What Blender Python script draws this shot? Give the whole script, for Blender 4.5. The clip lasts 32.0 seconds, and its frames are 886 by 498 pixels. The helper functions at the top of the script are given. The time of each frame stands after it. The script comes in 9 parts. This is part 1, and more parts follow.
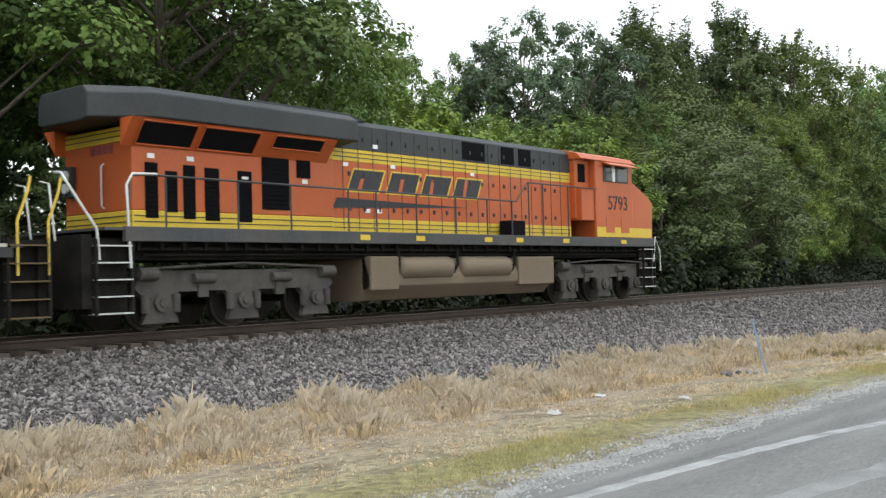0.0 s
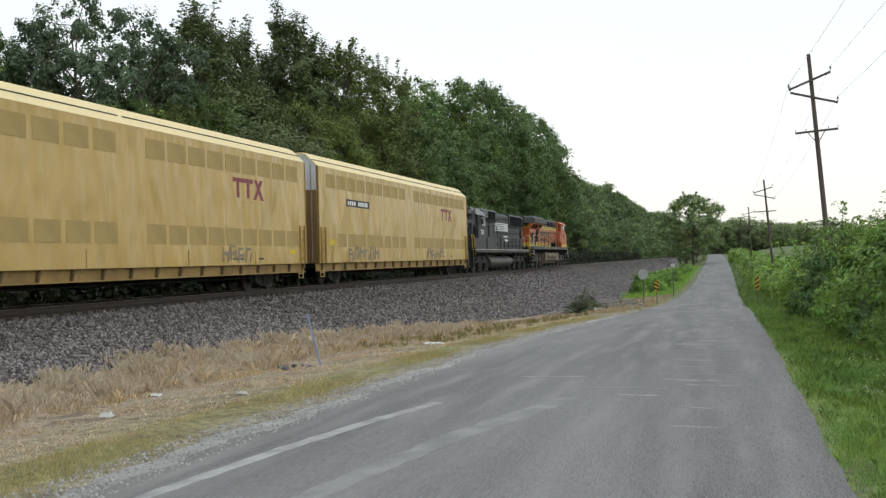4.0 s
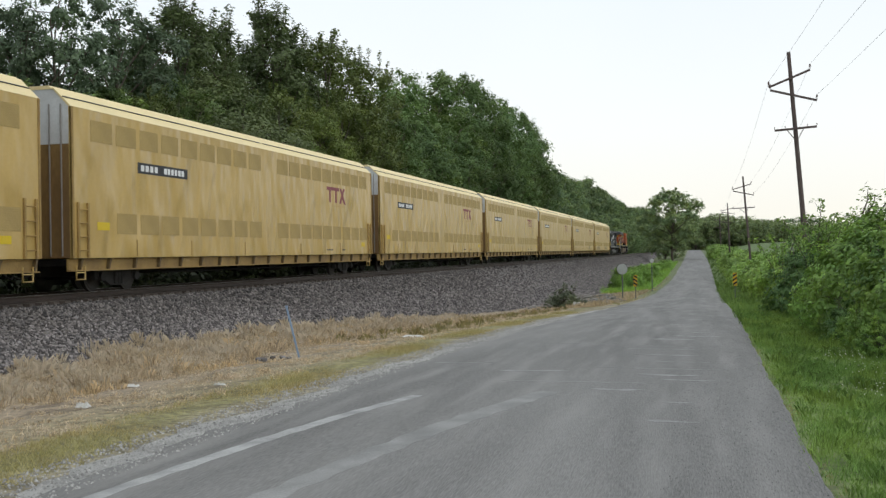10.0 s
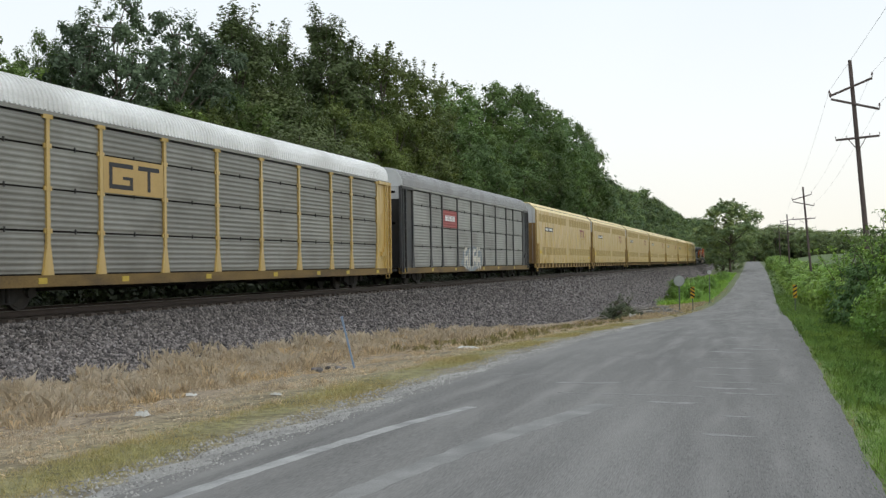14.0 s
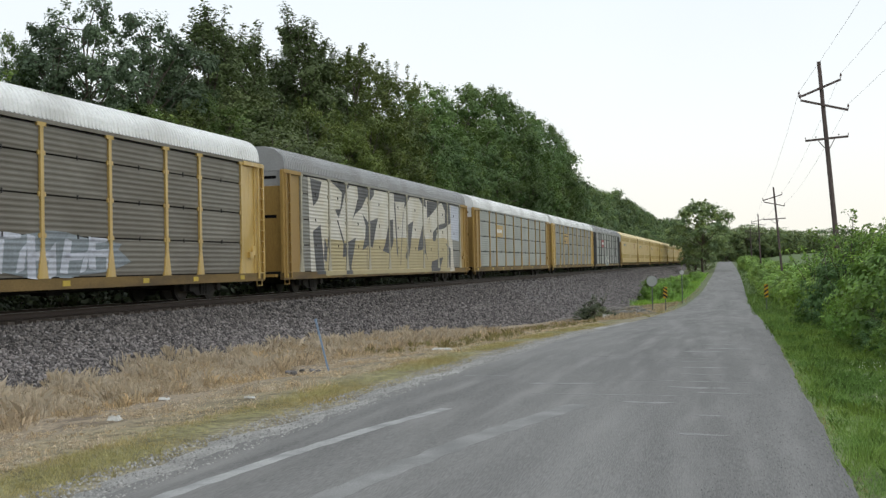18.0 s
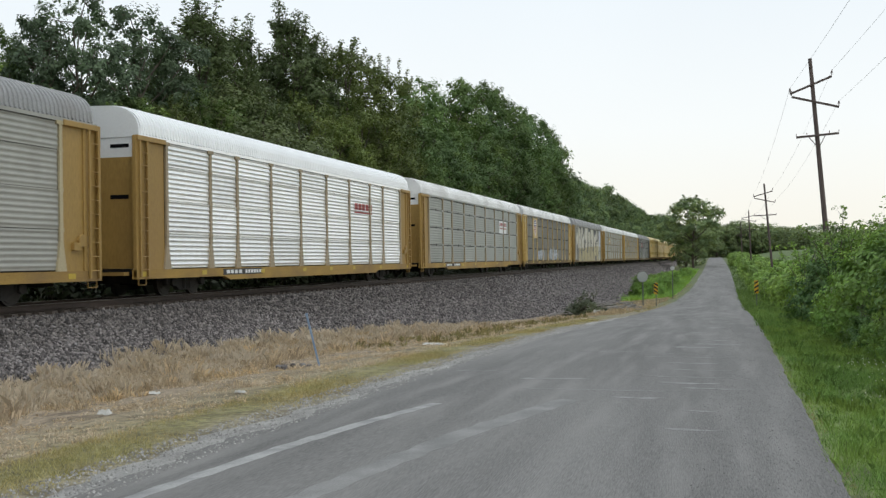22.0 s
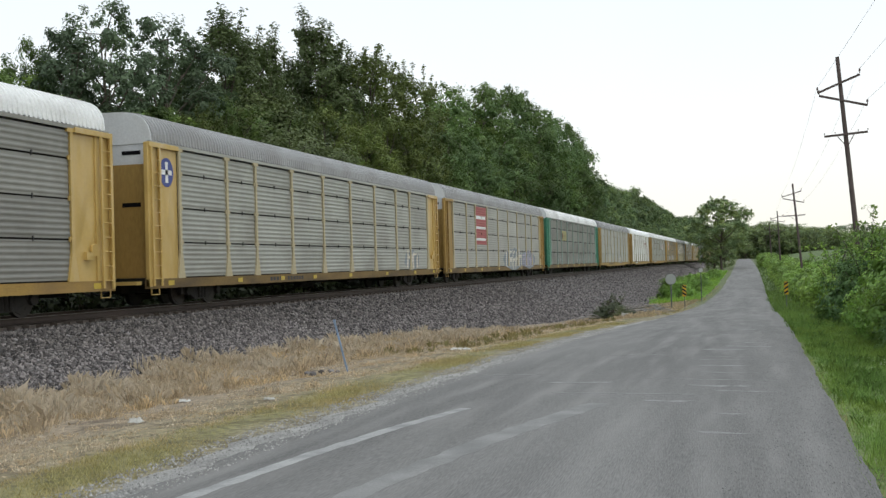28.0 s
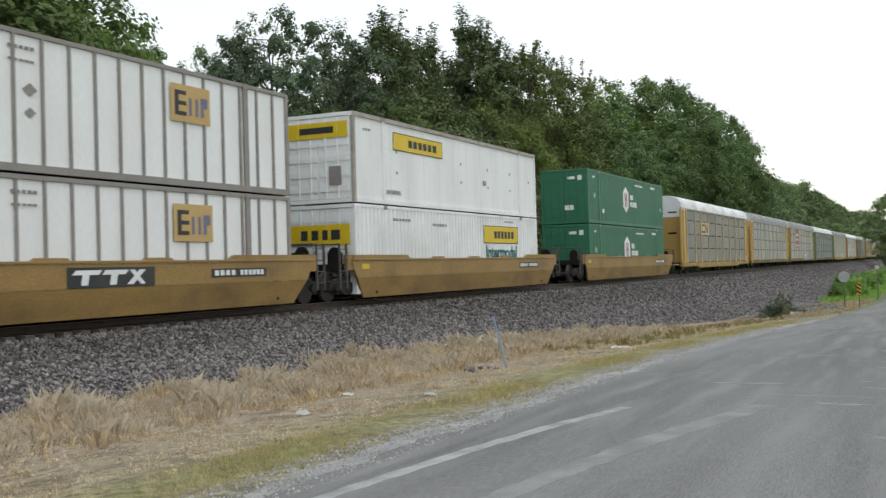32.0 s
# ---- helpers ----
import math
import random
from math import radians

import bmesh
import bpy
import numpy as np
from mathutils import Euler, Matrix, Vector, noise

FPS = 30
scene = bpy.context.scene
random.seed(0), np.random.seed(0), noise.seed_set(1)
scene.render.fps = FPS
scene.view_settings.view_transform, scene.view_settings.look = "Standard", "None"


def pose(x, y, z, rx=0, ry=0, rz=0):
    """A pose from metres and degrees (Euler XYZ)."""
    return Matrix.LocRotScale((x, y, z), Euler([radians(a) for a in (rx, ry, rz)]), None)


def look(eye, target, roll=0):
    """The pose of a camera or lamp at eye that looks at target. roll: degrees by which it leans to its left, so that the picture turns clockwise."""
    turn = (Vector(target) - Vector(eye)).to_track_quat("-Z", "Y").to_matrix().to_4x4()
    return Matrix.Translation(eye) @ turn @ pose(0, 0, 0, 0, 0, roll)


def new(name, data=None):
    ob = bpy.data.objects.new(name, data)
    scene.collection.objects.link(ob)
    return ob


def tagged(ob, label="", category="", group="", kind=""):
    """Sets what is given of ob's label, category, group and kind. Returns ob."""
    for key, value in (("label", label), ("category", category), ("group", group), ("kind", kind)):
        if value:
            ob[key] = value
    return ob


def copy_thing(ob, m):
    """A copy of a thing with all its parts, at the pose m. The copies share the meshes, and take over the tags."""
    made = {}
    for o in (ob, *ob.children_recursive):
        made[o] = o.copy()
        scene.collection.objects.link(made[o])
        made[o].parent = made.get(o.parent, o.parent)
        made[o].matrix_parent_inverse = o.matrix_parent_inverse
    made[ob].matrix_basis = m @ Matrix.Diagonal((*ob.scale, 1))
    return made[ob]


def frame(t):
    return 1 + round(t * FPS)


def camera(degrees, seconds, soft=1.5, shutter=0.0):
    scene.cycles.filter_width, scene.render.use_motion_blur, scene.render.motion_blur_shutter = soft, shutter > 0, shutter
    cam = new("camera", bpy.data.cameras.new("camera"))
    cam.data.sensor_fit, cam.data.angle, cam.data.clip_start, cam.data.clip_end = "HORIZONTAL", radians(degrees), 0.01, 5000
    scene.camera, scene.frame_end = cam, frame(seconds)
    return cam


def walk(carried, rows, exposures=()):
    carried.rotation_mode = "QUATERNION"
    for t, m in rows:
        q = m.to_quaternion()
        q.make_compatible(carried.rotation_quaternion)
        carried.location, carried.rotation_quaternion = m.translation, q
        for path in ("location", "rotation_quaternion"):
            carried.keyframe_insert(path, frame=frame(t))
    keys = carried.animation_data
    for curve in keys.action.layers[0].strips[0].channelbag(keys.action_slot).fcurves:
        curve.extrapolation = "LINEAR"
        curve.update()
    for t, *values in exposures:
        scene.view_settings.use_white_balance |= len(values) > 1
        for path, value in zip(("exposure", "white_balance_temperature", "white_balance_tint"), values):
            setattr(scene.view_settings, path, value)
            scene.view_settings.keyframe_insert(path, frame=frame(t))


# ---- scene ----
# the place: a county road beside a railway, z = 0 on the road at the camera; the track runs along +y
EYE = 1.65
TX, RAIL = -17.56, 0.72  # track centre and top of rail
cam = camera(46.3, 32.0, soft=1.35, shutter=0.06)
walk(cam, [
    (0.0, pose(0, 0, EYE, 91.45, 1.47, 39.36)),
    (0.5, pose(0, 0, EYE, 91.52, 2.84, 36.43)),
    (1.0, pose(0, 0, EYE, 91.30, 1.91, 33.41)),
    (1.5, pose(0, 0, EYE, 90.89, 1.40, 26.88)),
    (2.0, pose(0, 0, EYE, 90.70, 1.40, 21.42)),
    (2.5, pose(0, 0, EYE, 90.10, 1.29, 19.00)),
    (3.0, pose(0, 0, EYE, 91.07, 1.38, 17.47)),
    (3.5, pose(0, 0, EYE, 90.92, 1.38, 15.99)),
    (4.0, pose(0, 0, EYE, 90.62, 1.48, 15.31)),
    (4.5, pose(0, 0, EYE, 89.78, 1.30, 15.01)),
    (6.5, pose(0, 0, EYE, 90.09, 0.77, 14.21)),
    (7.0, pose(0, 0, EYE, 90.16, 0.49, 13.81)),
    (7.5, pose(0, 0, EYE, 90.44, 0.73, 13.60)),
    (8.0, pose(0, 0, EYE, 90.49, 0.78, 13.75)),
    (8.5, pose(0, 0, EYE, 90.39, 0.76, 14.83)),
    (9.0, pose(0, 0, EYE, 90.30, 0.87, 15.02)),
    (9.5, pose(0, 0, EYE, 90.21, 0.93, 14.55)),
    (10.0, pose(0, 0, EYE, 90.22, 0.91, 14.20)),
    (10.5, pose(0, 0, EYE, 90.38, 0.40, 13.84)),
    (11.0, pose(0, 0, EYE, 90.55, 0.53, 13.51)),
    (11.5, pose(0, 0, EYE, 90.66, 0.59, 13.19)),
    (12.0, pose(0, 0, EYE, 90.60, 0.43, 13.29)),
    (12.5, pose(0, 0, EYE, 90.54, 0.65, 13.82)),
    (13.0, pose(0, 0, EYE, 90.76, 0.69, 14.05)),
    (13.5, pose(0, 0, EYE, 90.79, 0.89, 15.90)),
    (14.0, pose(0, 0, EYE, 90.88, 0.82, 17.22)),
    (14.5, pose(0, 0, EYE, 90.84, 0.82, 17.32)),
    (16.5, pose(0, 0, EYE, 91.11, 0.99, 16.45)),
    (17.0, pose(0, 0, EYE, 91.11, 0.79, 15.91)),
    (17.5, pose(0, 0, EYE, 91.18, 1.19, 15.76)),
    (18.0, pose(0, 0, EYE, 90.95, 1.15, 15.78)),
    (18.5, pose(0, 0, EYE, 90.70, 1.35, 16.33)),
    (19.0, pose(0, 0, EYE, 90.71, 1.61, 16.40)),
    (19.5, pose(0, 0, EYE, 90.77, 1.66, 16.38)),
    (20.0, pose(0, 0, EYE, 90.69, 1.61, 16.09)),
    (20.5, pose(0, 0, EYE, 90.77, 1.51, 15.79)),
    (21.0, pose(0, 0, EYE, 90.73, 1.48, 15.51)),
    (21.5, pose(0, 0, EYE, 90.65, 1.10, 15.29)),
    (22.0, pose(0, 0, EYE, 90.66, 0.93, 15.29)),
    (22.5, pose(0, 0, EYE, 90.85, 0.98, 15.29)),
    (23.0, pose(0, 0, EYE, 90.82, 1.04, 15.42)),
    (23.5, pose(0, 0, EYE, 90.80, 1.35, 15.74)),
    (24.0, pose(0, 0, EYE, 90.74, 1.36, 15.84)),
    (24.5, pose(0, 0, EYE, 90.82, 1.26, 15.81)),
    (25.0, pose(0, 0, EYE, 90.91, 1.39, 15.87)),
    (25.5, pose(0, 0, EYE, 90.89, 1.50, 16.04)),
    (27.5, pose(0, 0, EYE, 91.05, 1.57, 16.44)),
    (28.0, pose(0, 0, EYE, 90.97, 1.66, 16.77)),
    (28.5, pose(0, 0, EYE, 90.78, 1.75, 17.16)),
    (29.0, pose(0, 0, EYE, 90.78, 1.51, 17.35)),
    (29.5, pose(0, 0, EYE, 90.75, 1.50, 17.67)),
    (30.0, pose(0, 0, EYE, 90.70, 1.18, 16.94)),
    (30.5, pose(0, 0, EYE, 90.78, 1.22, 17.29)),
    (31.0, pose(0, 0, EYE, 90.94, 0.91, 19.53)),
    (31.5, pose(0, 0, EYE, 91.11, 0.73, 19.32)),
    (32.0, pose(0, 0, EYE, 91.06, 1.66, 25.53)),
], [(0.0, 0.70), (0.8, 0.62), (1.6, 0.45), (2.4, 0.32), (3.5, 0.16), (5.0, 0.03), (17.0, 0.0), (20.0, 0.08), (22.0, -0.04), (24.0, 0.0), (26.0, 0.02), (28.0, 0.07), (29.5, 0.15), (31.0, 0.16), (32.0, 0.15)])

# ---- sky and sun: a bright thin overcast in the evening, brighter behind the viewer ----
world = bpy.data.worlds.new("sky")
scene.world = world
world.use_nodes = True
wn = world.node_tree
wn.nodes.clear()
w_out = wn.nodes.new("ShaderNodeOutputWorld")
w_bg = wn.nodes.new("ShaderNodeBackground")
w_sky = wn.nodes.new("ShaderNodeTexSky")
w_sky.sky_type, w_sky.sun_disc = "NISHITA", False
w_sky.sun_elevation, w_sky.sun_rotation = radians(69), radians(128)
w_sky.dust_density, w_sky.air_density = 4.0, 1.0
w_tc = wn.nodes.new("ShaderNodeTexCoord")
w_sep = wn.nodes.new("ShaderNodeSeparateXYZ")
w_ramp = wn.nodes.new("ShaderNodeValToRGB")
w_ramp.color_ramp.elements[0].position, w_ramp.color_ramp.elements[0].color = 0.0, (1.07, 1.03, 0.91, 1)
w_ramp.color_ramp.elements[1].position, w_ramp.color_ramp.elements[1].color = 0.35, (0.86, 0.95, 1.02, 1)
e = w_ramp.color_ramp.elements.new(0.12)
e.color = (1.02, 1.05, 1.04, 1)
w_noise = wn.nodes.new("ShaderNodeTexNoise")
w_noise.inputs["Scale"].default_value, w_noise.inputs["Detail"].default_value = 2.2, 4
w_cl = wn.nodes.new("ShaderNodeMapRange")
w_cl.inputs[3].default_value, w_cl.inputs[4].default_value = 0.94, 1.06
w_mul = wn.nodes.new("ShaderNodeVectorMath")
w_mul.operation = "SCALE"
w_gain = wn.nodes.new("ShaderNodeVectorMath")
w_gain.operation = "SCALE"
w_gain.inputs["Scale"].default_value = 0.022
w_add = wn.nodes.new("ShaderNodeVectorMath")
w_add.operation = "ADD"
wn.links.new(w_tc.outputs["Generated"], w_sep.inputs[0])
wn.links.new(w_sep.outputs["Z"], w_ramp.inputs[0])
wn.links.new(w_tc.outputs["Generated"], w_noise.inputs["Vector"])
wn.links.new(w_noise.outputs[0], w_cl.inputs[0])
wn.links.new(w_ramp.outputs[0], w_mul.inputs[0])
wn.links.new(w_cl.outputs[0], w_mul.inputs["Scale"])
wn.links.new(w_sky.outputs[0], w_gain.inputs[0])
wn.links.new(w_mul.outputs[0], w_add.inputs[0])
wn.links.new(w_gain.outputs[0], w_add.inputs[1])
wn.links.new(w_add.outputs[0], w_bg.inputs["Color"])
w_bg.inputs["Strength"].default_value = 0.92
wn.links.new(w_bg.outputs[0], w_out.inputs["Surface"])
sun = new("sun", bpy.data.lights.new("sun", "SUN"))
sun.data.energy, sun.data.angle, sun.data.color = 0.8, radians(30), (0.98, 0.97, 0.91)
sun.matrix_world = look((18, -14, 60), (0, 0, 0))

# ---- materials ----
def material(name, color, rough=0.7, metal=0.0, var=0.25, scale=3.0, fine=40.0, bump=0.15, dirt=None, dirt_amt=0.4, stretch=(1, 1, 1), island=0.0, spec=0.4, random=0.0, dirt_scale=0.6, wave=0.0, shift=False):
    """Base colour with variation at two scales, optional dirt patches, bump; island or object randomness."""
    m = bpy.data.materials.new(name)
    m.use_nodes = True
    nt = m.node_tree
    b = nt.nodes["Principled BSDF"]
    b.inputs["Roughness"].default_value, b.inputs["Metallic"].default_value = rough, metal
    b.inputs["Specular IOR Level"].default_value = spec
    tc = nt.nodes.new("ShaderNodeTexCoord")
    mp = nt.nodes.new("ShaderNodeMapping")
    mp.inputs["Scale"].default_value = stretch
    nt.links.new(tc.outputs["Object"], mp.inputs[0])
    if shift:
        # alike pieces take different places in the pattern
        oi = nt.nodes.new("ShaderNodeObjectInfo")
        far = nt.nodes.new("ShaderNodeMath")
        far.operation = "MULTIPLY"
        far.inputs[1].default_value = 47.0
        nt.links.new(oi.outputs["Random"], far.inputs[0])
        mv = nt.nodes.new("ShaderNodeVectorMath")
        nt.links.new(tc.outputs["Object"], mv.inputs[0])
        nt.links.new(far.outputs[0], mv.inputs[1])
        nt.links.new(mv.outputs[0], mp.inputs[0])
    n1 = nt.nodes.new("ShaderNodeTexNoise")
    n1.inputs["Scale"].default_value, n1.inputs["Detail"].default_value = scale, 5
    n2 = nt.nodes.new("ShaderNodeTexNoise")
    n2.inputs["Scale"].default_value, n2.inputs["Detail"].default_value = fine, 3
    for n in (n1, n2):
        nt.links.new(mp.outputs[0], n.inputs["Vector"])
    add = nt.nodes.new("ShaderNodeMath")
    add.operation = "ADD"
    nt.links.new(n1.outputs[0], add.inputs[0])
    nt.links.new(n2.outputs[0], add.inputs[1])
    last = add
    for amount, kind, out in ((island, "ShaderNodeNewGeometry", "Random Per Island"), (random, "ShaderNodeObjectInfo", "Random")):
        if amount:
            src = nt.nodes.new(kind)
            ma = nt.nodes.new("ShaderNodeMath")
            ma.operation = "MULTIPLY_ADD"
            ma.inputs[1].default_value = amount
            nt.links.new(src.outputs[out], ma.inputs[0])
            nt.links.new(last.outputs[0], ma.inputs[2])
            last = ma
    mr = nt.nodes.new("ShaderNodeMapRange")
    extra = (island + random) / 2
    mr.inputs[1].default_value, mr.inputs[2].default_value = 0.6 , 1.4 + 2 * extra
    mr.inputs[3].default_value, mr.inputs[4].default_value = 1 - var, 1 + var
    nt.links.new(last.outputs[0], mr.inputs[0])
    sc = nt.nodes.new("ShaderNodeVectorMath")
    sc.operation = "SCALE"
    sc.inputs[0].default_value = color[:3]
    nt.links.new(mr.outputs[0], sc.inputs["Scale"])
    col = sc.outputs[0]
    if dirt:
        n3 = nt.nodes.new("ShaderNodeTexNoise")
        n3.inputs["Scale"].default_value, n3.inputs["Detail"].default_value = dirt_scale, 6
        nt.links.new(mp.outputs[0], n3.inputs["Vector"])
        r3 = nt.nodes.new("ShaderNodeMapRange")
        r3.inputs[1].default_value, r3.inputs[2].default_value, r3.inputs[4].default_value = 0.45, 0.72, dirt_amt
        nt.links.new(n3.outputs[0], r3.inputs[0])
        mx = nt.nodes.new("ShaderNodeMix")
        mx.data_type = "RGBA"
        nt.links.new(r3.outputs[0], mx.inputs[0])
        nt.links.new(col, mx.inputs[6])
        mx.inputs[7].default_value = (*dirt[:3], 1)
        col = mx.outputs[2]
    nt.links.new(col, b.inputs["Base Color"])
    if bump:
        bp = nt.nodes.new("ShaderNodeBump")
        bp.inputs["Strength"].default_value, bp.inputs["Distance"].default_value = bump, 0.02
        nt.links.new(n2.outputs[0], bp.inputs["Height"])
        nt.links.new(bp.outputs[0], b.inputs["Normal"])
        if wave:
            # slight oil-canning of thin sheet
            n4 = nt.nodes.new("ShaderNodeTexNoise")
            n4.inputs["Scale"].default_value, n4.inputs["Detail"].default_value = 0.9, 1.5
            mw = nt.nodes.new("ShaderNodeMapping")
            mw.inputs["Scale"].default_value, mw.inputs["Rotation"].default_value = (1, 1.5, 0.6), (0.75, 0, 0)
            nt.links.new(tc.outputs["Object"], mw.inputs[0])
            nt.links.new(mw.outputs[0], n4.inputs["Vector"])
            b2 = nt.nodes.new("ShaderNodeBump")
            b2.inputs["Strength"].default_value, b2.inputs["Distance"].default_value = 1.0, wave
            nt.links.new(n4.outputs[0], b2.inputs["Height"])
            nt.links.new(b2.outputs[0], bp.inputs["Normal"])
    return m


def leaf_material(name, color, var=0.45, tint=(1.25, 1.1, 0.7), patch=0.45):
    """Leaves: each leaf its own tone, whole clumps drifting in hue, some light through the blade."""
    m = bpy.data.materials.new(name)
    m.use_nodes = True
    nt = m.node_tree
    b = nt.nodes["Principled BSDF"]
    b.inputs["Roughness"].default_value, b.inputs["Specular IOR Level"].default_value = 0.55, 0.3
    geo = nt.nodes.new("ShaderNodeNewGeometry")
    tc = nt.nodes.new("ShaderNodeTexCoord")
    n1 = nt.nodes.new("ShaderNodeTexNoise")
    n1.inputs["Scale"].default_value, n1.inputs["Detail"].default_value = patch, 3
    nt.links.new(tc.outputs["Object"], n1.inputs["Vector"])
    mr = nt.nodes.new("ShaderNodeMapRange")
    mr.inputs[3].default_value, mr.inputs[4].default_value = 1 - var, 1 + var
    nt.links.new(geo.outputs["Random Per Island"], mr.inputs[0])
    sc = nt.nodes.new("ShaderNodeVectorMath")
    sc.operation = "SCALE"
    sc.inputs[0].default_value = color
    nt.links.new(mr.outputs[0], sc.inputs["Scale"])
    mx = nt.nodes.new("ShaderNodeMix")
    mx.data_type, mx.blend_type = "RGBA", "MULTIPLY"
    mx.inputs[7].default_value = (*tint, 1)
    r2 = nt.nodes.new("ShaderNodeMapRange")
    r2.inputs[1].default_value, r2.inputs[2].default_value = 0.4, 0.65
    nt.links.new(n1.outputs[0], r2.inputs[0])
    nt.links.new(r2.outputs[0], mx.inputs[0])
    nt.links.new(sc.outputs[0], mx.inputs[6])
    oi = nt.nodes.new("ShaderNodeObjectInfo")
    r3 = nt.nodes.new("ShaderNodeMapRange")
    r3.inputs[3].default_value, r3.inputs[4].default_value = 0.68, 1.32
    nt.links.new(oi.outputs["Random"], r3.inputs[0])
    s2 = nt.nodes.new("ShaderNodeVectorMath")
    s2.operation = "SCALE"
    nt.links.new(mx.outputs[2], s2.inputs[0])
    nt.links.new(r3.outputs[0], s2.inputs["Scale"])
    nt.links.new(s2.outputs[0], b.inputs["Base Color"])
    tr = nt.nodes.new("ShaderNodeBsdfTranslucent")
    nt.links.new(s2.outputs[0], tr.inputs["Color"])
    ms = nt.nodes.new("ShaderNodeMixShader")
    ms.inputs[0].default_value = 0.3
    nt.links.new(b.outputs[0], ms.inputs[1])
    nt.links.new(tr.outputs[0], ms.inputs[2])
    nt.links.new(ms.outputs[0], nt.nodes["Material Output"].inputs["Surface"])
    return m


def stone_material(name, low, high, source, out):
    """Crushed stone: mostly dark faces, a few pale ones, dust-speckled."""
    m = bpy.data.materials.new(name)
    m.use_nodes = True
    nt = m.node_tree
    b = nt.nodes["Principled BSDF"]
    b.inputs["Roughness"].default_value = 0.85
    src = nt.nodes.new(source)
    pw = nt.nodes.new("ShaderNodeMath")
    pw.operation = "POWER"
    pw.inputs[1].default_value = 1.7
    nt.links.new(src.outputs[out], pw.inputs[0])
    tc = nt.nodes.new("ShaderNodeTexCoord")
    n = nt.nodes.new("ShaderNodeTexNoise")
    n.inputs["Scale"].default_value, n.inputs["Detail"].default_value = 35, 3
    nt.links.new(tc.outputs["Object"], n.inputs["Vector"])
    mr = nt.nodes.new("ShaderNodeMapRange")
    mr.inputs[3].default_value, mr.inputs[4].default_value = 0.7, 1.3
    nt.links.new(n.outputs[0], mr.inputs[0])
    mx = nt.nodes.new("ShaderNodeMix")
    mx.data_type = "RGBA"
    mx.inputs[6].default_value, mx.inputs[7].default_value = (*low, 1), (*high, 1)
    nt.links.new(pw.outputs[0], mx.inputs[0])
    sc = nt.nodes.new("ShaderNodeVectorMath")
    sc.operation = "SCALE"
    nt.links.new(mx.outputs[2], sc.inputs[0])
    nt.links.new(mr.outputs[0], sc.inputs["Scale"])
    nt.links.new(sc.outputs[0], b.inputs["Base Color"])
    return m


M_ASPHALT = material("weathered_asphalt", (0.155, 0.151, 0.145), 0.9, var=0.5, scale=0.7, fine=90, bump=0.6, dirt=(0.228, 0.222, 0.212), dirt_amt=0.75, stretch=(1, 0.10, 1), dirt_scale=3.2)
M_SHOULDER = material("gravel_shoulder", (0.265, 0.26, 0.247), 0.95, var=0.45, scale=2.5, fine=60, bump=0.8, dirt=(0.43, 0.42, 0.40), dirt_amt=0.8, dirt_scale=1.6)
M_PAINT = material("worn_road_paint", (0.315, 0.315, 0.307), 0.85, var=0.25, scale=2, fine=50, bump=0.2, dirt=(0.185, 0.185, 0.185), dirt_amt=0.9, dirt_scale=3.0)
M_BED = material("ballast_bed", (0.12, 0.108, 0.105), 0.95, var=0.5, scale=3, fine=22, bump=1.0)
M_STONE = stone_material("crushed_stone", (0.027, 0.023, 0.023), (0.318, 0.286, 0.272), "ShaderNodeNewGeometry", "Random Per Island")
# darker stone: shade beside the train is in its colour, together with brake dust
M_STONED = stone_material("shaded_dusted_stone", (0.020, 0.017, 0.016), (0.215, 0.192, 0.178), "ShaderNodeNewGeometry", "Random Per Island")
M_STONE1 = stone_material("single_crushed_stone", (0.06, 0.054, 0.052), (0.30, 0.28, 0.275), "ShaderNodeObjectInfo", "Random")
M_STEEL = material("rusty_rail_steel", (0.06, 0.042, 0.033), 0.6, 0.3, var=0.3, scale=4, fine=60)
M_SHINE = material("polished_rail_head", (0.35, 0.33, 0.31), 0.35, 0.9, var=0.15)
M_TIE = material("weathered_tie_timber", (0.10, 0.08, 0.065), 0.9, var=0.4, scale=5, fine=50, bump=0.5)
M_BARK = material("grey_brown_bark", (0.11, 0.09, 0.07), 0.95, var=0.5, scale=4, fine=30, bump=0.8, stretch=(1, 1, 0.25))
M_POLE = material("weathered_pole_timber", (0.10, 0.075, 0.07), 0.9, var=0.3, scale=3, fine=30, bump=0.4, stretch=(1, 1, 0.2))
M_WIRE = material("grey_wire", (0.18, 0.18, 0.19), 0.5, 0.6, var=0.1)
M_GLASSY = material("porcelain_insulator", (0.12, 0.08, 0.07), 0.3, var=0.1)
L_DARK = leaf_material("dark_oak_leaves", (0.083, 0.135, 0.041), var=0.22, tint=(1.15, 1.08, 0.8))
L_NEAR = leaf_material("oak_leaves", (0.114, 0.180, 0.051), var=0.24, tint=(1.15, 1.06, 0.8))
L_SLATE = leaf_material("slate_green_leaves", (0.108, 0.155, 0.088), var=0.25, tint=(1.05, 1.05, 0.9))
L_MID = leaf_material("mid_green_leaves", (0.112, 0.175, 0.051), var=0.24, tint=(1.15, 1.05, 0.8))
L_DEEP = leaf_material("deep_green_leaves", (0.100, 0.170, 0.056), var=0.22, tint=(1.2, 1.08, 0.8), patch=0.2)
L_OLIVE = leaf_material("olive_leaves", (0.139, 0.186, 0.055), var=0.24, tint=(1.15, 1.05, 0.8))
L_SOFT = leaf_material("soft_grey_green_leaves", (0.133, 0.172, 0.070), var=0.2, tint=(1.1, 1.05, 0.85))
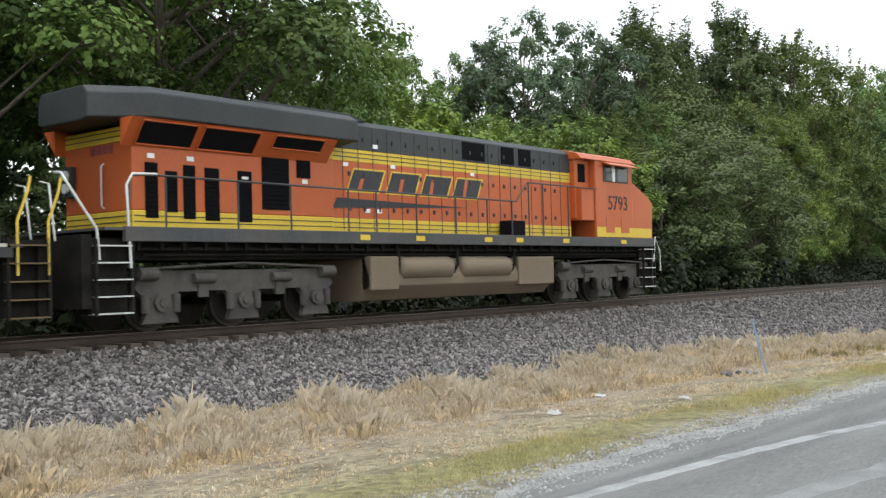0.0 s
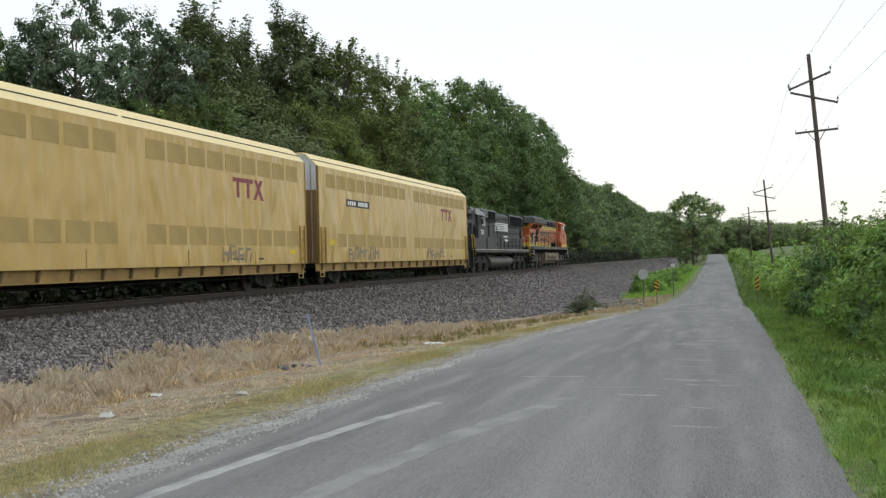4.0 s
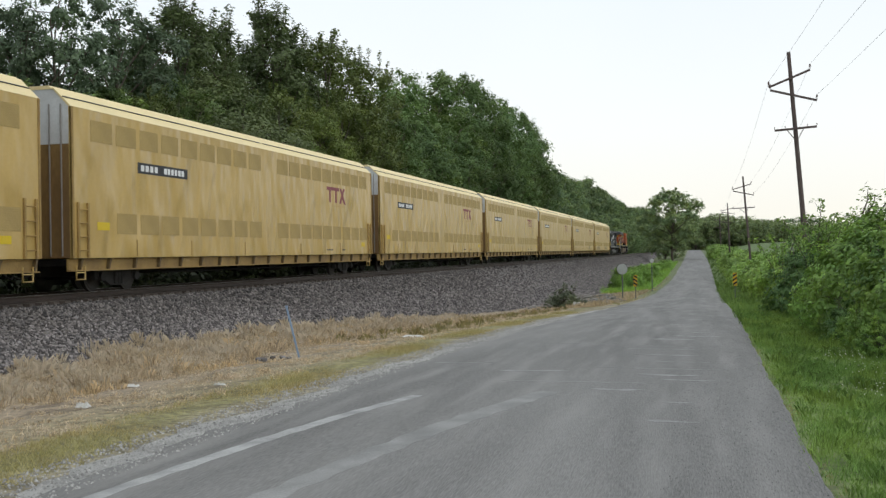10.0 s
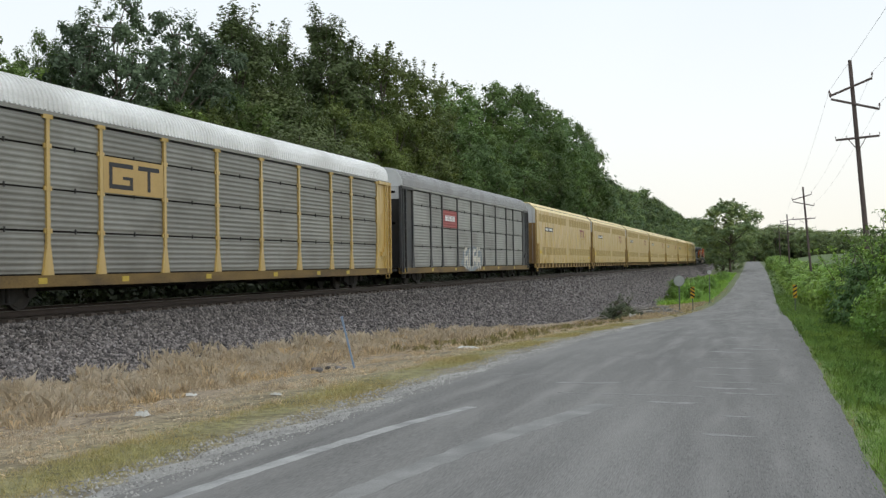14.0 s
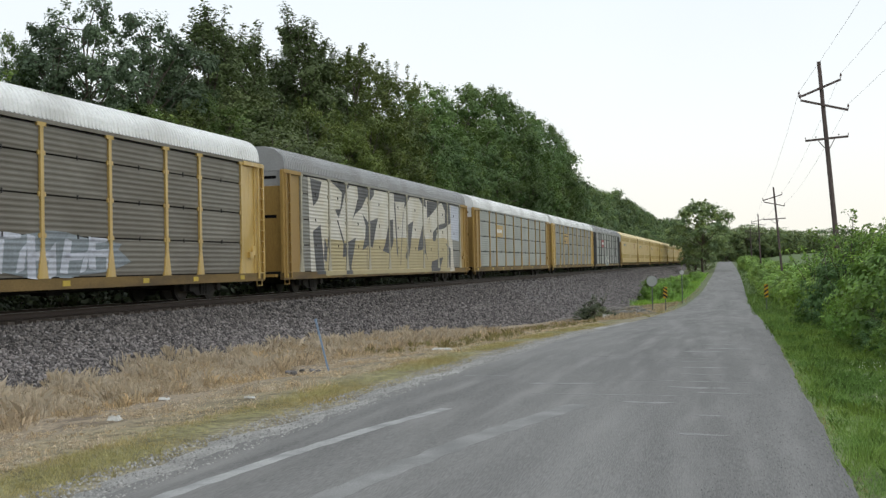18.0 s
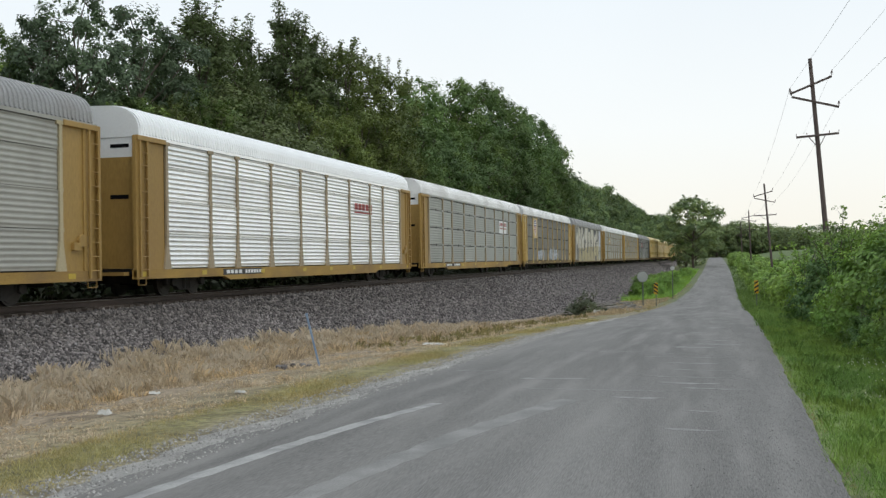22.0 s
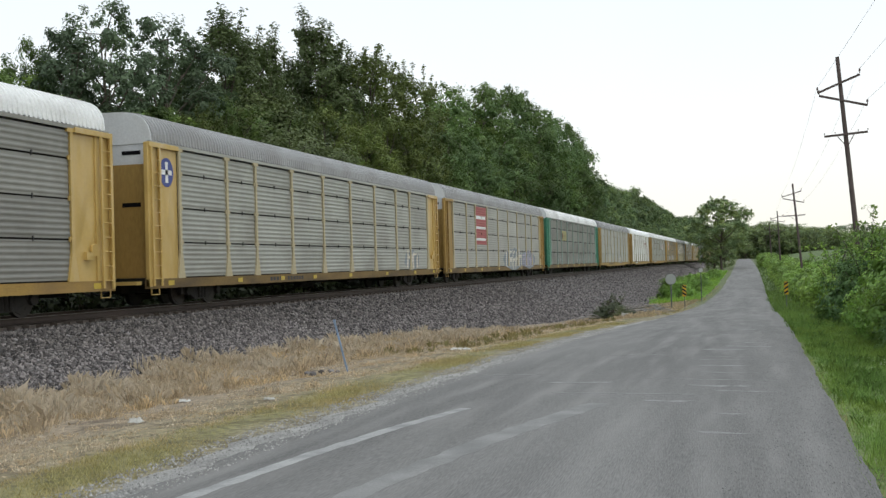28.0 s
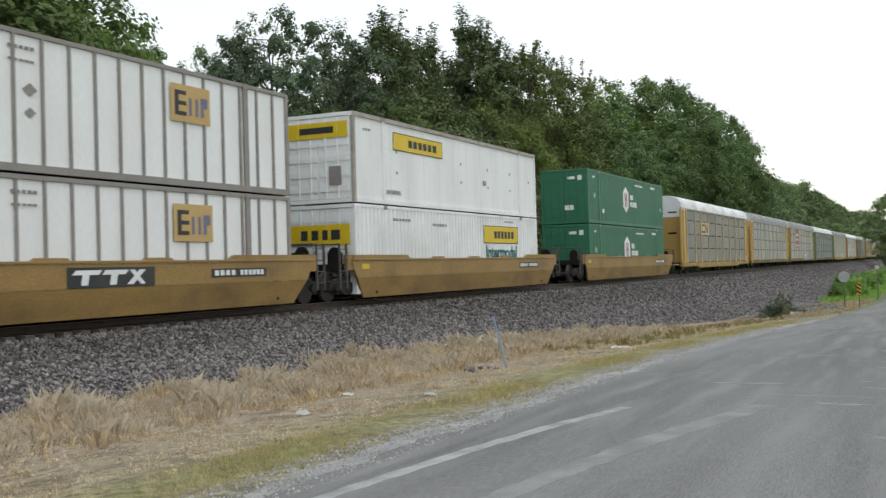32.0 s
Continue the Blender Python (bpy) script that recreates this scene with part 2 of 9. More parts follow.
# the next three greens have distance haze mixed into the leaf colour
L_HAZE = leaf_material("haze_paled_leaves", (0.185, 0.255, 0.125), var=0.25)
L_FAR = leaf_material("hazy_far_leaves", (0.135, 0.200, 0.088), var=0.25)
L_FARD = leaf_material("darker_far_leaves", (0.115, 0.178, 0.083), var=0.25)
L_YEL = leaf_material("yellow_green_leaves", (0.185, 0.275, 0.075), var=0.25)
L_GREY = leaf_material("grey_green_leaves", (0.125, 0.168, 0.070), var=0.22, tint=(1.05, 1.05, 0.85))
L_HEDGE = leaf_material("hedge_leaves", (0.165, 0.285, 0.068), var=0.36, tint=(1.3, 1.12, 0.75), patch=0.9)
L_HEDGED = leaf_material("dark_hedge_leaves", (0.100, 0.185, 0.062), var=0.36, tint=(1.2, 1.1, 0.8), patch=0.7)
L_WEED = leaf_material("bright_weed_leaves", (0.195, 0.345, 0.075), var=0.3, patch=0.25)
# near-black green: the deep shade under the trees is put into the leaf colour
L_UNDER = leaf_material("shade_darkened_undergrowth_leaves", (0.018, 0.027, 0.010), var=0.4)
L_DRY = leaf_material("dry_grass_blades", (0.68, 0.585, 0.45), var=0.22, tint=(0.84, 0.79, 0.70), patch=1.5)
L_GRASS = leaf_material("green_grass_blades", (0.124, 0.215, 0.050), var=0.36, tint=(1.5, 1.25, 1.05), patch=0.9)
L_STRAW = leaf_material("yellowing_grass_blades", (0.29, 0.262, 0.11), var=0.4, tint=(1.15, 1.0, 1.0), patch=1.0)
L_BROWN = leaf_material("withered_brown_blades", (0.42, 0.335, 0.23), var=0.45, tint=(1.2, 1.15, 1.0))

# ---- builders ----
class Geo:
    """Collects vertices and faces of one mesh."""

    def __init__(self):
        self.v, self.f, self.s = [], [], []

    def add(self, verts, faces, smooth=False):
        n = len(self.v)
        self.v += [tuple(p) for p in verts]
        self.f += [tuple(i + n for i in q) for q in faces]
        self.s += [smooth] * len(faces)
        return self

    def box(self, x0, x1, y0, y1, z0, z1):
        p = [(x, y, z) for z in (z0, z1) for y in (y0, y1) for x in (x0, x1)]
        return self.add(p, [(0, 2, 3, 1), (4, 5, 7, 6), (0, 1, 5, 4), (2, 6, 7, 3), (0, 4, 6, 2), (1, 3, 7, 5)])

    def prism(self, prof, y0, y1, axis="y", smooth=False, caps=True):
        """A closed profile (counter-clockwise seen from +axis towards -axis is not needed) drawn out along an axis."""
        n = len(prof)
        put = {"y": lambda a, b, c: (a, c, b), "x": lambda a, b, c: (c, a, b), "z": lambda a, b, c: (a, b, c)}[axis]
        v = [put(a, b, y0) for a, b in prof] + [put(a, b, y1) for a, b in prof]
        f = [(i, (i + 1) % n, n + (i + 1) % n, n + i) for i in range(n)]
        self.add(v, f, smooth)
        if caps:
            self.add(v, [tuple(range(n))[::-1], tuple(range(n, 2 * n))])
        return self

    def cyl(self, c, r, length, axis="y", n=14, r2=None, smooth=True):
        r2 = r if r2 is None else r2
        ring = [(math.cos(a), math.sin(a)) for a in (2 * math.pi * i / n for i in range(n))]
        put = {"y": lambda a, b, t: (c[0] + a, c[1] + t, c[2] + b), "x": lambda a, b, t: (c[0] + t, c[1] + a, c[2] + b), "z": lambda a, b, t: (c[0] + a, c[1] + b, c[2] + t)}[axis]
        v = [put(r * a, r * b, 0) for a, b in ring] + [put(r2 * a, r2 * b, length) for a, b in ring]
        self.add(v, [(i, (i + 1) % n, n + (i + 1) % n, n + i) for i in range(n)], smooth)
        return self.add(v, [tuple(range(n))[::-1], tuple(range(n, 2 * n))])

    def tube(self, pts, r, n=6, r_end=None):
        """A round bar along points."""
        pts = [Vector(p) for p in pts]
        r_end = r if r_end is None else r_end
        verts, faces = [], []
        for i, p in enumerate(pts):
            d = (pts[min(i + 1, len(pts) - 1)] - pts[max(i - 1, 0)]).normalized()
            a = d.orthogonal().normalized() if i == 0 else (a - d * a.dot(d)).normalized()
            b = d.cross(a)
            q = r + (r_end - r) * i / max(1, len(pts) - 1)
            verts += [p + a * (q * math.cos(2 * math.pi * k / n)) + b * (q * math.sin(2 * math.pi * k / n)) for k in range(n)]
        for i in range(len(pts) - 1):
            for k in range(n):
                faces.append((i * n + k, i * n + (k + 1) % n, (i + 1) * n + (k + 1) % n, (i + 1) * n + k))
        self.add(verts, faces, True)
        return self.add(verts, [tuple(range(n))[::-1], tuple(range(len(verts) - n, len(verts)))])

    def mesh(self, name, mat):
        me = bpy.data.meshes.new(name)
        me.from_pydata(self.v, [], self.f)
        me.polygons.foreach_set("use_smooth", self.s)
        bm = bmesh.new()
        bm.from_mesh(me)
        if len(bm.faces) < 6000:
            bmesh.ops.recalc_face_normals(bm, faces=bm.faces)
            bm.to_mesh(me)
        bm.free()
        for one in mat if isinstance(mat, (list, tuple)) else [mat]:
            me.materials.append(one)
        return me


def part(name, geo, mat, parent=None, label="", at=None, bevel=0.0):
    """One mesh object, as a part of its thing."""
    ob = new(name, geo.mesh(name, mat) if isinstance(geo, Geo) else geo)
    if parent:
        ob.parent = parent
    if at is not None:
        ob.matrix_basis = at
    if label:
        ob["label"] = label
    if bevel:
        md = ob.modifiers.new("bevel", "BEVEL")
        md.width, md.segments, md.limit_method = bevel, 2, "ANGLE"
    return ob


def sheet(name, verts, faces, mat, smooth=True):
    me = bpy.data.meshes.new(name)
    me.from_pydata(verts, [], faces)
    if smooth:
        me.polygons.foreach_set("use_smooth", [True] * len(faces))
    for one in mat if isinstance(mat, (list, tuple)) else [mat]:
        me.materials.append(one)
    return me


def quads_mesh(name, V, F, mat):
    me = bpy.data.meshes.new(name)
    n = len(F)
    me.vertices.add(len(V))
    me.vertices.foreach_set("co", np.asarray(V, np.float32).ravel())
    k = F.shape[1]
    me.loops.add(n * k)
    me.loops.foreach_set("vertex_index", F.astype(np.int32).ravel())
    me.polygons.add(n)
    me.polygons.foreach_set("loop_start", np.arange(n, dtype=np.int32) * k)
    me.update(calc_edges=True)
    me.materials.append(mat)
    return me


def smooth01(a):
    a = np.clip(a, 0, 1)
    return a * a * (3 - 2 * a)


# ---- the lie of the land ----
KY = np.array([-400, 0, 10, 24, 48, 85, 130, 232, 360, 490, 700, 1200, 4000], float)
KZ = np.array([0.0, 0.0, 0.0, -0.20, -1.05, -2.15, -2.45, -1.05, 0.4, 1.20, 0.6, 0.0, 0.0])


def road_z(y):
    y = np.asarray(y, float)
    return sum(w * np.interp(y + d, KY, KZ) for d, w in ((-14, 0.15), (-7, 0.2), (0, 0.3), (7, 0.2), (14, 0.15))) * smooth01((y + 5) / 14) 


def road_x(y):
    """Middle of the road."""
    y = np.asarray(y, float)
    return -2.2 + 0.25 * smooth01((y - 10) / 40) - 3.2 * smooth01((y - 130) / 420)


def ground_z(x, y):
    x, y = np.asarray(x, float), np.asarray(y, float)
    rz, rx = road_z(y), road_x(y)
    z = rz - 0.04 + 0 * x
    left = np.clip(rx - 3.2 - x, 0, None)
    z = z - 0.38 * smooth01(left / 5.0)
    z = z + (-0.2 - z) * smooth01((-20 - x) / 7) + 3.5 * smooth01((-26 - x) / 30)
    right = np.clip(x - rx - 3.0, 0, None)
    z = z - 0.10 * smooth01(right / 1.2) + 0.25 * smooth01((right - 2) / 3) + (3.3 - 0.6 * rz) * smooth01((right - 6) / 22) * smooth01((y - 20) / 90)
    return z


def spread(edges):
    out = []
    for a, b, step in edges:
        out += list(np.arange(a, b, step))
    return np.array(out + [edges[-1][1]])


gx = spread([(-4000, -600, 400), (-600, -60, 40), (-60, -20, 3), (-20, 12, 0.5), (12, 60, 4), (60, 600, 40), (600, 4000, 400)])
gy = spread([(-4000, -400, 400), (-400, -20, 20), (-20, 60, 0.8), (60, 160, 2.5), (160, 760, 12), (760, 4000, 300)])
GX, GY = np.meshgrid(gx, gy)
GZ = ground_z(GX, GY)
near = (GX > -16) & (GX < 12) & (GY > -10) & (GY < 90)
bumps = 0.035 * np.sin(GX * 2.1 + GY * 0.7) * np.sin(GY * 1.3 - GX * 0.4)
off_road = smooth01((np.abs(GX - road_x(GY)) - 3.4) / 1.0)
GZ = GZ + np.where(near, bumps * off_road, 0)
nx, ny = len(gx), len(gy)
gv = np.stack([GX.ravel(), GY.ravel(), GZ.ravel()], 1).tolist()
gf = [(j * nx + i, j * nx + i + 1, (j + 1) * nx + i + 1, (j + 1) * nx + i) for j in range(ny - 1) for i in range(nx - 1)]


def ground_material():
    """Soil and turf in bands across the verge: straw-dry by the ballast, green by the road, forest floor behind the track."""
    m = bpy.data.materials.new("verge_soil_and_turf")
    m.use_nodes = True
    nt = m.node_tree
    b = nt.nodes["Principled BSDF"]
    b.inputs["Roughness"].default_value = 0.95
    tc = nt.nodes.new("ShaderNodeTexCoord")
    sep = nt.nodes.new("ShaderNodeSeparateXYZ")
    nt.links.new(tc.outputs["Object"], sep.inputs[0])
    n = nt.nodes.new("ShaderNodeTexNoise")
    n.inputs["Scale"].default_value, n.inputs["Detail"].default_value = 0.5, 6
    nt.links.new(tc.outputs["Object"], n.inputs["Vector"])
    warp = nt.nodes.new("ShaderNodeMath")
    warp.operation = "MULTIPLY_ADD"
    warp.inputs[1].default_value = 1.6
    nt.links.new(n.outputs[0], warp.inputs[0])
    nt.links.new(sep.outputs["X"], warp.inputs[2])
    mr = nt.nodes.new("ShaderNodeMapRange")
    mr.inputs[1].default_value, mr.inputs[2].default_value = -30, 10
    nt.links.new(warp.outputs[0], mr.inputs[0])
    ramp = nt.nodes.new("ShaderNodeValToRGB")
    cr = ramp.color_ramp
    # the two stops furthest left are dark soil with tree shade put into the colour
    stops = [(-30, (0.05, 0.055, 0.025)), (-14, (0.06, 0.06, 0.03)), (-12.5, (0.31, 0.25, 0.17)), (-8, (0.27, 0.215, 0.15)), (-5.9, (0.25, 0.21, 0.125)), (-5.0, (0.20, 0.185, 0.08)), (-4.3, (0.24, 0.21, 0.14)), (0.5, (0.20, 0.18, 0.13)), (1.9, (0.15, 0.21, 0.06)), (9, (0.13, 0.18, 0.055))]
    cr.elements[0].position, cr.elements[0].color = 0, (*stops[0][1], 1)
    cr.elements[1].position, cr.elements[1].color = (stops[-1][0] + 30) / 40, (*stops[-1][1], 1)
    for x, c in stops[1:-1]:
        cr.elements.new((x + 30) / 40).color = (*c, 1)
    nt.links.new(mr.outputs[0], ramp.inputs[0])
    n2 = nt.nodes.new("ShaderNodeTexNoise")
    n2.inputs["Scale"].default_value, n2.inputs["Detail"].default_value = 9, 6
    nt.links.new(tc.outputs["Object"], n2.inputs["Vector"])
    m2 = nt.nodes.new("ShaderNodeMapRange")
    m2.inputs[1].default_value, m2.inputs[2].default_value, m2.inputs[3].default_value, m2.inputs[4].default_value = 0.3, 0.7, 0.45, 1.5
    nt.links.new(n2.outputs[0], m2.inputs[0])
    sc = nt.nodes.new("ShaderNodeVectorMath")
    sc.operation = "SCALE"
    nt.links.new(ramp.outputs[0], sc.inputs[0])
    nt.links.new(m2.outputs[0], sc.inputs["Scale"])
    # worn brown patches and pale thatch
    n5 = nt.nodes.new("ShaderNodeTexNoise")
    n5.inputs["Scale"].default_value, n5.inputs["Detail"].default_value = 1.3, 5
    nt.links.new(tc.outputs["Object"], n5.inputs["Vector"])
    m5 = nt.nodes.new("ShaderNodeMapRange")
    m5.inputs[1].default_value, m5.inputs[2].default_value, m5.inputs[4].default_value = 0.46, 0.64, 0.8
    nt.links.new(n5.outputs[0], m5.inputs[0])
    worn = nt.nodes.new("ShaderNodeMix")
    worn.data_type, worn.blend_type = "RGBA", "MULTIPLY"
    worn.inputs[7].default_value = (0.50, 0.47, 0.45, 1)
    nt.links.new(m5.outputs[0], worn.inputs[0])
    nt.links.new(sc.outputs[0], worn.inputs[6])
    # far along the line both verges are green
    far = nt.nodes.new("ShaderNodeMapRange")
    far.inputs[1].default_value, far.inputs[2].default_value = 70, 98
    nt.links.new(sep.outputs["Y"], far.inputs[0])
    mx = nt.nodes.new("ShaderNodeMix")
    mx.data_type = "RGBA"
    mx.inputs[7].default_value = (0.075, 0.115, 0.032, 1)
    fm = nt.nodes.new("ShaderNodeMath")
    fm.operation = "MULTIPLY"
    fm.inputs[1].default_value = 0.75
    nt.links.new(far.outputs[0], fm.inputs[0])
    nt.links.new(fm.outputs[0], mx.inputs[0])
    nt.links.new(worn.outputs[2], mx.inputs[6])
    nt.links.new(mx.outputs[2], b.inputs["Base Color"])
    bp = nt.nodes.new("ShaderNodeBump")
    bp.inputs["Strength"].default_value, bp.inputs["Distance"].default_value = 0.7, 0.05
    nt.links.new(n2.outputs[0], bp.inputs["Height"])
    nt.links.new(bp.outputs[0], b.inputs["Normal"])
    return m


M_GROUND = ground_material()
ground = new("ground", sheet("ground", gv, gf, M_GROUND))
tagged(ground, "dry straw-coloured verge and green turf over bare soil", "ground", kind="structure")

# ---- road ----
ry = spread([(-400, -20, 20), (-20, 2, 1.0), (2, 30, 0.22), (30, 60, 0.6), (60, 160, 2.5), (160, 720, 10)])


def ribbon(name, ys, x_of, lift, mat, cols=2, sink=0.0):
    """A strip on the road between x_of(y)[0] and [1]."""
    verts, faces = [], []
    for y in ys:
        a, b = x_of(y)
        for k in range(cols):
            x = a + (b - a) * k / (cols - 1)
            crown = 0.05 * (1 - ((x - float(road_x(y))) / 3.2) ** 2)
            verts.append((x, y, float(road_z(y)) + crown + lift - (sink if k in (0, cols - 1) else 0.0)))
    for j in range(len(ys) - 1):
        for k in range(cols - 1):
            i = j * cols + k
            faces.append((i, i + 1, i + cols + 1, i + cols))
    return sheet(name, verts, faces, mat)


def wob(y, k, amp):
    return amp * (math.sin(y * 1.1 + k) + 0.7 * math.sin(y * 2.9 + 2 * k) + 0.5 * math.sin(y * 6.7 + 3 * k) + 0.4 * math.sin(y * 13.3 + 5 * k))


shoulder = new("road_shoulder", ribbon("road_shoulder", ry, lambda y: (float(road_x(y)) - 3.0 + 0.6 * float(smooth01((y - 40) / 16)) + wob(y, 1, 0.10), float(road_x(y)) + 3.0 + wob(y, 5, 0.016)), 0.0, M_SHOULDER, 15, 0.09))
tagged(shoulder, "loose pale gravel shoulder along the road edge", "shoulder", kind="structure")
road = new("road", ribbon("road", ry, lambda y: (float(road_x(y)) - 2.32 + wob(y, 2, 0.07), float(road_x(y)) + 3.0 + wob(y, 7, 0.013)), 0.012, M_ASPHALT, 17))
tagged(road, "weathered grey asphalt country road with pale cracks", "road", kind="structure")

# ---- railway: bed, ties, rails, stones ----
BED = RAIL - 0.17  # top of the ties


def bed_profile(y):
    """Ballast section as (x, z), from the road side over the top to the forest side."""
    g1 = float(ground_z(-12.0, y)) - 0.15
    d = (BED - 0.02) - g1
    toe = TX + 1.75 + 1.75 * d + 1.2 * float(smooth01((25 - y) / 8))
    back = TX - 1.75 - 1.75 * (BED - 0.02 - float(ground_z(TX - 4.0, y)) + 0.25)
    return [(toe, g1), (TX + 1.75, BED - 0.20), (TX + 1.35, BED - 0.11), (TX - 1.35, BED - 0.02), (TX - 1.75, BED - 0.05), (back, float(ground_z(TX - 4.0, y)) - 0.25)]


by = spread([(-60, -10, 5), (-10, 70, 1.0), (70, 160, 3), (160, 900, 20)])
bv, bf = [], []
for y in by:
    prof = bed_profile(y)
    for (xa, za), (xb, zb) in zip(prof[:-1], prof[1:]):
        for k in range(4):
            bv.append((xa + (xb - xa) * k / 4, y, za + (zb - za) * k / 4))
    bv.append((prof[-1][0], y, prof[-1][1]))
bn = 4 * 5 + 1
bf = [(j * bn + i, j * bn + i + 1, (j + 1) * bn + i + 1, (j + 1) * bn + i) for j in range(len(by) - 1) for i in range(bn - 1)]
bed = new("ballast_bed", sheet("ballast_bed", bv, [f[::-1] for f in bf], M_BED))
tagged(bed, "grey ballast embankment carrying the track", "ballast", kind="structure")


def stones(name, count, y0, y1, size, seed):
    """Loose angular stones over the near slope and shoulder."""
    r = np.random.default_rng(seed)
    base = np.array([(1, 0, 0), (-1, 0, 0), (0, 1, 0), (0, -1, 0), (0, 0, 1), (0, 0, -1)], float)
    tri = np.array([(0, 2, 4), (2, 1, 4), (1, 3, 4), (3, 0, 4), (2, 0, 5), (1, 2, 5), (3, 1, 5), (0, 3, 5)])
    yk = np.arange(y0, y1 + 1.0, 0.5)
    prof = np.array([bed_profile(float(y))[:3] for y in yk])
    ys = y0 + (y1 - y0) * r.random(count)
    at = lambda k, c: np.interp(ys, yk, prof[:, k, c])
    low = r.random(count) < 0.88
    q = r.random(count)
    x = np.where(low, at(0, 0) + (at(1, 0) - at(0, 0)) * q, at(1, 0) + (at(2, 0) - at(1, 0)) * q)
    z = np.where(low, at(0, 1) + (at(1, 1) - at(0, 1)) * q, at(1, 1) + (at(2, 1) - at(1, 1)) * q + 0.02) + 0.008
    s = size * (0.5 + 1.0 * r.random((count, 1)) ** 1.4) * (0.6 + 0.8 * r.random((count, 3)))
    v = base[None] * s[:, None, :] * (0.7 + 0.6 * r.random((count, 6, 1)))
    a, b = r.random(count) * 6.28, r.random(count) * 6.28
    ca, sa, cb, sb = np.cos(a), np.sin(a), np.cos(b), np.sin(b)
    o, e = np.zeros(count), np.ones(count)
    ra = np.array([[ca, -sa, o], [sa, ca, o], [o, o, e]]).transpose(2, 0, 1)
    rb = np.array([[e, o, o], [o, cb, -sb], [o, sb, cb]]).transpose(2, 0, 1)
    v = v @ ra @ rb + np.stack([x, ys, z], 1)[:, None, :]
    f = (np.arange(count)[:, None, None] * 6 + tri[None]).reshape(-1, 3)
    ob = new(name, quads_mesh(name, v.reshape(-1, 3), f, M_STONE))
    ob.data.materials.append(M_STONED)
    # dark stones grow more frequent up the slope, painting in the train's shade
    dimmed = ~low | (r.random(count) < smooth01((q - 0.45) / 0.5))
    ob.data.polygons.foreach_set("material_index", np.repeat(dimmed, 8).astype(np.int32))
    ob.parent = bed
    return tagged(ob, "angular grey and mauve crushed ballast stones", kind="stuff")


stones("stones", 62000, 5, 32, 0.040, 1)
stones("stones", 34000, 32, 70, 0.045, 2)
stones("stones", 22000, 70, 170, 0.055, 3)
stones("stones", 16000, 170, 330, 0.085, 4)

# single stones on the shoulder in front, on five shared meshes
kinds = []
for k in range(5):
    rk = np.random.default_rng(70 + k)
    bm = bmesh.new()
    bmesh.ops.create_icosphere(bm, subdivisions=1, radius=0.05)
    for q in bm.verts:
        q.co = Vector([c * w for c, w in zip(q.co, 0.65 + 0.7 * rk.random(3))])
    me = bpy.data.meshes.new("stone")
    bm.to_mesh(me)
    bm.free()
    me.materials.append(M_STONE1)
    kinds.append(me)
rk = np.random.default_rng(80)
for k in range(280):
    y = 9 + 14 * rk.random()
    prof = bed_profile(y)
    q = 0.1 + 0.85 * rk.random()
    part("stone", kinds[k % 5], None, bed, at=Matrix.LocRotScale((prof[0][0] + (prof[1][0] - prof[0][0]) * q, y, prof[0][1] + (prof[1][1] - prof[0][1]) * q + 0.03), Euler(tuple(6.28 * rk.random(3))), None))

# ties, shared mesh
tie_geo = Geo().box(-1.3, 1.3, -0.115, 0.115, -0.17, 0.0).mesh("tie", M_TIE)
for i in range(150):
    o = part("tie", tie_geo, None, bed, at=pose(TX, 2 + i * 0.5, BED + 0.004, 0, 0, 0.4 * math.sin(i * 7.1)))
rest = Geo()
for i in range(900):
    rest.box(TX - 1.3, TX + 1.3, 77 + i * 0.5, 77.23 + i * 0.5, BED - 0.1, BED + 0.004)
o = part("ties", rest, M_TIE, bed)
o["kind"] = "stuff"
RAILP = [(-0.07, 0.0), (0.07, 0.0), (0.07, 0.012), (0.012, 0.03), (0.010, 0.12), (0.036, 0.132), (0.036, 0.16), (-0.036, 0.16), (-0.036, 0.132), (-0.010, 0.12), (-0.012, 0.03), (-0.07, 0.012)]
for sx in (0.75, -0.75):
    rail = part("rail", Geo().prism([(TX + sx + a, BED + 0.004 + b) for a, b in RAILP], -60, 900), M_STEEL)
    tagged(rail, "rust-brown steel rail with a polished head", "rail", "rails", "structure")
    part("rail_head", Geo().box(TX + sx - 0.03, TX + sx + 0.03, -60, 900, BED + 0.164, BED + 0.168), M_SHINE, rail, "polished running surface")



def gravel(count, seed, side, mat, label):
    """Loose chippings along the edges of the asphalt."""
    r = np.random.default_rng(seed)
    y = 3 + 32 * r.random(count) ** 1.4
    x = road_x(y) + (-2.15 - 0.85 * r.random(count) if side < 0 else 2.98 - 1.1 * r.random(count) ** 2.0)
    z = road_z(y) + 0.05 * (1 - ((x - road_x(y)) / 3.2) ** 2) + 0.014
    s = (0.006 + 0.012 * r.random(count) ** 2) * (1.0 if side < 0 else 0.62)
    a = r.random(count) * 6.28
    ring = [np.stack([x + s * np.cos(a + 1.57 * k) * (0.7 + 0.5 * r.random(count)), y + s * np.sin(a + 1.57 * k) * (0.7 + 0.5 * r.random(count)), z - 0.004], 1) for k in range(4)]
    V = np.stack(ring + [np.stack([x, y, z + s * 0.8], 1)], 1).reshape(-1, 3)
    F = (np.arange(count)[:, None, None] * 5 + np.array([(0, 1, 4), (1, 2, 4), (2, 3, 4), (3, 0, 4)])[None]).reshape(-1, 3)
    ob = new("gravel", quads_mesh("gravel", V, F, mat))
    ob.parent = shoulder
    return tagged(ob, label, kind="stuff")


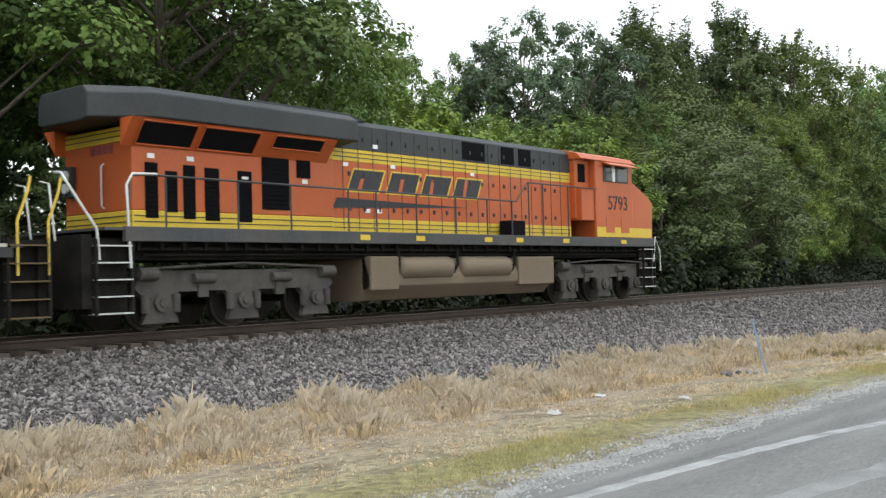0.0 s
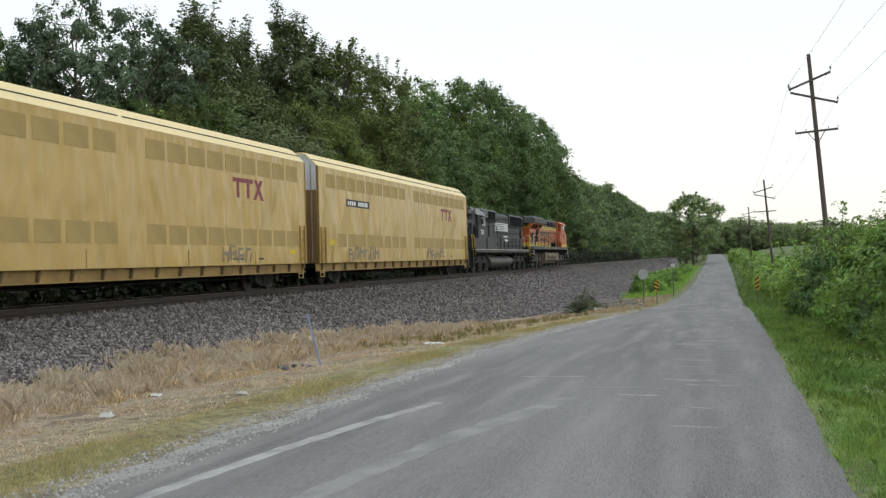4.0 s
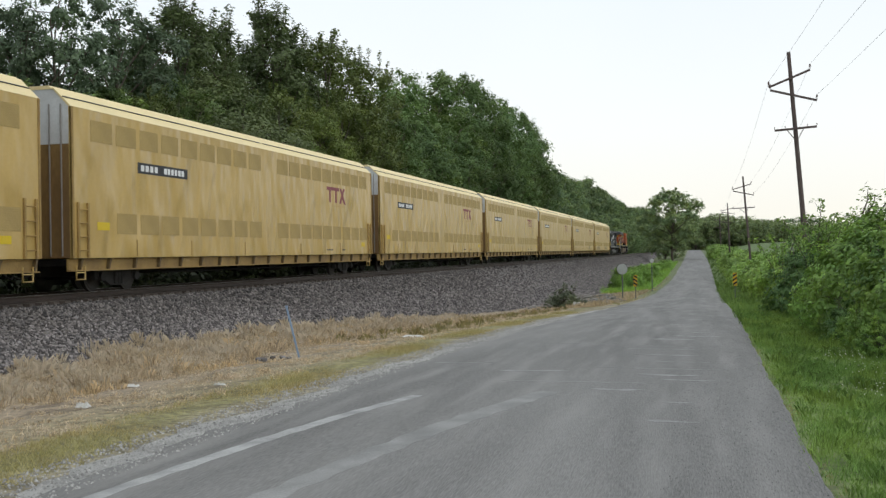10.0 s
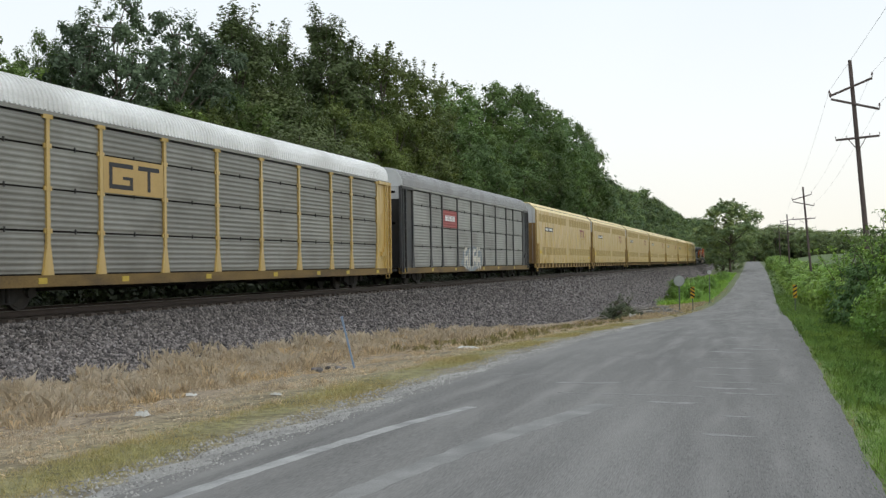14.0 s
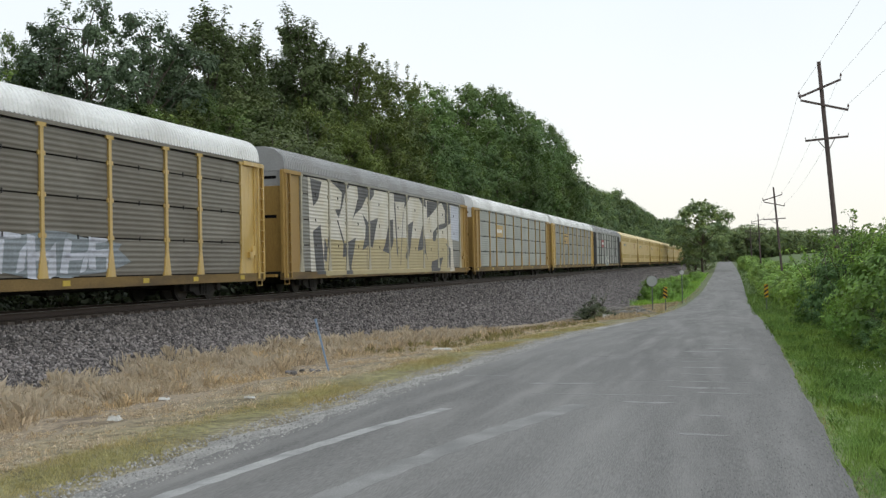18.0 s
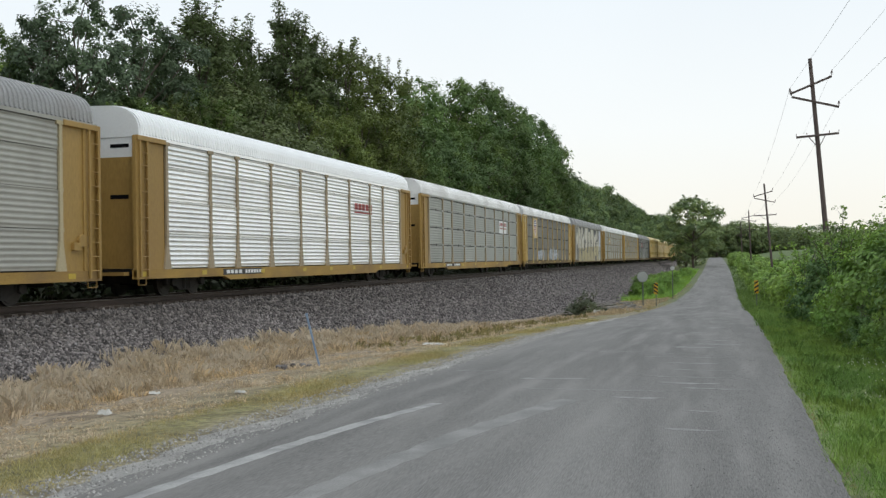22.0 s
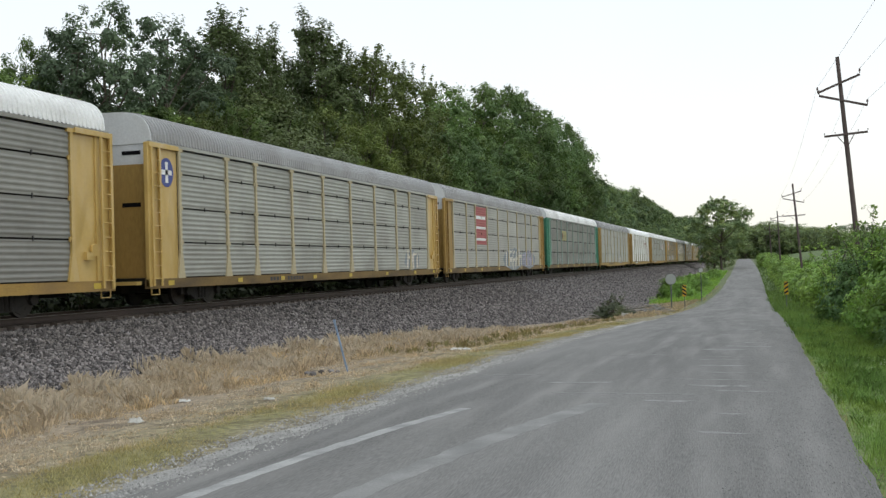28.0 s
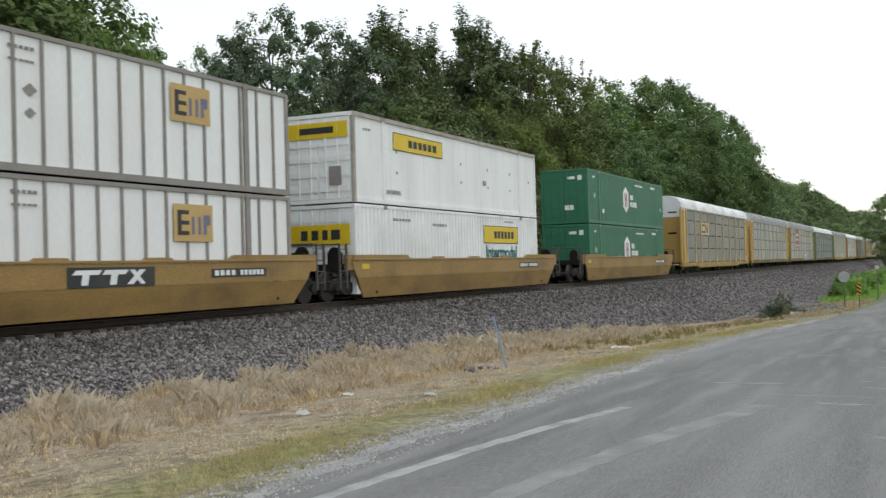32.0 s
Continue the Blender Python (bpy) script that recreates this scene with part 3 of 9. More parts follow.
M_CHIP = material("pale_chippings", (0.27, 0.262, 0.248), 0.9, var=0.7, scale=2, fine=30, bump=0.2, island=1.4)
M_CHIPD = material("dark_chippings", (0.165, 0.162, 0.158), 0.9, var=0.6, scale=2, fine=30, bump=0.2, island=1.4)
gravel(11000, 9, -1, M_CHIP, "loose pale road chippings")
gravel(16000, 10, 1, M_CHIPD, "dark loose chippings along the asphalt edge")

# ---- plants ----
def leaves(centres, radii, per, size, seed, flat=0.75, droop=0.0):
    """Small folded leaf blades scattered in the outer part of round clumps: arrays of vertices and faces."""
    r = np.random.default_rng(seed)
    C = np.repeat(np.asarray(centres, float), per, 0)
    R = np.repeat(np.asarray(radii, float), per)
    n = len(C)
    d = r.normal(size=(n, 3))
    d /= np.linalg.norm(d, axis=1)[:, None]
    rad = R * (0.35 + 0.75 * r.random(n) ** 0.6)
    P = C + d * rad[:, None] * np.array([1, 1, flat])
    P[:, 2] -= droop * r.random(n) * R
    nrm = d * 1.0 + r.normal(size=(n, 3)) * 0.38 + np.array([0, 0, 0.45])
    nrm /= np.linalg.norm(nrm, axis=1)[:, None]
    a = np.cross(nrm, r.normal(size=(n, 3)))
    a /= np.linalg.norm(a, axis=1)[:, None]
    b = np.cross(nrm, a)
    s = size * (0.55 + 0.9 * r.random(n))[:, None]
    k = 0.45 + 0.4 * r.random(n)[:, None]
    V = np.stack([P - a * s, P + b * s * k + nrm * s * 0.15, P + a * s * 1.1, P - b * s * k + nrm * s * 0.15], 1).reshape(-1, 3)
    F = np.arange(4 * n).reshape(-1, 4)
    return V, F


def leaf_cloud(centres, radii, outward, per, size, seed, flat=0.75, round_=0.75):
    """Leaf blades filling small clumps; each clump faces away from its bough, so it is lit above and dark beneath."""
    r = np.random.default_rng(seed)
    C, O = np.repeat(np.asarray(centres, float), per, 0), np.repeat(np.asarray(outward, float), per, 0)
    R = np.repeat(np.asarray(radii, float), per)
    n = len(C)
    d = r.normal(size=(n, 3))
    d /= np.linalg.norm(d, axis=1)[:, None]
    P = C + d * (R * r.random(n) ** 0.5)[:, None] * np.array([1, 1, flat])
    nrm = O * 0.7 + d * 0.45 + r.normal(size=(n, 3)) * 0.34 + np.array([0, 0, 0.45])
    nrm /= np.linalg.norm(nrm, axis=1)[:, None]
    a = np.cross(nrm, r.normal(size=(n, 3)))
    a /= np.linalg.norm(a, axis=1)[:, None]
    b = np.cross(nrm, a)
    s = size * (0.55 + 0.8 * r.random(n))[:, None]
    k = round_ * (0.75 + 0.4 * r.random(n))[:, None]
    V = np.stack([P - a * s, P + b * s * k + nrm * s * 0.15, P + a * s * 1.1, P - b * s * k + nrm * s * 0.15], 1).reshape(-1, 3)
    return V, np.arange(4 * n).reshape(-1, 4)


def make_tree(name, height, radius, base, leaf_mat, seed, boughs=24, clumps=13, per=56, size=0.11, spike=0.0, loose=0.0, clump_r=0.62, bough_r=0.36, blunt=2.2):
    """Tapered trunk, limbs out to separate boughs, each bough carrying clumps of leaves on its upper and outer side."""
    r = np.random.default_rng(seed)
    top = new(name)
    wood = Geo()
    lean = r.normal(size=2) * 0.025 * height
    pts = [(lean[0] * (k / 7) ** 2, lean[1] * (k / 7) ** 2 + 0.1 * math.sin(k * 1.3 + seed), height * 0.9 * k / 7 - 0.4) for k in range(8)]
    wood.tube(pts, 0.016 * height, 8, 0.03)
    cz, hz = (base + height) / 2, (height - base) / 2
    cents, rads, outs = [], [], []
    for i in range(boughs):
        a = i * 2.39996 + r.normal() * 0.35
        u = -0.92 + 1.84 * ((i + 0.5) / boughs) + 0.08 * r.normal()
        u = max(-0.95, min(0.95, u))
        shape = math.sqrt(max(0.05, 1 - abs(u) ** blunt)) * (1 - spike * max(u, -0.2))
        rb = radius * bough_r * (0.7 + 0.6 * r.random()) * (0.55 + 0.45 * shape)
        q = max(0.0, radius * shape * (0.55 + 0.55 * r.random()) - rb * 0.6)
        c = Vector((math.cos(a) * q + lean[0] * 0.6, math.sin(a) * q + lean[1] * 0.6, cz + (hz - rb * 0.7) * u))
        z0 = max(base * 0.6, c.z - 0.45 * q - 0.10 * height)
        f = min(1.0, z0 / (height * 0.9))
        s = Vector((lean[0] * f * f, lean[1] * f * f, z0))
        mid = s.lerp(c, 0.55) + Vector((0, 0, -0.06 * q))
        wood.tube([s, mid, c], 0.0065 * height * (1.15 - 0.7 * f), 5, 0.02)
        out = Vector((math.cos(a), math.sin(a), 0.0)) * shape
        for k in range(clumps):
            d = Vector(r.normal(size=3)).normalized() + out * 0.55 + Vector((0, 0, 0.5))
            d.normalize()
            p = c + Vector((d.x, d.y, d.z * 0.8)) * rb * (0.62 + 0.5 * r.random())
            cents.append(tuple(p))
            rads.append(clump_r * (0.55 + 0.8 * r.random()))
            outs.append(tuple(d))
            if k % 5 == 0:
                wood.tube([c, p], 0.03, 4, 0.012)
    V, F = leaf_cloud(cents, rads, outs, per, size, seed + 100)
    if loose:
        # thin upright shoots with strung-out leaves beyond the crown
        sp, so = [], []
        for i in range(0, len(cents), 3):
            p, o = Vector(cents[i]), Vector(outs[i])
            if p.z > cz - 0.2 * hz:
                e = p + o * loose * 0.5 + Vector((0, 0, loose * (0.4 + 0.9 * r.random())))
                wood.tube([p, e], 0.02, 4, 0.006)
                for w in (0.35, 0.55, 0.75, 0.9, 1.0):
                    sp.append(tuple(p.lerp(e, w)))
                    so.append((0, 0, 1))
        V2, F2 = leaf_cloud(sp, [0.24] * len(sp), so, 9, size * 1.05, seed + 200)
        F = np.concatenate([F, F2 + len(V)])
        V = np.concatenate([V, V2])
    part("trunk", wood, M_BARK, top)
    part("crown", quads_mesh("crown", V, F, leaf_mat), None, top)
    return top


def make_bush(name, radius, height, leaf_mat, seed, clumps=60, per=70, size=0.06, clump_r=0.3, sprigs=0):
    """Stems under a dome of leaf clumps that stand apart, with loose shoots above."""
    r = np.random.default_rng(seed)
    top = new(name)
    wood = Geo()
    cents, rads, outs = [], [], []
    for i in range(clumps):
        a = i * 2.39996 + 0.3 * r.normal()
        u = (i + 0.5) / clumps
        q = math.sqrt(1 - (u * 0.95) ** 2) * (0.62 + 0.45 * r.random())
        c = Vector((math.cos(a) * radius * q, math.sin(a) * radius * q, height * (0.05 + 0.88 * u * (0.72 + 0.36 * r.random()))))
        cents.append(tuple(c))
        rads.append(clump_r * (0.55 + 0.9 * r.random()))
        outs.append(tuple((Vector((c.x, c.y, (c.z - 0.35 * height) * 1.2))).normalized()))
        if i % 4 == 0:
            wood.tube([(0.1 * math.cos(a), 0.1 * math.sin(a), -0.15), (c.x * 0.5, c.y * 0.5, c.z * 0.7), c], 0.03, 4, 0.008)
    V, F = leaf_cloud(cents, rads, outs, per, size, seed + 7, 0.8, 0.62)
    for k in range(sprigs):
        a = r.random() * 6.28
        p0 = Vector((math.cos(a) * radius * 0.5, math.sin(a) * radius * 0.5, height * 0.78))
        p1 = p0 + Vector((r.normal() * 0.3, r.normal() * 0.3, 0.3 + 0.4 * r.random()))
        wood.tube([p0, p0.lerp(p1, 0.6) + Vector((0.05, 0, 0)), p1], 0.014, 4, 0.005)
        ps = [tuple(p0.lerp(p1, w)) for w in (0.4, 0.6, 0.75, 0.9, 1.0)]
        V2, F2 = leaf_cloud(ps, [0.14] * 5, [(0, 0, 1)] * 5, 6, size, seed + 30 + k, 0.8, 0.55)
        F = np.concatenate([F, F2 + len(V)])
        V = np.concatenate([V, V2])
    part("stem", wood, M_BARK, top)
    part("foliage", quads_mesh("foliage", V, F, leaf_mat), None, top)
    return top


def set_down(proto, spots, first_label=None):
    """Stand a prototype and its copies at (x, y, scale, stretch, turn)."""
    for i, (x, y, s, st, turn) in enumerate(spots):
        m = Matrix.LocRotScale((x, y, float(ground_z(x, y)) - 0.05), Euler((0, 0, turn)), (s, s, s * st))
        if i == 0:
            proto.matrix_basis = m
        else:
            o = copy_thing(proto, Matrix.Identity(4))
            o.matrix_basis = m


# skyline of the wood, as bearing from the eye against height angle
SKY_AZ = [3.0, 3.8, 5.3, 6.0, 7.9, 8.2, 8.9, 9.7, 10.9, 12, 13.2, 15.4, 16.7, 17.9, 18.9, 19.8, 21.2, 22, 23.4, 25, 26.9, 28.3, 30.3, 31.7, 33, 34.2, 36, 37.3, 38.6, 39.6, 40.6, 42, 46, 60, 90]
SKY_EL = [2.3, 2.65, 3.65, 4.05, 4.45, 5.6, 6.7, 7.4, 8.1, 8.6, 9.1, 9.0, 9.2, 10.1, 10.3, 11.0, 11.0, 11.7, 13.3, 12.0, 12.8, 13.6, 11.6, 12.7, 12.2, 13.0, 12.2, 10.8, 11.3, 11.8, 14.5, 17, 19, 22, 24]


def wood_height(x, y, slack=0.0):
    """Height of a tree at (x, y) that just reaches the skyline, also slack degrees towards the vanishing point."""
    d = math.hypot(x, y)
    az = math.degrees(math.atan2(-x, max(y, 0.1)))
    return d * math.tan(math.radians(min(float(np.interp(az - s, SKY_AZ, SKY_EL)) for s in (0.0, slack)))) + EYE - float(ground_z(x, y))


TG = "trees of the wood"
T_OAK = tagged(make_tree("oak_tree", 18, 5.4, 2.5, L_DARK, 11, 30, 13, 50, 0.125, clump_r=0.75), "dark green broad oak at the edge of the wood", "tree", TG)
T_NEAR = tagged(make_tree("oak_tree", 18, 6.0, 4.0, L_NEAR, 19, 38, 15, 62, 0.09, clump_r=0.62, bough_r=0.32), "tall dark oak with heavy limbs near the track", "tree", TG)
T_ROUND = tagged(make_tree("walnut_tree", 13, 2.9, 5.6, L_SLATE, 22, 22, 11, 50, 0.080, clump_r=0.42, bough_r=0.38), "slate-green round-headed tree on a bare trunk", "tree", TG)
T_ASH = tagged(make_tree("ash_tree", 14, 3.0, 1.8, L_GREY, 12, 40, 12, 50, 0.075, spike=0.42, loose=0.75, clump_r=0.46, bough_r=0.36), "tall open-crowned grey-green ash in the wood", "tree", TG)
T_MAPLE = tagged(make_tree("maple_tree", 19, 5.2, 1.6, L_MID, 13, 25, 17, 50, 0.115, clump_r=0.68, bough_r=0.42), "full mid-green maple in the wood", "tree", TG)
T_OLIVE = tagged(make_tree("hackberry_tree", 17, 5.4, 1.0, L_OLIVE, 23, 36, 13, 60, 0.105, loose=0.9, clump_r=0.66, bough_r=0.34), "broad olive-green hackberry with ragged top shoots", "tree", TG)
T_DEEP = tagged(make_tree("linden_tree", 18, 5.6, 1.0, L_DEEP, 24, 24, 18, 54, 0.125, clump_r=0.74, bough_r=0.44), "dense deep green linden with billowing boughs", "tree", TG)
T_YOUNG = tagged(make_tree("young_tree", 9, 3.0, 0.8, L_YEL, 14, 20, 12, 56, 0.085, loose=0.7, clump_r=0.50), "young yellow-green tree in front of the wood", "tree", TG)
T_SOFT = tagged(make_tree("willow_tree", 8, 3.3, 0.3, L_SOFT, 25, 26, 14, 62, 0.062, clump_r=0.48, bough_r=0.40, blunt=3.0), "soft grey-green rounded willow in front of the wood", "tree", TG)
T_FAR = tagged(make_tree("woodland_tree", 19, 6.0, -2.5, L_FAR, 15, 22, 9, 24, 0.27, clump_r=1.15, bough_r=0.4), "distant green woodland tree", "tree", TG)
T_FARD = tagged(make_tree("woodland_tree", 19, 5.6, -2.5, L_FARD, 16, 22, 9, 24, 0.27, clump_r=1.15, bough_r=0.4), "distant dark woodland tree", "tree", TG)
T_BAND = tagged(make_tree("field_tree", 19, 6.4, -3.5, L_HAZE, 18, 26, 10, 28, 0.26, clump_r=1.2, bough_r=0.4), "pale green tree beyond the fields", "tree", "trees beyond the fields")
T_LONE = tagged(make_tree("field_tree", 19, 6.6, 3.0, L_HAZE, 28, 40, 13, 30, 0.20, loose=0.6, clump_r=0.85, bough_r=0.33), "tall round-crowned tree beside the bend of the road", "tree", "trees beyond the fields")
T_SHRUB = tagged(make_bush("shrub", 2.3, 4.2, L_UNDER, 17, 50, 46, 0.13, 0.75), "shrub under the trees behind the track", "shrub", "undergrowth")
rw = np.random.default_rng(21)
NOMINAL = {"oak": 16.9, "near": 17, "round": 12.3, "ash": 14.3, "maple": 17.8, "olive": 16.8, "deep": 16.9, "young": 8.8, "soft": 7.5, "far": 17.9, "fard": 17.9, "band": 17.9, "lone": 19, "shrub": 4.2}
spots = {k: [] for k in NOMINAL}


def plant(kind, x, y, h, wide=1.0):
    s = h / NOMINAL[kind] * wide
    spots[kind].append((x, y, s, 1.0 / wide, rw.random() * 6.28))


def plant_at(kind, bearing, x, rise, wide=1.0):
    """A tree on the line x, seen at a bearing, its top at a height angle."""
    y = -x / math.tan(math.radians(bearing))
    plant(kind, x, y, math.hypot(x, y) * math.tan(math.radians(rise)) + EYE - float(ground_z(x, y)), wide)


# the trees that make the skyline, one by one
for kind, bearing, x, rise, wide in (
        ("oak", 38.7, -37, 11.5, 0.42), ("round", 37.4, -36, 10.7, 0.62), ("round", 36.3, -33.5, 12.1, 0.70), ("round", 34.3, -33, 13.2, 0.72), ("round", 31.7, -33, 12.9, 0.78), ("round", 30.2, -34, 11.4, 0.6),
        ("ash", 28.2, -33, 13.9, 0.92), ("ash", 26.5, -33.8, 12.8, 0.8), ("maple", 27.2, -35, 11.2, 0.55), ("ash", 23.4, -33, 13.6, 0.85), ("ash", 24.6, -35, 11.6, 0.9), ("soft", 26.3, -30.5, 9.0, 0.9), ("ash", 22.2, -34, 11.6, 0.8),
        ("olive", 20.5, -31, 11.3, 0.82), ("olive", 18.7, -32.5, 10.3, 0.72), ("maple", 22.0, -32, 9.7, 0.7), ("deep", 16.9, -32.5, 9.4, 0.8), ("deep", 15.2, -33, 9.1, 0.85), ("maple", 14.2, -33, 9.1, 0.7), ("deep", 13.1, -33, 9.2, 0.85), ("maple", 12.4, -33, 8.7, 0.75), ("deep", 11.4, -33, 8.2, 0.7), ("deep", 10.6, -33, 7.7, 0.65), ("maple", 9.9, -33, 7.0, 0.6), ("deep", 9.3, -33, 6.2, 0.55), ("deep", 8.7, -33, 5.1, 0.5)):
    plant_at(kind, bearing, x, rise * 1.02, wide * 1.18)
# lower growth in front of them
for kind, bearing, x, rise, wide in (
        ("young", 40.2, -28, 9.2, 0.8), ("young", 42.4, -29, 10.6, 0.9), ("maple", 41.4, -33, 11.6, 0.7), ("young", 44.2, -28, 9.6, 0.9), ("maple", 43.4, -34, 12.6, 0.7), ("young", 38.6, -27, 8.3, 0.9), ("young", 36.7, -28, 8.5, 0.7), ("young", 35.4, -27, 7.6, 0.8), ("young", 33.6, -27.5, 7.8, 0.9), ("young", 31.6, -27, 8.0, 0.95), ("maple", 33, -31, 8.3, 0.9), ("olive", 29.6, -30, 8.6, 0.7), ("maple", 30.8, -30.5, 8.4, 0.75), ("maple", 36, -31, 7.7, 0.9),
        ("soft", 27.4, -26.5, 6.3, 0.95), ("soft", 25.0, -26, 6.9, 1.15), ("soft", 23.3, -26.5, 6.2, 0.85), ("maple", 25.6, -29.5, 8.6, 0.8), ("maple", 28, -29.5, 9.0, 0.7), ("olive", 23.0, -29, 8.8, 0.7), ("young", 21.8, -26, 5.6, 0.7), ("olive", 21.0, -27.5, 7.6, 0.8), ("olive", 19.6, -27.5, 8.4, 0.75), ("olive", 18.2, -28, 7.4, 0.7), ("young", 20.2, -25.5, 3.8, 0.8), ("deep", 17.3, -27.5, 6.4, 0.8), ("deep", 16.2, -28.5, 7.6, 0.75), ("maple", 15.0, -28, 6.6, 0.75), ("deep", 13.9, -28.5, 7.0, 0.75), ("maple", 12.9, -28, 5.9, 0.7), ("deep", 11.9, -28.5, 6.3, 0.7), ("deep", 10.9, -28, 5.5, 0.7), ("maple", 10.0, -28, 5.1, 0.7), ("deep", 9.2, -28.5, 4.8, 0.6), ("young", 14.6, -25.5, 3.3, 0.8), ("young", 24.2, -25.2, 3.4, 0.6)):
    plant_at(kind, bearing, x, rise, wide * 1.22)
# tall wood beside the viewer, seen from under its limbs
for x, y, h, wide in ((-26.5, 19.0, 17.5, 1.1), (-27.0, 10.5, 17.0, 1.1), (-27.6, 24.1, 17.5, 0.98), (-32.5, 14.5, 18.0, 0.9), (-33.0, 23.5, 17.5, 0.85), (-35.0, 6.0, 18.0, 1.0), (-31.5, 31.0, 12.0, 0.6)):
    plant("near", x, y, h, wide)
for k in range(7):
    plant("fard", -47 + rw.normal(), 1 + 6.0 * k, 12.5 + rw.normal(), 1.3)
for k in range(9):
    plant(("oak", "maple")[k % 2], -40 + rw.normal() * 2, -4 + 5.0 * k, 15.5 - 0.45 * max(0, k - 4) ** 1.4 + rw.normal(), 1.15)
for k, (x, y, h) in enumerate(((-25.8, 23.5, 6.0), (-25.5, 15.5, 5.0), (-27.5, 31.5, 7.5), (-26.3, 29.0, 4.5), (-29.0, 33.0, 6.5))):
    plant(("maple", "soft")[k % 2], x, y, h, 0.9)
# the wood further along
y = 205.0
i = 0
while y < 700:
    x = -33.5 + rw.normal() * 0.8
    plant(("far", "fard", "fard")[i % 3], x, y, wood_height(x, y, 0.7) * (0.88 + 0.14 * rw.random()), 0.8)
    if y < 430:
        plant(("fard", "far")[i % 2], -28 + rw.normal() * 1.1, y + 2, min(wood_height(-33, y) * (0.4 + 0.3 * rw.random()), 11.0), 1.1)
    y += 5.5 if y < 420 else 12
    i += 1
y = 58.0
while y < 205:
    plant("fard", -40 + rw.normal() * 1.5, y, wood_height(-33.5, y * 33.5 / 40) * 0.82, 1.0)
    y += 6.5
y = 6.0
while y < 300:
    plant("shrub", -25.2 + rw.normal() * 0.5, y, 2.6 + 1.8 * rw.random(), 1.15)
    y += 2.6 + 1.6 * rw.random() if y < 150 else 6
# behind the viewer and beyond the far bend
for k in range(14):
    plant("fard", -33 + rw.normal() * 2, -2 - 7 * k, 17)
for k in range(16):
    x = -26 + 8.5 * k + rw.normal() * 2
    plant(("far", "fard")[k % 2], x, 610 + 30 * rw.random() + 1.0 * abs(x), 13 + 6 * rw.random(), 2.2)
for k in range(12):
    plant(("fard", "far")[k % 2], -27 - 3 * rw.random(), 300 + 22 * k, 9 + 5 * rw.random(), 1.0)
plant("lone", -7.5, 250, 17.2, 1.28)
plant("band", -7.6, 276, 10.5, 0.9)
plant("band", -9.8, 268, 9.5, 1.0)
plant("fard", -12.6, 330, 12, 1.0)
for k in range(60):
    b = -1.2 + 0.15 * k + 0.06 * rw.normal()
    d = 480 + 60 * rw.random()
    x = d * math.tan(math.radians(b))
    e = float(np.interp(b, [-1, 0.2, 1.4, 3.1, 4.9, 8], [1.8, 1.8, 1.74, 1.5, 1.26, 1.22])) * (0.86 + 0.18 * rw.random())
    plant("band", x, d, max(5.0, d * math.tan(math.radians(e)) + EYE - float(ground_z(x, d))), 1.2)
for k, t in (("oak", T_OAK), ("round", T_ROUND), ("ash", T_ASH), ("maple", T_MAPLE), ("olive", T_OLIVE), ("deep", T_DEEP), ("young", T_YOUNG), ("soft", T_SOFT), ("far", T_FAR), ("fard", T_FARD), ("shrub", T_SHRUB), ("band", T_BAND), ("near", T_NEAR), ("lone", T_LONE)):
    set_down(t, spots[k])

# hedge on the field side of the road
H_A = tagged(make_bush("hedge_bush", 1.5, 2.6, L_HEDGE, 31, 88, 100, 0.048, 0.25, 8), "dense green roadside bush with long shoots", "bush", "roadside hedge")
H_B = tagged(make_bush("hedge_bush", 1.4, 2.3, L_HEDGED, 32, 82, 100, 0.050, 0.25, 7), "leafy green roadside bush", "bush", "roadside hedge")
L_HEDGEF = leaf_material("yellowish_hedge_leaves", (0.205, 0.325, 0.080), var=0.34, tint=(1.25, 1.1, 0.8), patch=0.6)
H_M = tagged(make_bush("hedge_bush", 1.5, 2.4, L_HEDGEF, 34, 66, 76, 0.062, 0.32, 4), "green roadside bush beyond the bend of the verge", "bush", "roadside hedge")
H_C = tagged(make_bush("hedge_bush", 2.0, 2.4, L_HEDGEF, 33, 40, 34, 0.15, 0.55), "green bush along the road further off", "bush", "roadside hedge")
sa, sb, sm, sc_ = [], [], [], []
rh = np.random.default_rng(41)
y = 15.5
i = 0
while y < 75:
    for row in range(2):
        x = 4.35 + 1.7 * row + rh.normal() * 0.3 + (0.5 if y < 19 else 0) + 0.45 * min(1.0, max(0.0, (y - 24) / 10)) + 0.75 * min(1.0, max(0.0, (y - 42) / 15))
        hs = ((1.08 if y < 25 else 1.02) + 0.24 * rh.normal()) * (0.94 if row == 0 else 1.12)
        (sm if y > 36 else (sa if (i + row) % 2 else sb)).append((x, y + rh.normal() * 0.3, max(0.7, hs), 1.0, rh.random() * 6.28))
    y += 1.9
    i += 1
while y < 420:
    for row in range(2):
        sc_.append((float(road_x(y)) + 6.7 + (0.8 if y < 110 else 0.0) + 2.4 * row + rh.normal() * 0.4, y, 1.02 + 0.16 * rh.normal(), 1.0, rh.random() * 6.28))
    y += 4.2 if y < 160 else 9
for k in range(30):
    y = 15.0 + 0.95 * k
    x = 2.95 + (0.5 if y < 19 else 0) + 0.45 * min(1.0, max(0.0, (y - 24) / 10)) + 0.3 * rh.random()
    (sa if k % 3 else sb).append((x, y, 0.32 + 0.16 * rh.random(), 1.0, rh.random() * 6.28))
set_down(H_A, sa)
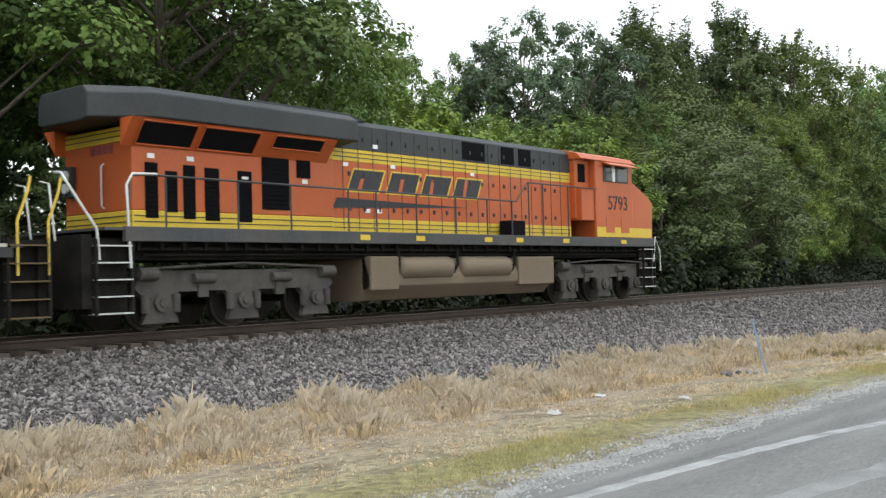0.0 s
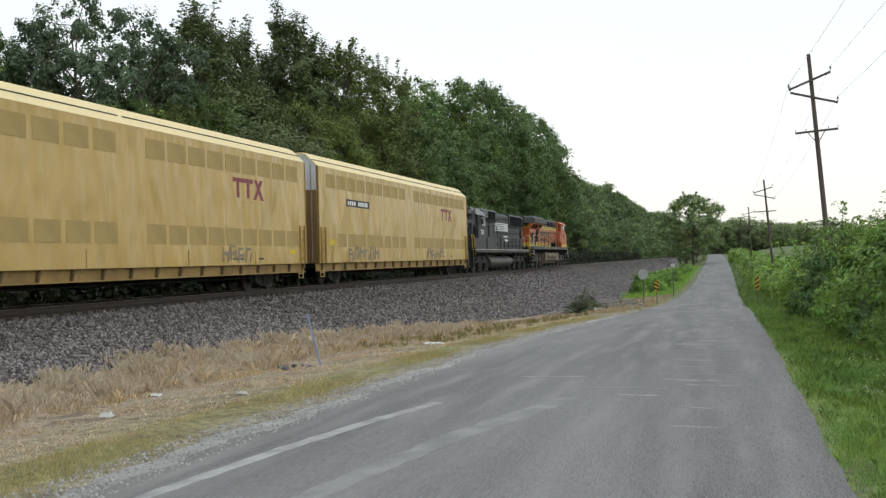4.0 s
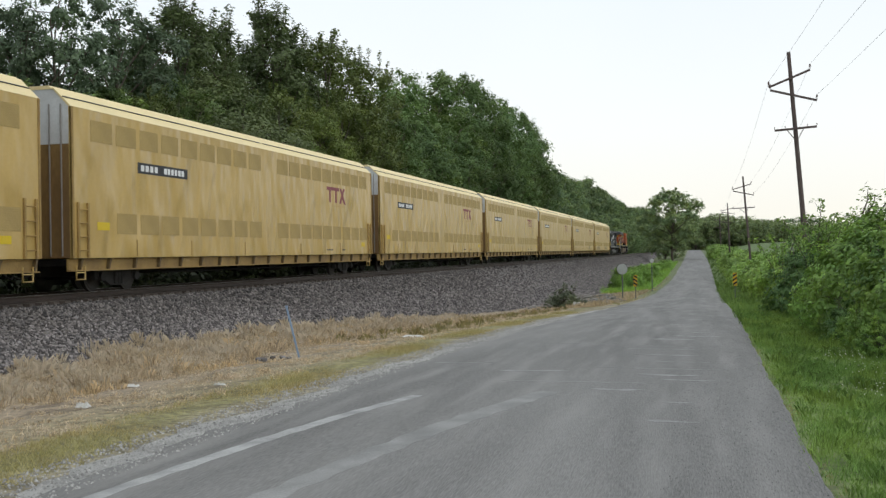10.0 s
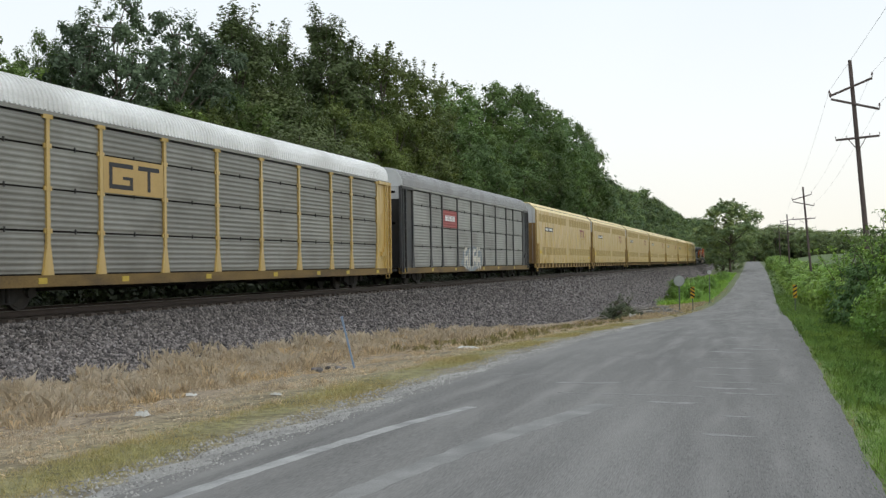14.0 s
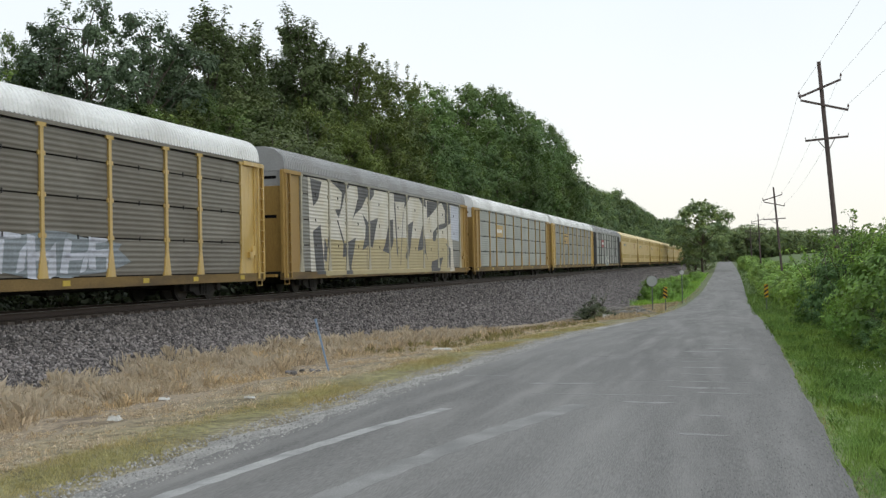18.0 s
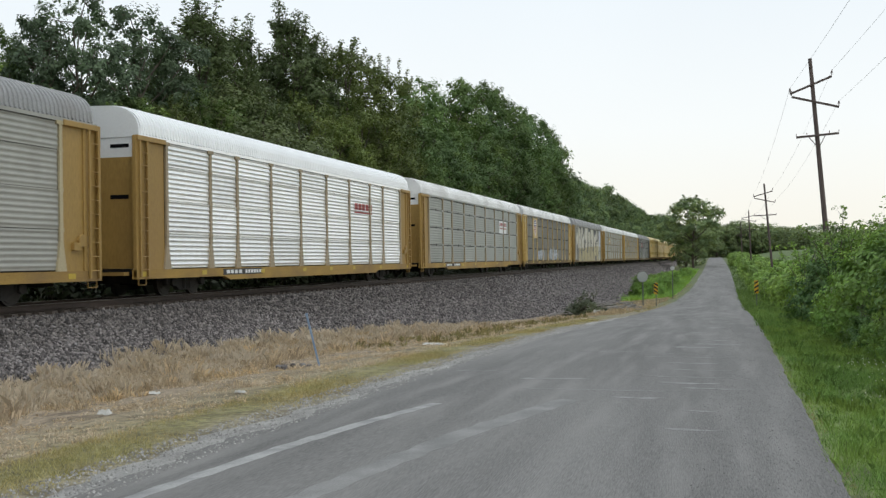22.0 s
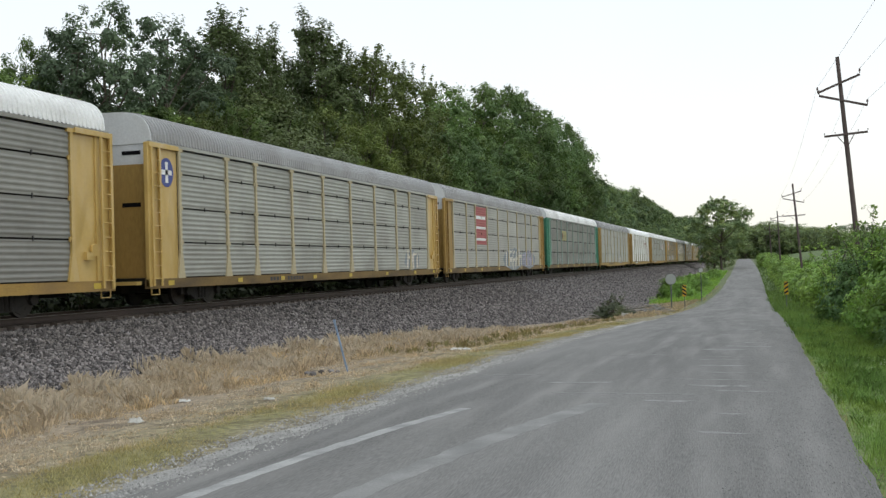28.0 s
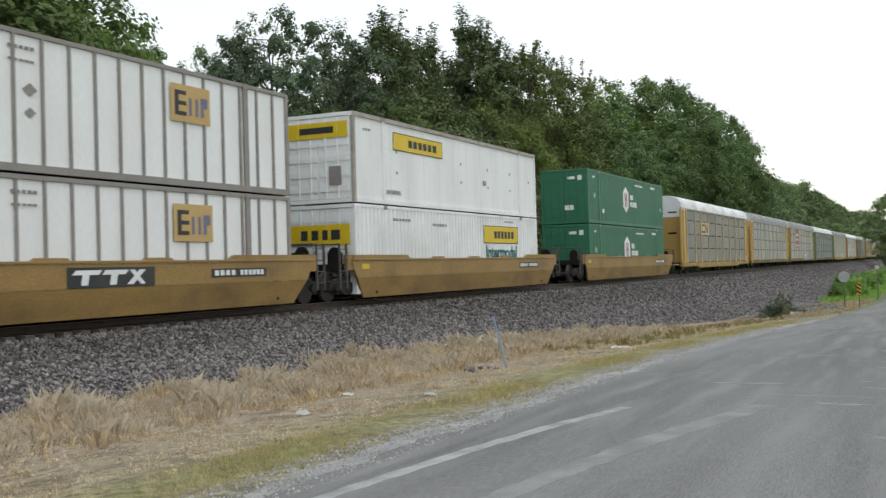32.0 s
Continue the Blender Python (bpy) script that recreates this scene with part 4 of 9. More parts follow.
sb.append((3.95, 41.0, 1.25, 1.05, 0.7))
set_down(H_B, sb)
set_down(H_M, sm)
set_down(H_C, sc_)


def blades(name, count, area, height, width, mat, seed, label, lean=0.35, dens=None):
    """Grass blades: narrow bent triangles in tufts."""
    r = np.random.default_rng(seed)
    x0, x1, y0, y1 = area
    nt_ = count // 7
    tx = x0 + (x1 - x0) * r.random(nt_)
    ty = y0 + (y1 - y0) * r.random(nt_) ** 1.25
    keep = np.ones(nt_, bool)
    if dens:
        keep = r.random(nt_) < dens(tx, ty)
    tx, ty = tx[keep], ty[keep]
    th = (0.55 + 0.7 * r.random(len(tx))) * (0.75 + 0.45 * np.sin(tx * 1.9 + seed) * np.sin(ty * 1.1 + 0.7 * tx) + 0.2 * r.normal(size=len(tx)))
    th = np.clip(th, 0.25, 2.0)
    X = np.repeat(tx, 7) + r.normal(size=len(tx) * 7) * 0.06
    Y = np.repeat(ty, 7) + r.normal(size=len(tx) * 7) * 0.06
    Hh = height * np.repeat(th, 7) * (0.5 + 0.8 * r.random(len(X)))
    Z = ground_z(X, Y) - 0.03
    a = r.random(len(X)) * 6.28
    w = width * (0.6 + 0.8 * r.random(len(X)))
    dx, dy = np.cos(a) * w, np.sin(a) * w
    lx, ly = r.normal(size=len(X)) * lean * Hh, r.normal(size=len(X)) * lean * Hh
    V = np.stack([np.stack([X - dx, Y - dy, Z], 1), np.stack([X + dx, Y + dy, Z], 1), np.stack([X + lx, Y + ly, Z + Hh], 1)], 1).reshape(-1, 3)
    F = np.arange(len(V)).reshape(-1, 3)
    ob = new(name, quads_mesh(name, V, F, mat))
    return tagged(ob, label, "grass", kind="stuff")


def tussocks(name, count, area, mat, seed, label, low=0.2, tall=0.55, toe=False, fuzz=16, per=30):
    """Mounded clumps of long grass: arching blades, and short stray bits of seed head over them."""
    r = np.random.default_rng(seed)
    x0, x1, y0, y1 = area
    cx, cy = x0 + (x1 - x0) * r.random(count), y0 + (y1 - y0) * r.random(count) ** 1.2
    yk = np.arange(y0 - 1, y1 + 2, 0.5)
    toes = np.array([bed_profile(float(y))[:2] for y in yk])
    if toe:
        cx = cx + np.interp(cy, yk, toes[:, 0, 0])
    swell = 0.5 + 0.8 * np.abs(np.sin(0.9 * cy + 1.3 * np.sin(0.37 * cy + seed) + 0.9 * cx)) * (0.55 + 0.45 * np.sin(2.3 * cy + 1.7 * cx + seed))
    h = (low + (tall - low) * r.random(count) ** 1.5) * swell
    rad = (0.07 + 0.13 * r.random(count)) * (0.8 + h)
    n = count * per
    H, R = np.repeat(h, per), np.repeat(rad, per)
    a = r.random(n) * 6.28
    q = np.sqrt(r.random(n)) * R
    X, Y = np.repeat(cx, per) + q * np.cos(a), np.repeat(cy, per) + q * np.sin(a)

    def ground_at(X, Y):
        xa, za = np.interp(Y, yk, toes[:, 0, 0]), np.interp(Y, yk, toes[:, 0, 1])
        xb, zb = np.interp(Y, yk, toes[:, 1, 0]), np.interp(Y, yk, toes[:, 1, 1])
        return np.maximum(ground_z(X, Y), np.where(X < xa, za + (xa - X) * (zb - za) / (xa - xb), -9.0)) - 0.02

    Z = ground_at(X, Y)
    hh = H * (0.4 + 0.7 * r.random(n)) * (1 - 0.4 * q / R)
    b = a + r.normal(size=n) * 1.4
    reach = hh * (0.08 + 0.6 * r.random(n) ** 2)
    w = 0.0022 + 0.0022 * r.random(n)
    px, py = -np.sin(b) * w, np.cos(b) * w
    mx, my, mz = X + np.cos(b) * reach * 0.35, Y + np.sin(b) * reach * 0.35, Z + hh * 0.72
    tx, ty, tz = X + np.cos(b) * reach, Y + np.sin(b) * reach, Z + hh * (0.75 + 0.3 * r.random(n))
    V = np.stack([np.stack([X - px, Y - py, Z], 1), np.stack([X + px, Y + py, Z], 1), np.stack([mx + px * 0.7, my + py * 0.7, mz], 1), np.stack([tx, ty, tz], 1)], 1).reshape(-1, 3)
    if fuzz:
        m = count * fuzz
        k = r.integers(0, n, m)
        f = 0.5 + 0.55 * r.random(m)
        P = np.stack([X[k] + (tx - X)[k] * f, Y[k] + (ty - Y)[k] * f, Z[k] + (tz - Z)[k] * f], 1) + r.normal(size=(m, 3)) * 0.02
        d = r.normal(size=(m, 3)) * np.array([1, 1, 0.6])
        d *= (0.012 + 0.022 * r.random(m))[:, None] / np.linalg.norm(d, axis=1)[:, None]
        e = r.normal(size=(m, 3)) * 0.004
        V = np.concatenate([V, np.stack([P - d, P - e, P + d, P + e], 1).reshape(-1, 3)])
    ob = new(name, quads_mesh(name, V, np.arange(len(V)).reshape(-1, 4), mat))
    return tagged(ob, label, "grass", kind="stuff")


def patchy(k, lo=0.15):
    return lambda x, y: lo + (1 - lo) * smooth01(0.5 + 0.9 * np.sin(x * 1.1 + 0.5 * y + k) * np.sin(0.45 * y - 0.3 * x + 2 * k) + 0.3 * np.sin(2.3 * y + k))


tussocks("dry_grass", 3400, (-0.15, 2.6, 4, 48), L_DRY, 57, "mounded tussocks of bleached grass along the ballast foot", 0.16, 0.46, toe=True, fuzz=26)
tussocks("dry_grass", 700, (-0.6, 0.8, 4, 44), L_DRY, 64, "tall feathery bleached grass growing up the ballast foot", 0.24, 0.56, toe=True, fuzz=34)
tussocks("dry_grass", 1700, (-0.2, 3.4, 4, 48), L_BROWN, 58, "brown withered tussocks among the bleached grass", 0.10, 0.42, toe=True)
tussocks("green_grass", 3200, (1.0, 4.8, 4, 42), L_GRASS, 65, "longer green tufts in the field-side verge", 0.08, 0.30, fuzz=6)
tussocks("green_grass", 260, (-10.5, -6.5, 26, 56), L_STRAW, 66, "yellow-green tufts among the dry grass", 0.10, 0.34, fuzz=8)
tussocks("dry_grass", 1300, (-10.6, -6.2, 3, 50), L_DRY, 59, "low tufts of bleached grass on the verge", 0.04, 0.13, fuzz=18)
tussocks("dry_grass", 3000, (-10.9, -6.1, 3, 50), L_BROWN, 60, "low brown tufts on the verge", 0.03, 0.13, fuzz=10)
blades("dry_grass", 26000, (-13.6, -10.2, 3, 50), 0.18, 0.003, L_DRY, 51, "straw-dry grass at the foot of the ballast", 0.9, patchy(1, 0.12))
blades("dry_grass", 90000, (-10.8, -5.9, 2, 48), 0.07, 0.004, L_DRY, 52, "short dry mown grass on the verge", 1.1, patchy(2))
blades("yellowing_grass", 130000, (-6.30, -5.14, 2, 46), 0.075, 0.0035, L_STRAW, 53, "yellowing short grass along the gravel shoulder", 0.6)
blades("green_grass", 190000, (0.70, 4.6, 4, 42), 0.15, 0.004, L_GRASS, 54, "lush green grass on the field-side verge", 0.5, lambda x, y: (x > road_x(y) + 3.06) * 1.0)
blades("green_grass", 30000, (0.8, 5.6, 40, 130), 0.25, 0.015, L_GRASS, 55, "green grass on the verge further along", 0.5, lambda x, y: (x > road_x(y) + 3.06) * 1.0)
blades("green_grass", 90000, (-12, 9, 60, 280), 0.34, 0.022, L_GRASS, 67, "rough grass at the foot of the far hedge", 0.5, lambda x, y: ((x > road_x(y) + 2.95) & (x < road_x(y) + 6.8)) * 1.0)
blades("yellowing_grass", 70000, (0.3, 1.6, 3, 42), 0.075, 0.004, L_STRAW, 68, "browned grass fringe at the asphalt edge", 0.7, lambda x, y: np.exp(-((x - road_x(y) - 3.03) / 0.05) ** 2) * (0.35 + 0.65 * (np.sin(1.7 * y + np.sin(0.6 * y)) > -0.2)))
blades("yellowing_grass", 24000, (-12, -4.0, 58, 150), 0.16, 0.014, L_STRAW, 69, "yellow-green grass along the far road edge", 0.6, lambda x, y: ((x < road_x(y) - 2.7) & (x > road_x(y) - 4.6)) * 1.0)
tussocks("dry_grass", 1900, (-10.2, -5.3, 54, 104), L_BROWN, 70, "brown withered grass round the marker posts", 0.10, 0.36, fuzz=16)
blades("green_grass", 60000, (-14, -4.7, 104, 230), 0.42, 0.03, L_WEED, 56, "tall green weeds between road and track", 0.5, lambda x, y: ((x < road_x(y) - 3.4) & (x > -11.6)) * 1.0)


def clover(count, area, seed):
    """Small white flower heads standing just above the grass."""
    r = np.random.default_rng(seed)
    x0, x1, y0, y1 = area
    c = r.random((14, 2))
    k = r.integers(0, 14, count)
    X = x0 + (x1 - x0) * c[k, 0] + r.normal(size=count) * 0.28
    Y = y0 + (y1 - y0) * c[k, 1] ** 1.4 + r.normal(size=count) * 0.7
    P = np.stack([X, Y, ground_z(X, Y) + 0.09 + 0.08 * r.random(count)], 1)
    s = (0.007 + 0.005 * r.random(count))[:, None, None]
    base = np.array([(1, 0, 0), (-1, 0, 0), (0, 1, 0), (0, -1, 0), (0, 0, 1), (0, 0, -1)], float)
    tri = np.array([(0, 2, 4), (2, 1, 4), (1, 3, 4), (3, 0, 4), (2, 0, 5), (1, 2, 5), (3, 1, 5), (0, 3, 5)])
    f = (np.arange(count)[:, None, None] * 6 + tri[None]).reshape(-1, 3)
    ob = new("clover", quads_mesh("clover", (P[:, None, :] + base[None] * s).reshape(-1, 3), f, material("white_clover_heads", (0.62, 0.62, 0.52), 0.8, var=0.3)))
    return tagged(ob, "white clover heads scattered in the verge grass", "flowers", kind="stuff")


clover(420, (1.3, 4.2, 7, 24), 71)

# ---- road markings ----
def strip(name, pts, width, lift, mat, label, parent=road, taper=False):
    """A thin painted band along (x, y) points on the road."""
    v, f = [], []
    dense = []
    for (xa, ya), (xb, yb) in zip(pts[:-1], pts[1:]):
        n = max(2, int(math.hypot(xb - xa, yb - ya) / (0.12 if taper else 0.25)))
        dense += [(xa + (xb - xa) * k / n, ya + (yb - ya) * k / n) for k in range(n)]
    dense.append(pts[-1])
    for i, (x, y) in enumerate(dense):
        x2, y2 = dense[min(i + 1, len(dense) - 1)]
        x1, y1 = dense[max(i - 1, 0)]
        l = math.hypot(x2 - x1, y2 - y1)
        nx_, ny_ = -(y2 - y1) / l, (x2 - x1) / l
        w = width * (0.5 + 0.09 * math.sin(i * 2.7) + 0.06 * math.sin(i * 6.1)) * (1 if not taper else max(0.05, math.sin(math.pi * i / (len(dense) - 1)) ** 0.45 * (1 + 0.35 * math.sin(i * 1.9 + 40 * y) + 0.3 * math.sin(i * 4.3 + 17 * x))))
        for s in (-1, 1):
            px, py = x + s * nx_ * w, y + s * ny_ * w
            v.append((px, py, float(road_z(py)) + 0.05 * (1 - ((px - float(road_x(py))) / 3.2) ** 2) + 0.012 + lift))
    n = len(v)
    v += [(a, b, c - 0.02) for a, b, c in v]
    for i in range(len(dense) - 1):
        f += [(2 * i, 2 * i + 1, 2 * i + 3, 2 * i + 2), (2 * i, 2 * i + 2, n + 2 * i + 2, n + 2 * i), (2 * i + 1, n + 2 * i + 1, n + 2 * i + 3, 2 * i + 3)]
    f += [(0, n, n + 1, 1), (n - 2, n - 1, 2 * n - 1, 2 * n - 2)]
    return part(name, sheet(name, v, f, mat, False), None, parent, label)


strip("edge_line", [(-4.3, 2.5), (-4.06, 6.6), (-3.85, 8.6), (-3.60, 10.2), (-3.30, 11.7)], 0.15, 0.0016, M_PAINT, "worn white edge line")
M_BAND = material("scuffed_asphalt", (0.225, 0.223, 0.216), 0.9, var=0.35, scale=2, fine=70, bump=0.3, dirt=(0.158, 0.157, 0.153), dirt_amt=0.9, dirt_scale=1.5)
strip("pale_band", [(-3.2, 4.0), (-2.75, 7.5), (-2.45, 9.4), (-1.82, 12.25)], 0.26, 0.0016, M_BAND, "pale scuffed band")
M_FILL = material("bleached_crack_filler", (0.238, 0.236, 0.230), 0.9, var=0.35, scale=3, fine=60, bump=0.2, dirt=(0.182, 0.180, 0.176), dirt_amt=0.9, dirt_scale=5.0)
rc = random.Random(3)
for x0, x1, y in ((-0.5, -0.1, 11.6), (-0.62, -0.05, 10.2), (-1.2, -0.1, 17.5), (-0.9, 0.1, 16.3), (-0.95, -0.05, 14.4), (-2.6, -0.6, 13.3), (-0.95, -0.3, 27.8), (-1.5, 0.0, 18.8), (-1.1, -0.2, 21.5), (-0.9, 0.2, 24.0), (-2.9, -1.9, 14.6), (-4.2, -3.2, 15.8), (-0.8, 0.0, 31.5), (-1.4, -0.7, 12.6), (-1.6, 0.3, 15.2), (-1.3, 0.2, 19.6), (-0.7, 0.3, 22.6), (-1.0, 0.3, 26.0), (-0.6, 0.25, 13.8), (-3.0, -1.6, 19.9)):
    strip("crack_seal", [(x0, y + 0.05 * rc.random()), ((x0 + x1) / 2, y - 0.05 * rc.random()), (x1, y + 0.08 * rc.random())], 0.07 if x1 - x0 > 1.25 else ((0.13 if y < 13 else 0.2 if y < 20 else 0.34) * (0.6 + 0.5 * rc.random())), 0.0018, M_FILL, "pale crack filler across the road", taper=True)
# ---- line of poles with wires ----
def pole(name, base, top, arms, lower, label):
    p = new(name)
    p.location = base
    b, t = Vector((0, 0, -0.3)), Vector(top) - Vector(base)
    part("post", Geo().tube([b, b.lerp(t, 0.35), b.lerp(t, 0.7), t], 0.17, 10, 0.11), M_POLE, p)
    ends = []
    for xa, za, xb, zb in arms + [lower]:
        a, c = Vector((xa, top[1] - 0.14, za)) - Vector(base), Vector((xb, top[1] - 0.14, zb)) - Vector(base)
        d = (c - a).normalized()
        n = Vector((-d.z, 0, d.x))
        g = Geo()
        qd = [(a + n * 0.06), (c + n * 0.06), (c - n * 0.06), (a - n * 0.06)]
        g.prism([(v.x, v.z) for v in qd], a.y - 0.05, a.y + 0.05)
        part("crossarm", g, M_POLE, p)
        q = 1.0 if (xa, za) != lower[:2] else 0.5
        for e in ((a, c) if (xa, za) != lower[:2] else (a, a.lerp(c, 0.25), a.lerp(c, 0.78), c)):
            part("insulator", Geo().cyl((e.x, e.y, e.z + 0.06), 0.025 * q, 0.14 * q, "z", 8).cyl((e.x, e.y, e.z + 0.06 + 0.14 * q), 0.07 * q, 0.07 * q, "z", 10, 0.05 * q).cyl((e.x, e.y, e.z + 0.06 + 0.21 * q), 0.055 * q, 0.08 * q, "z", 10, 0.03 * q), M_GLASSY, p)
            ends.append(Vector(base) + e + Vector((0, 0, 0.33)))
    xa, za, xb, zb = lower
    f = (za + zb) / 2 - base[2] - 0.75
    xm = t.x * f / t.z
    g = Geo()
    for xe, ze in ((xa * 0.7 + xb * 0.3, za), (xa * 0.3 + xb * 0.7, zb)):
        g.tube([(xm, t.y - 0.18, f), (xe - base[0], t.y - 0.18, ze - base[2] - 0.03)], 0.025, 5)
    part("brace", g, M_POLE, p)
    return tagged(p, label, "utility pole", "utility poles"), ends


PL = "weathered wooden utility pole with slanted crossarms, leaning slightly"
p1, e1 = pole("utility_pole", (5.95, 64, float(ground_z(5.95, 64))), (4.93, 64, 13.13), [(3.78, 11.09, 6.10, 12.0), (3.86, 10.92, 6.46, 10.2)], (4.08, 8.53, 6.43, 8.68), PL)
p2, e2 = pole("utility_pole", (5.95, 142, float(ground_z(5.95, 142))), (4.96, 142, 11.1), [(3.6, 9.4, 6.0, 10.1), (3.7, 9.2, 6.3, 8.6)], (3.6, 6.9, 6.4, 7.0), PL)
p3, e3 = pole("utility_pole", (5.0, 222, float(ground_z(5.0, 222))), (4.6, 222, 11.0), [(3.3, 9.4, 5.8, 10.0), (3.3, 9.2, 6.0, 8.7)], (3.3, 7.0, 6.0, 7.1), PL)
p4, e4 = pole("utility_pole", (4.4, 305, float(ground_z(4.4, 305))), (4.1, 305, 11.4), [(2.8, 9.9, 5.2, 10.4), (2.8, 9.7, 5.4, 9.3)], (2.8, 7.6, 5.4, 7.7), PL)
p0, e0 = pole("utility_pole", (8.6, -14, float(ground_z(8.6, -14))), (8.3, -14, 14.0), [(7.1, 12.2, 9.6, 12.9), (7.1, 12.0, 9.8, 11.4)], (7.2, 9.6, 9.8, 9.7), PL)


def wire(a, b, sag):
    pts = [a.lerp(b, k / 16) - Vector((0, 0, sag * 4 * (k / 16) * (1 - k / 16))) for k in range(17)]
    w = part("overhead_wire", Geo().tube(pts, 0.0065, 5), M_WIRE)
    tagged(w, "thin grey overhead wire between the poles", "wire", "overhead wires")


for ea, eb, sag in ((e0, e1, 0.5), (e1, e2, 0.7), (e2, e3, 0.8), (e3, e4, 0.8)):
    for k in (0, 1, 3):
        wire(ea[k], eb[k], sag)

# ---- roadside signs ----
M_SIGNBACK = material("dull_sign_back", (0.36, 0.38, 0.36), 0.5, 0.4, var=0.15, scale=2, fine=30)
M_SIGNW = material("white_sign_face", (0.45, 0.45, 0.44), 0.5, var=0.08)
M_MARKY = material("marker_yellow", (0.62, 0.36, 0.02), 0.5, var=0.1)
M_MARKB = material("marker_black", (0.02, 0.02, 0.02), 0.6, var=0.2)
M_GALV = material("galvanised_post", (0.14, 0.15, 0.14), 0.6, 0.4, var=0.2)


def disc_sign(x, y, zc, r, mat, label):
    s = new("road_sign")
    gz = float(ground_z(x, y))
    s.location = (x, y, gz)
    part("post", Geo().box(-0.04, 0.04, -0.03, 0.03, -0.3, zc - gz), M_GALV, s)
    part("disc", Geo().cyl((0, -0.035, zc - gz), r, -0.012, "y", 28), mat, s)
    part("rim", Geo().cyl((0, -0.033, zc - gz), r + 0.015, 0.004, "y", 28), M_GALV, s)
    return tagged(s, label, "road sign", "road signs")


disc_sign(-5.85, 76, 0.27, 0.38, M_SIGNBACK, "round grey warning sign seen from its back")
disc_sign(-4.92, 100, 0.61, 0.2, M_SIGNW, "small pale round sign on a dark post")


def marker(x, y, z0, z1, mirror):
    s = new("object_marker")
    gz = float(ground_z(x, y))
    s.location = (x, y, gz)
    part("post", Geo().box(-0.03, 0.03, 0.0, 0.05, -0.3, z1 - gz), M_GALV, s)
    h = z1 - z0
    part("plate", Geo().box(-0.14, 0.14, -0.02, 0.0, z0 - gz, z1 - gz), M_MARKY, s)
    for k in range(3):
        za = z0 - gz + h * (0.02 + 0.33 * k)
        d = 0.18 if mirror else -0.18
        lo, hi = (za, za + d) if d > 0 else (za - d, za)
        part("stripe", Geo().prism([(-0.14, lo), (0.14, hi), (0.14, min(hi + 0.14, h + z0 - gz)), (-0.14, min(lo + 0.14, h + z0 - gz))], -0.026, -0.021), M_MARKB, s)
    return tagged(s, "yellow and black diagonally striped object marker on a post", "road sign", "object markers")


marker(-5.05, 78, -1.05, -0.22, False)
marker(2.06, 78, -1.05, -0.12, True)

# ---- stake, litter, weeds ----
M_STAKE = material("faded_blue_stake", (0.22, 0.30, 0.42), 0.6, var=0.2)
st = new("marker_stake")
gz = float(ground_z(-7.8, 19.25))
st.location = (-7.8, 19.25, gz)
part("shaft", Geo().add([(-0.018, 0, -0.2), (0.018, 0, -0.2), (0.018, 0.02, -0.2), (-0.018, 0.02, -0.2), (-0.348, 0.05, 1.02), (-0.312, 0.05, 1.02), (-0.312, 0.07, 1.02), (-0.348, 0.07, 1.02)], [(0, 1, 2, 3), (4, 7, 6, 5), (0, 4, 5, 1), (1, 5, 6, 2), (2, 6, 7, 3), (3, 7, 4, 0)]), M_STAKE, st)
part("cap", Geo().box(-0.352, -0.308, 0.045, 0.075, 1.0, 1.05), M_STAKE, st)
tagged(st, "faded blue leaning marker stake in dry grass", "stake")
M_LITTER = material("crumpled_white_plastic", (0.55, 0.54, 0.51), 0.5, var=0.2, fine=30)


def litter(x, y, w, d, h, seed, label):
    r = random.Random(seed)
    n = 9
    v = []
    for j in range(n):
        for i in range(n):
            edge = 0 if i in (0, n - 1) or j in (0, n - 1) else 1
            v.append((x + w * (i / (n - 1) - 0.5 + 0.06 * r.random()), y + d * (j / (n - 1) - 0.5 + 0.06 * r.random()), float(ground_z(x, y)) + 0.03 + h * (0.25 * r.random() + edge * r.random())))
    f = [(j * n + i, j * n + i + 1, (j + 1) * n + i + 1, (j + 1) * n + i) for j in range(n - 1) for i in range(n - 1)]
    o = new("litter", sheet("litter", v, f, M_LITTER, False))
    md = o.modifiers.new("thick", "SOLIDIFY")
    md.thickness = 0.004
    return tagged(o, label, "litter", "litter")


litter(-7.74, 11.7, 0.17, 0.13, 0.07, 1, "crumpled white plastic on the dry verge")
litter(-6.68, 13.4, 0.16, 0.07, 0.03, 2, "white paper scrap on the verge")
litter(-7.0, 24.5, 0.5, 0.2, 0.04, 3, "pale torn sheet lying in dry grass")
litter(-9.0, 15.0, 0.2, 0.12, 0.04, 4, "pale scrap in the dry grass")
litter(-7.2, 59.5, 0.5, 0.4, 0.25, 5, "white block beside dead brush")
for i, (x, y, s) in enumerate(((-8.9, 19.9, 0.075), (-8.6, 20.2, 0.06), (-9.2, 20.3, 0.07), (-8.8, 20.6, 0.05), (-8.3, 19.8, 0.05), (-8.75, 19.6, 0.055), (-9.05, 20.7, 0.06))):
    r = random.Random(i)
    bm = bmesh.new()
    bmesh.ops.create_icosphere(bm, subdivisions=2, radius=s)
    for q in bm.verts:
        q.co *= 0.75 + 0.5 * r.random()
        q.co.z *= 0.7
    me = bpy.data.meshes.new("rock")
    bm.to_mesh(me)
    bm.free()
    me.materials.append(M_STONE1)
    o = new("rock", me)
    o.location = (x, y, float(ground_z(x, y)) + s * 0.35)
    tagged(o, "grey angular rock lying in dry grass", "rock", "rocks on the verge")
L_DEAD = leaf_material("dull_brush_leaves", (0.085, 0.105, 0.065), var=0.35)
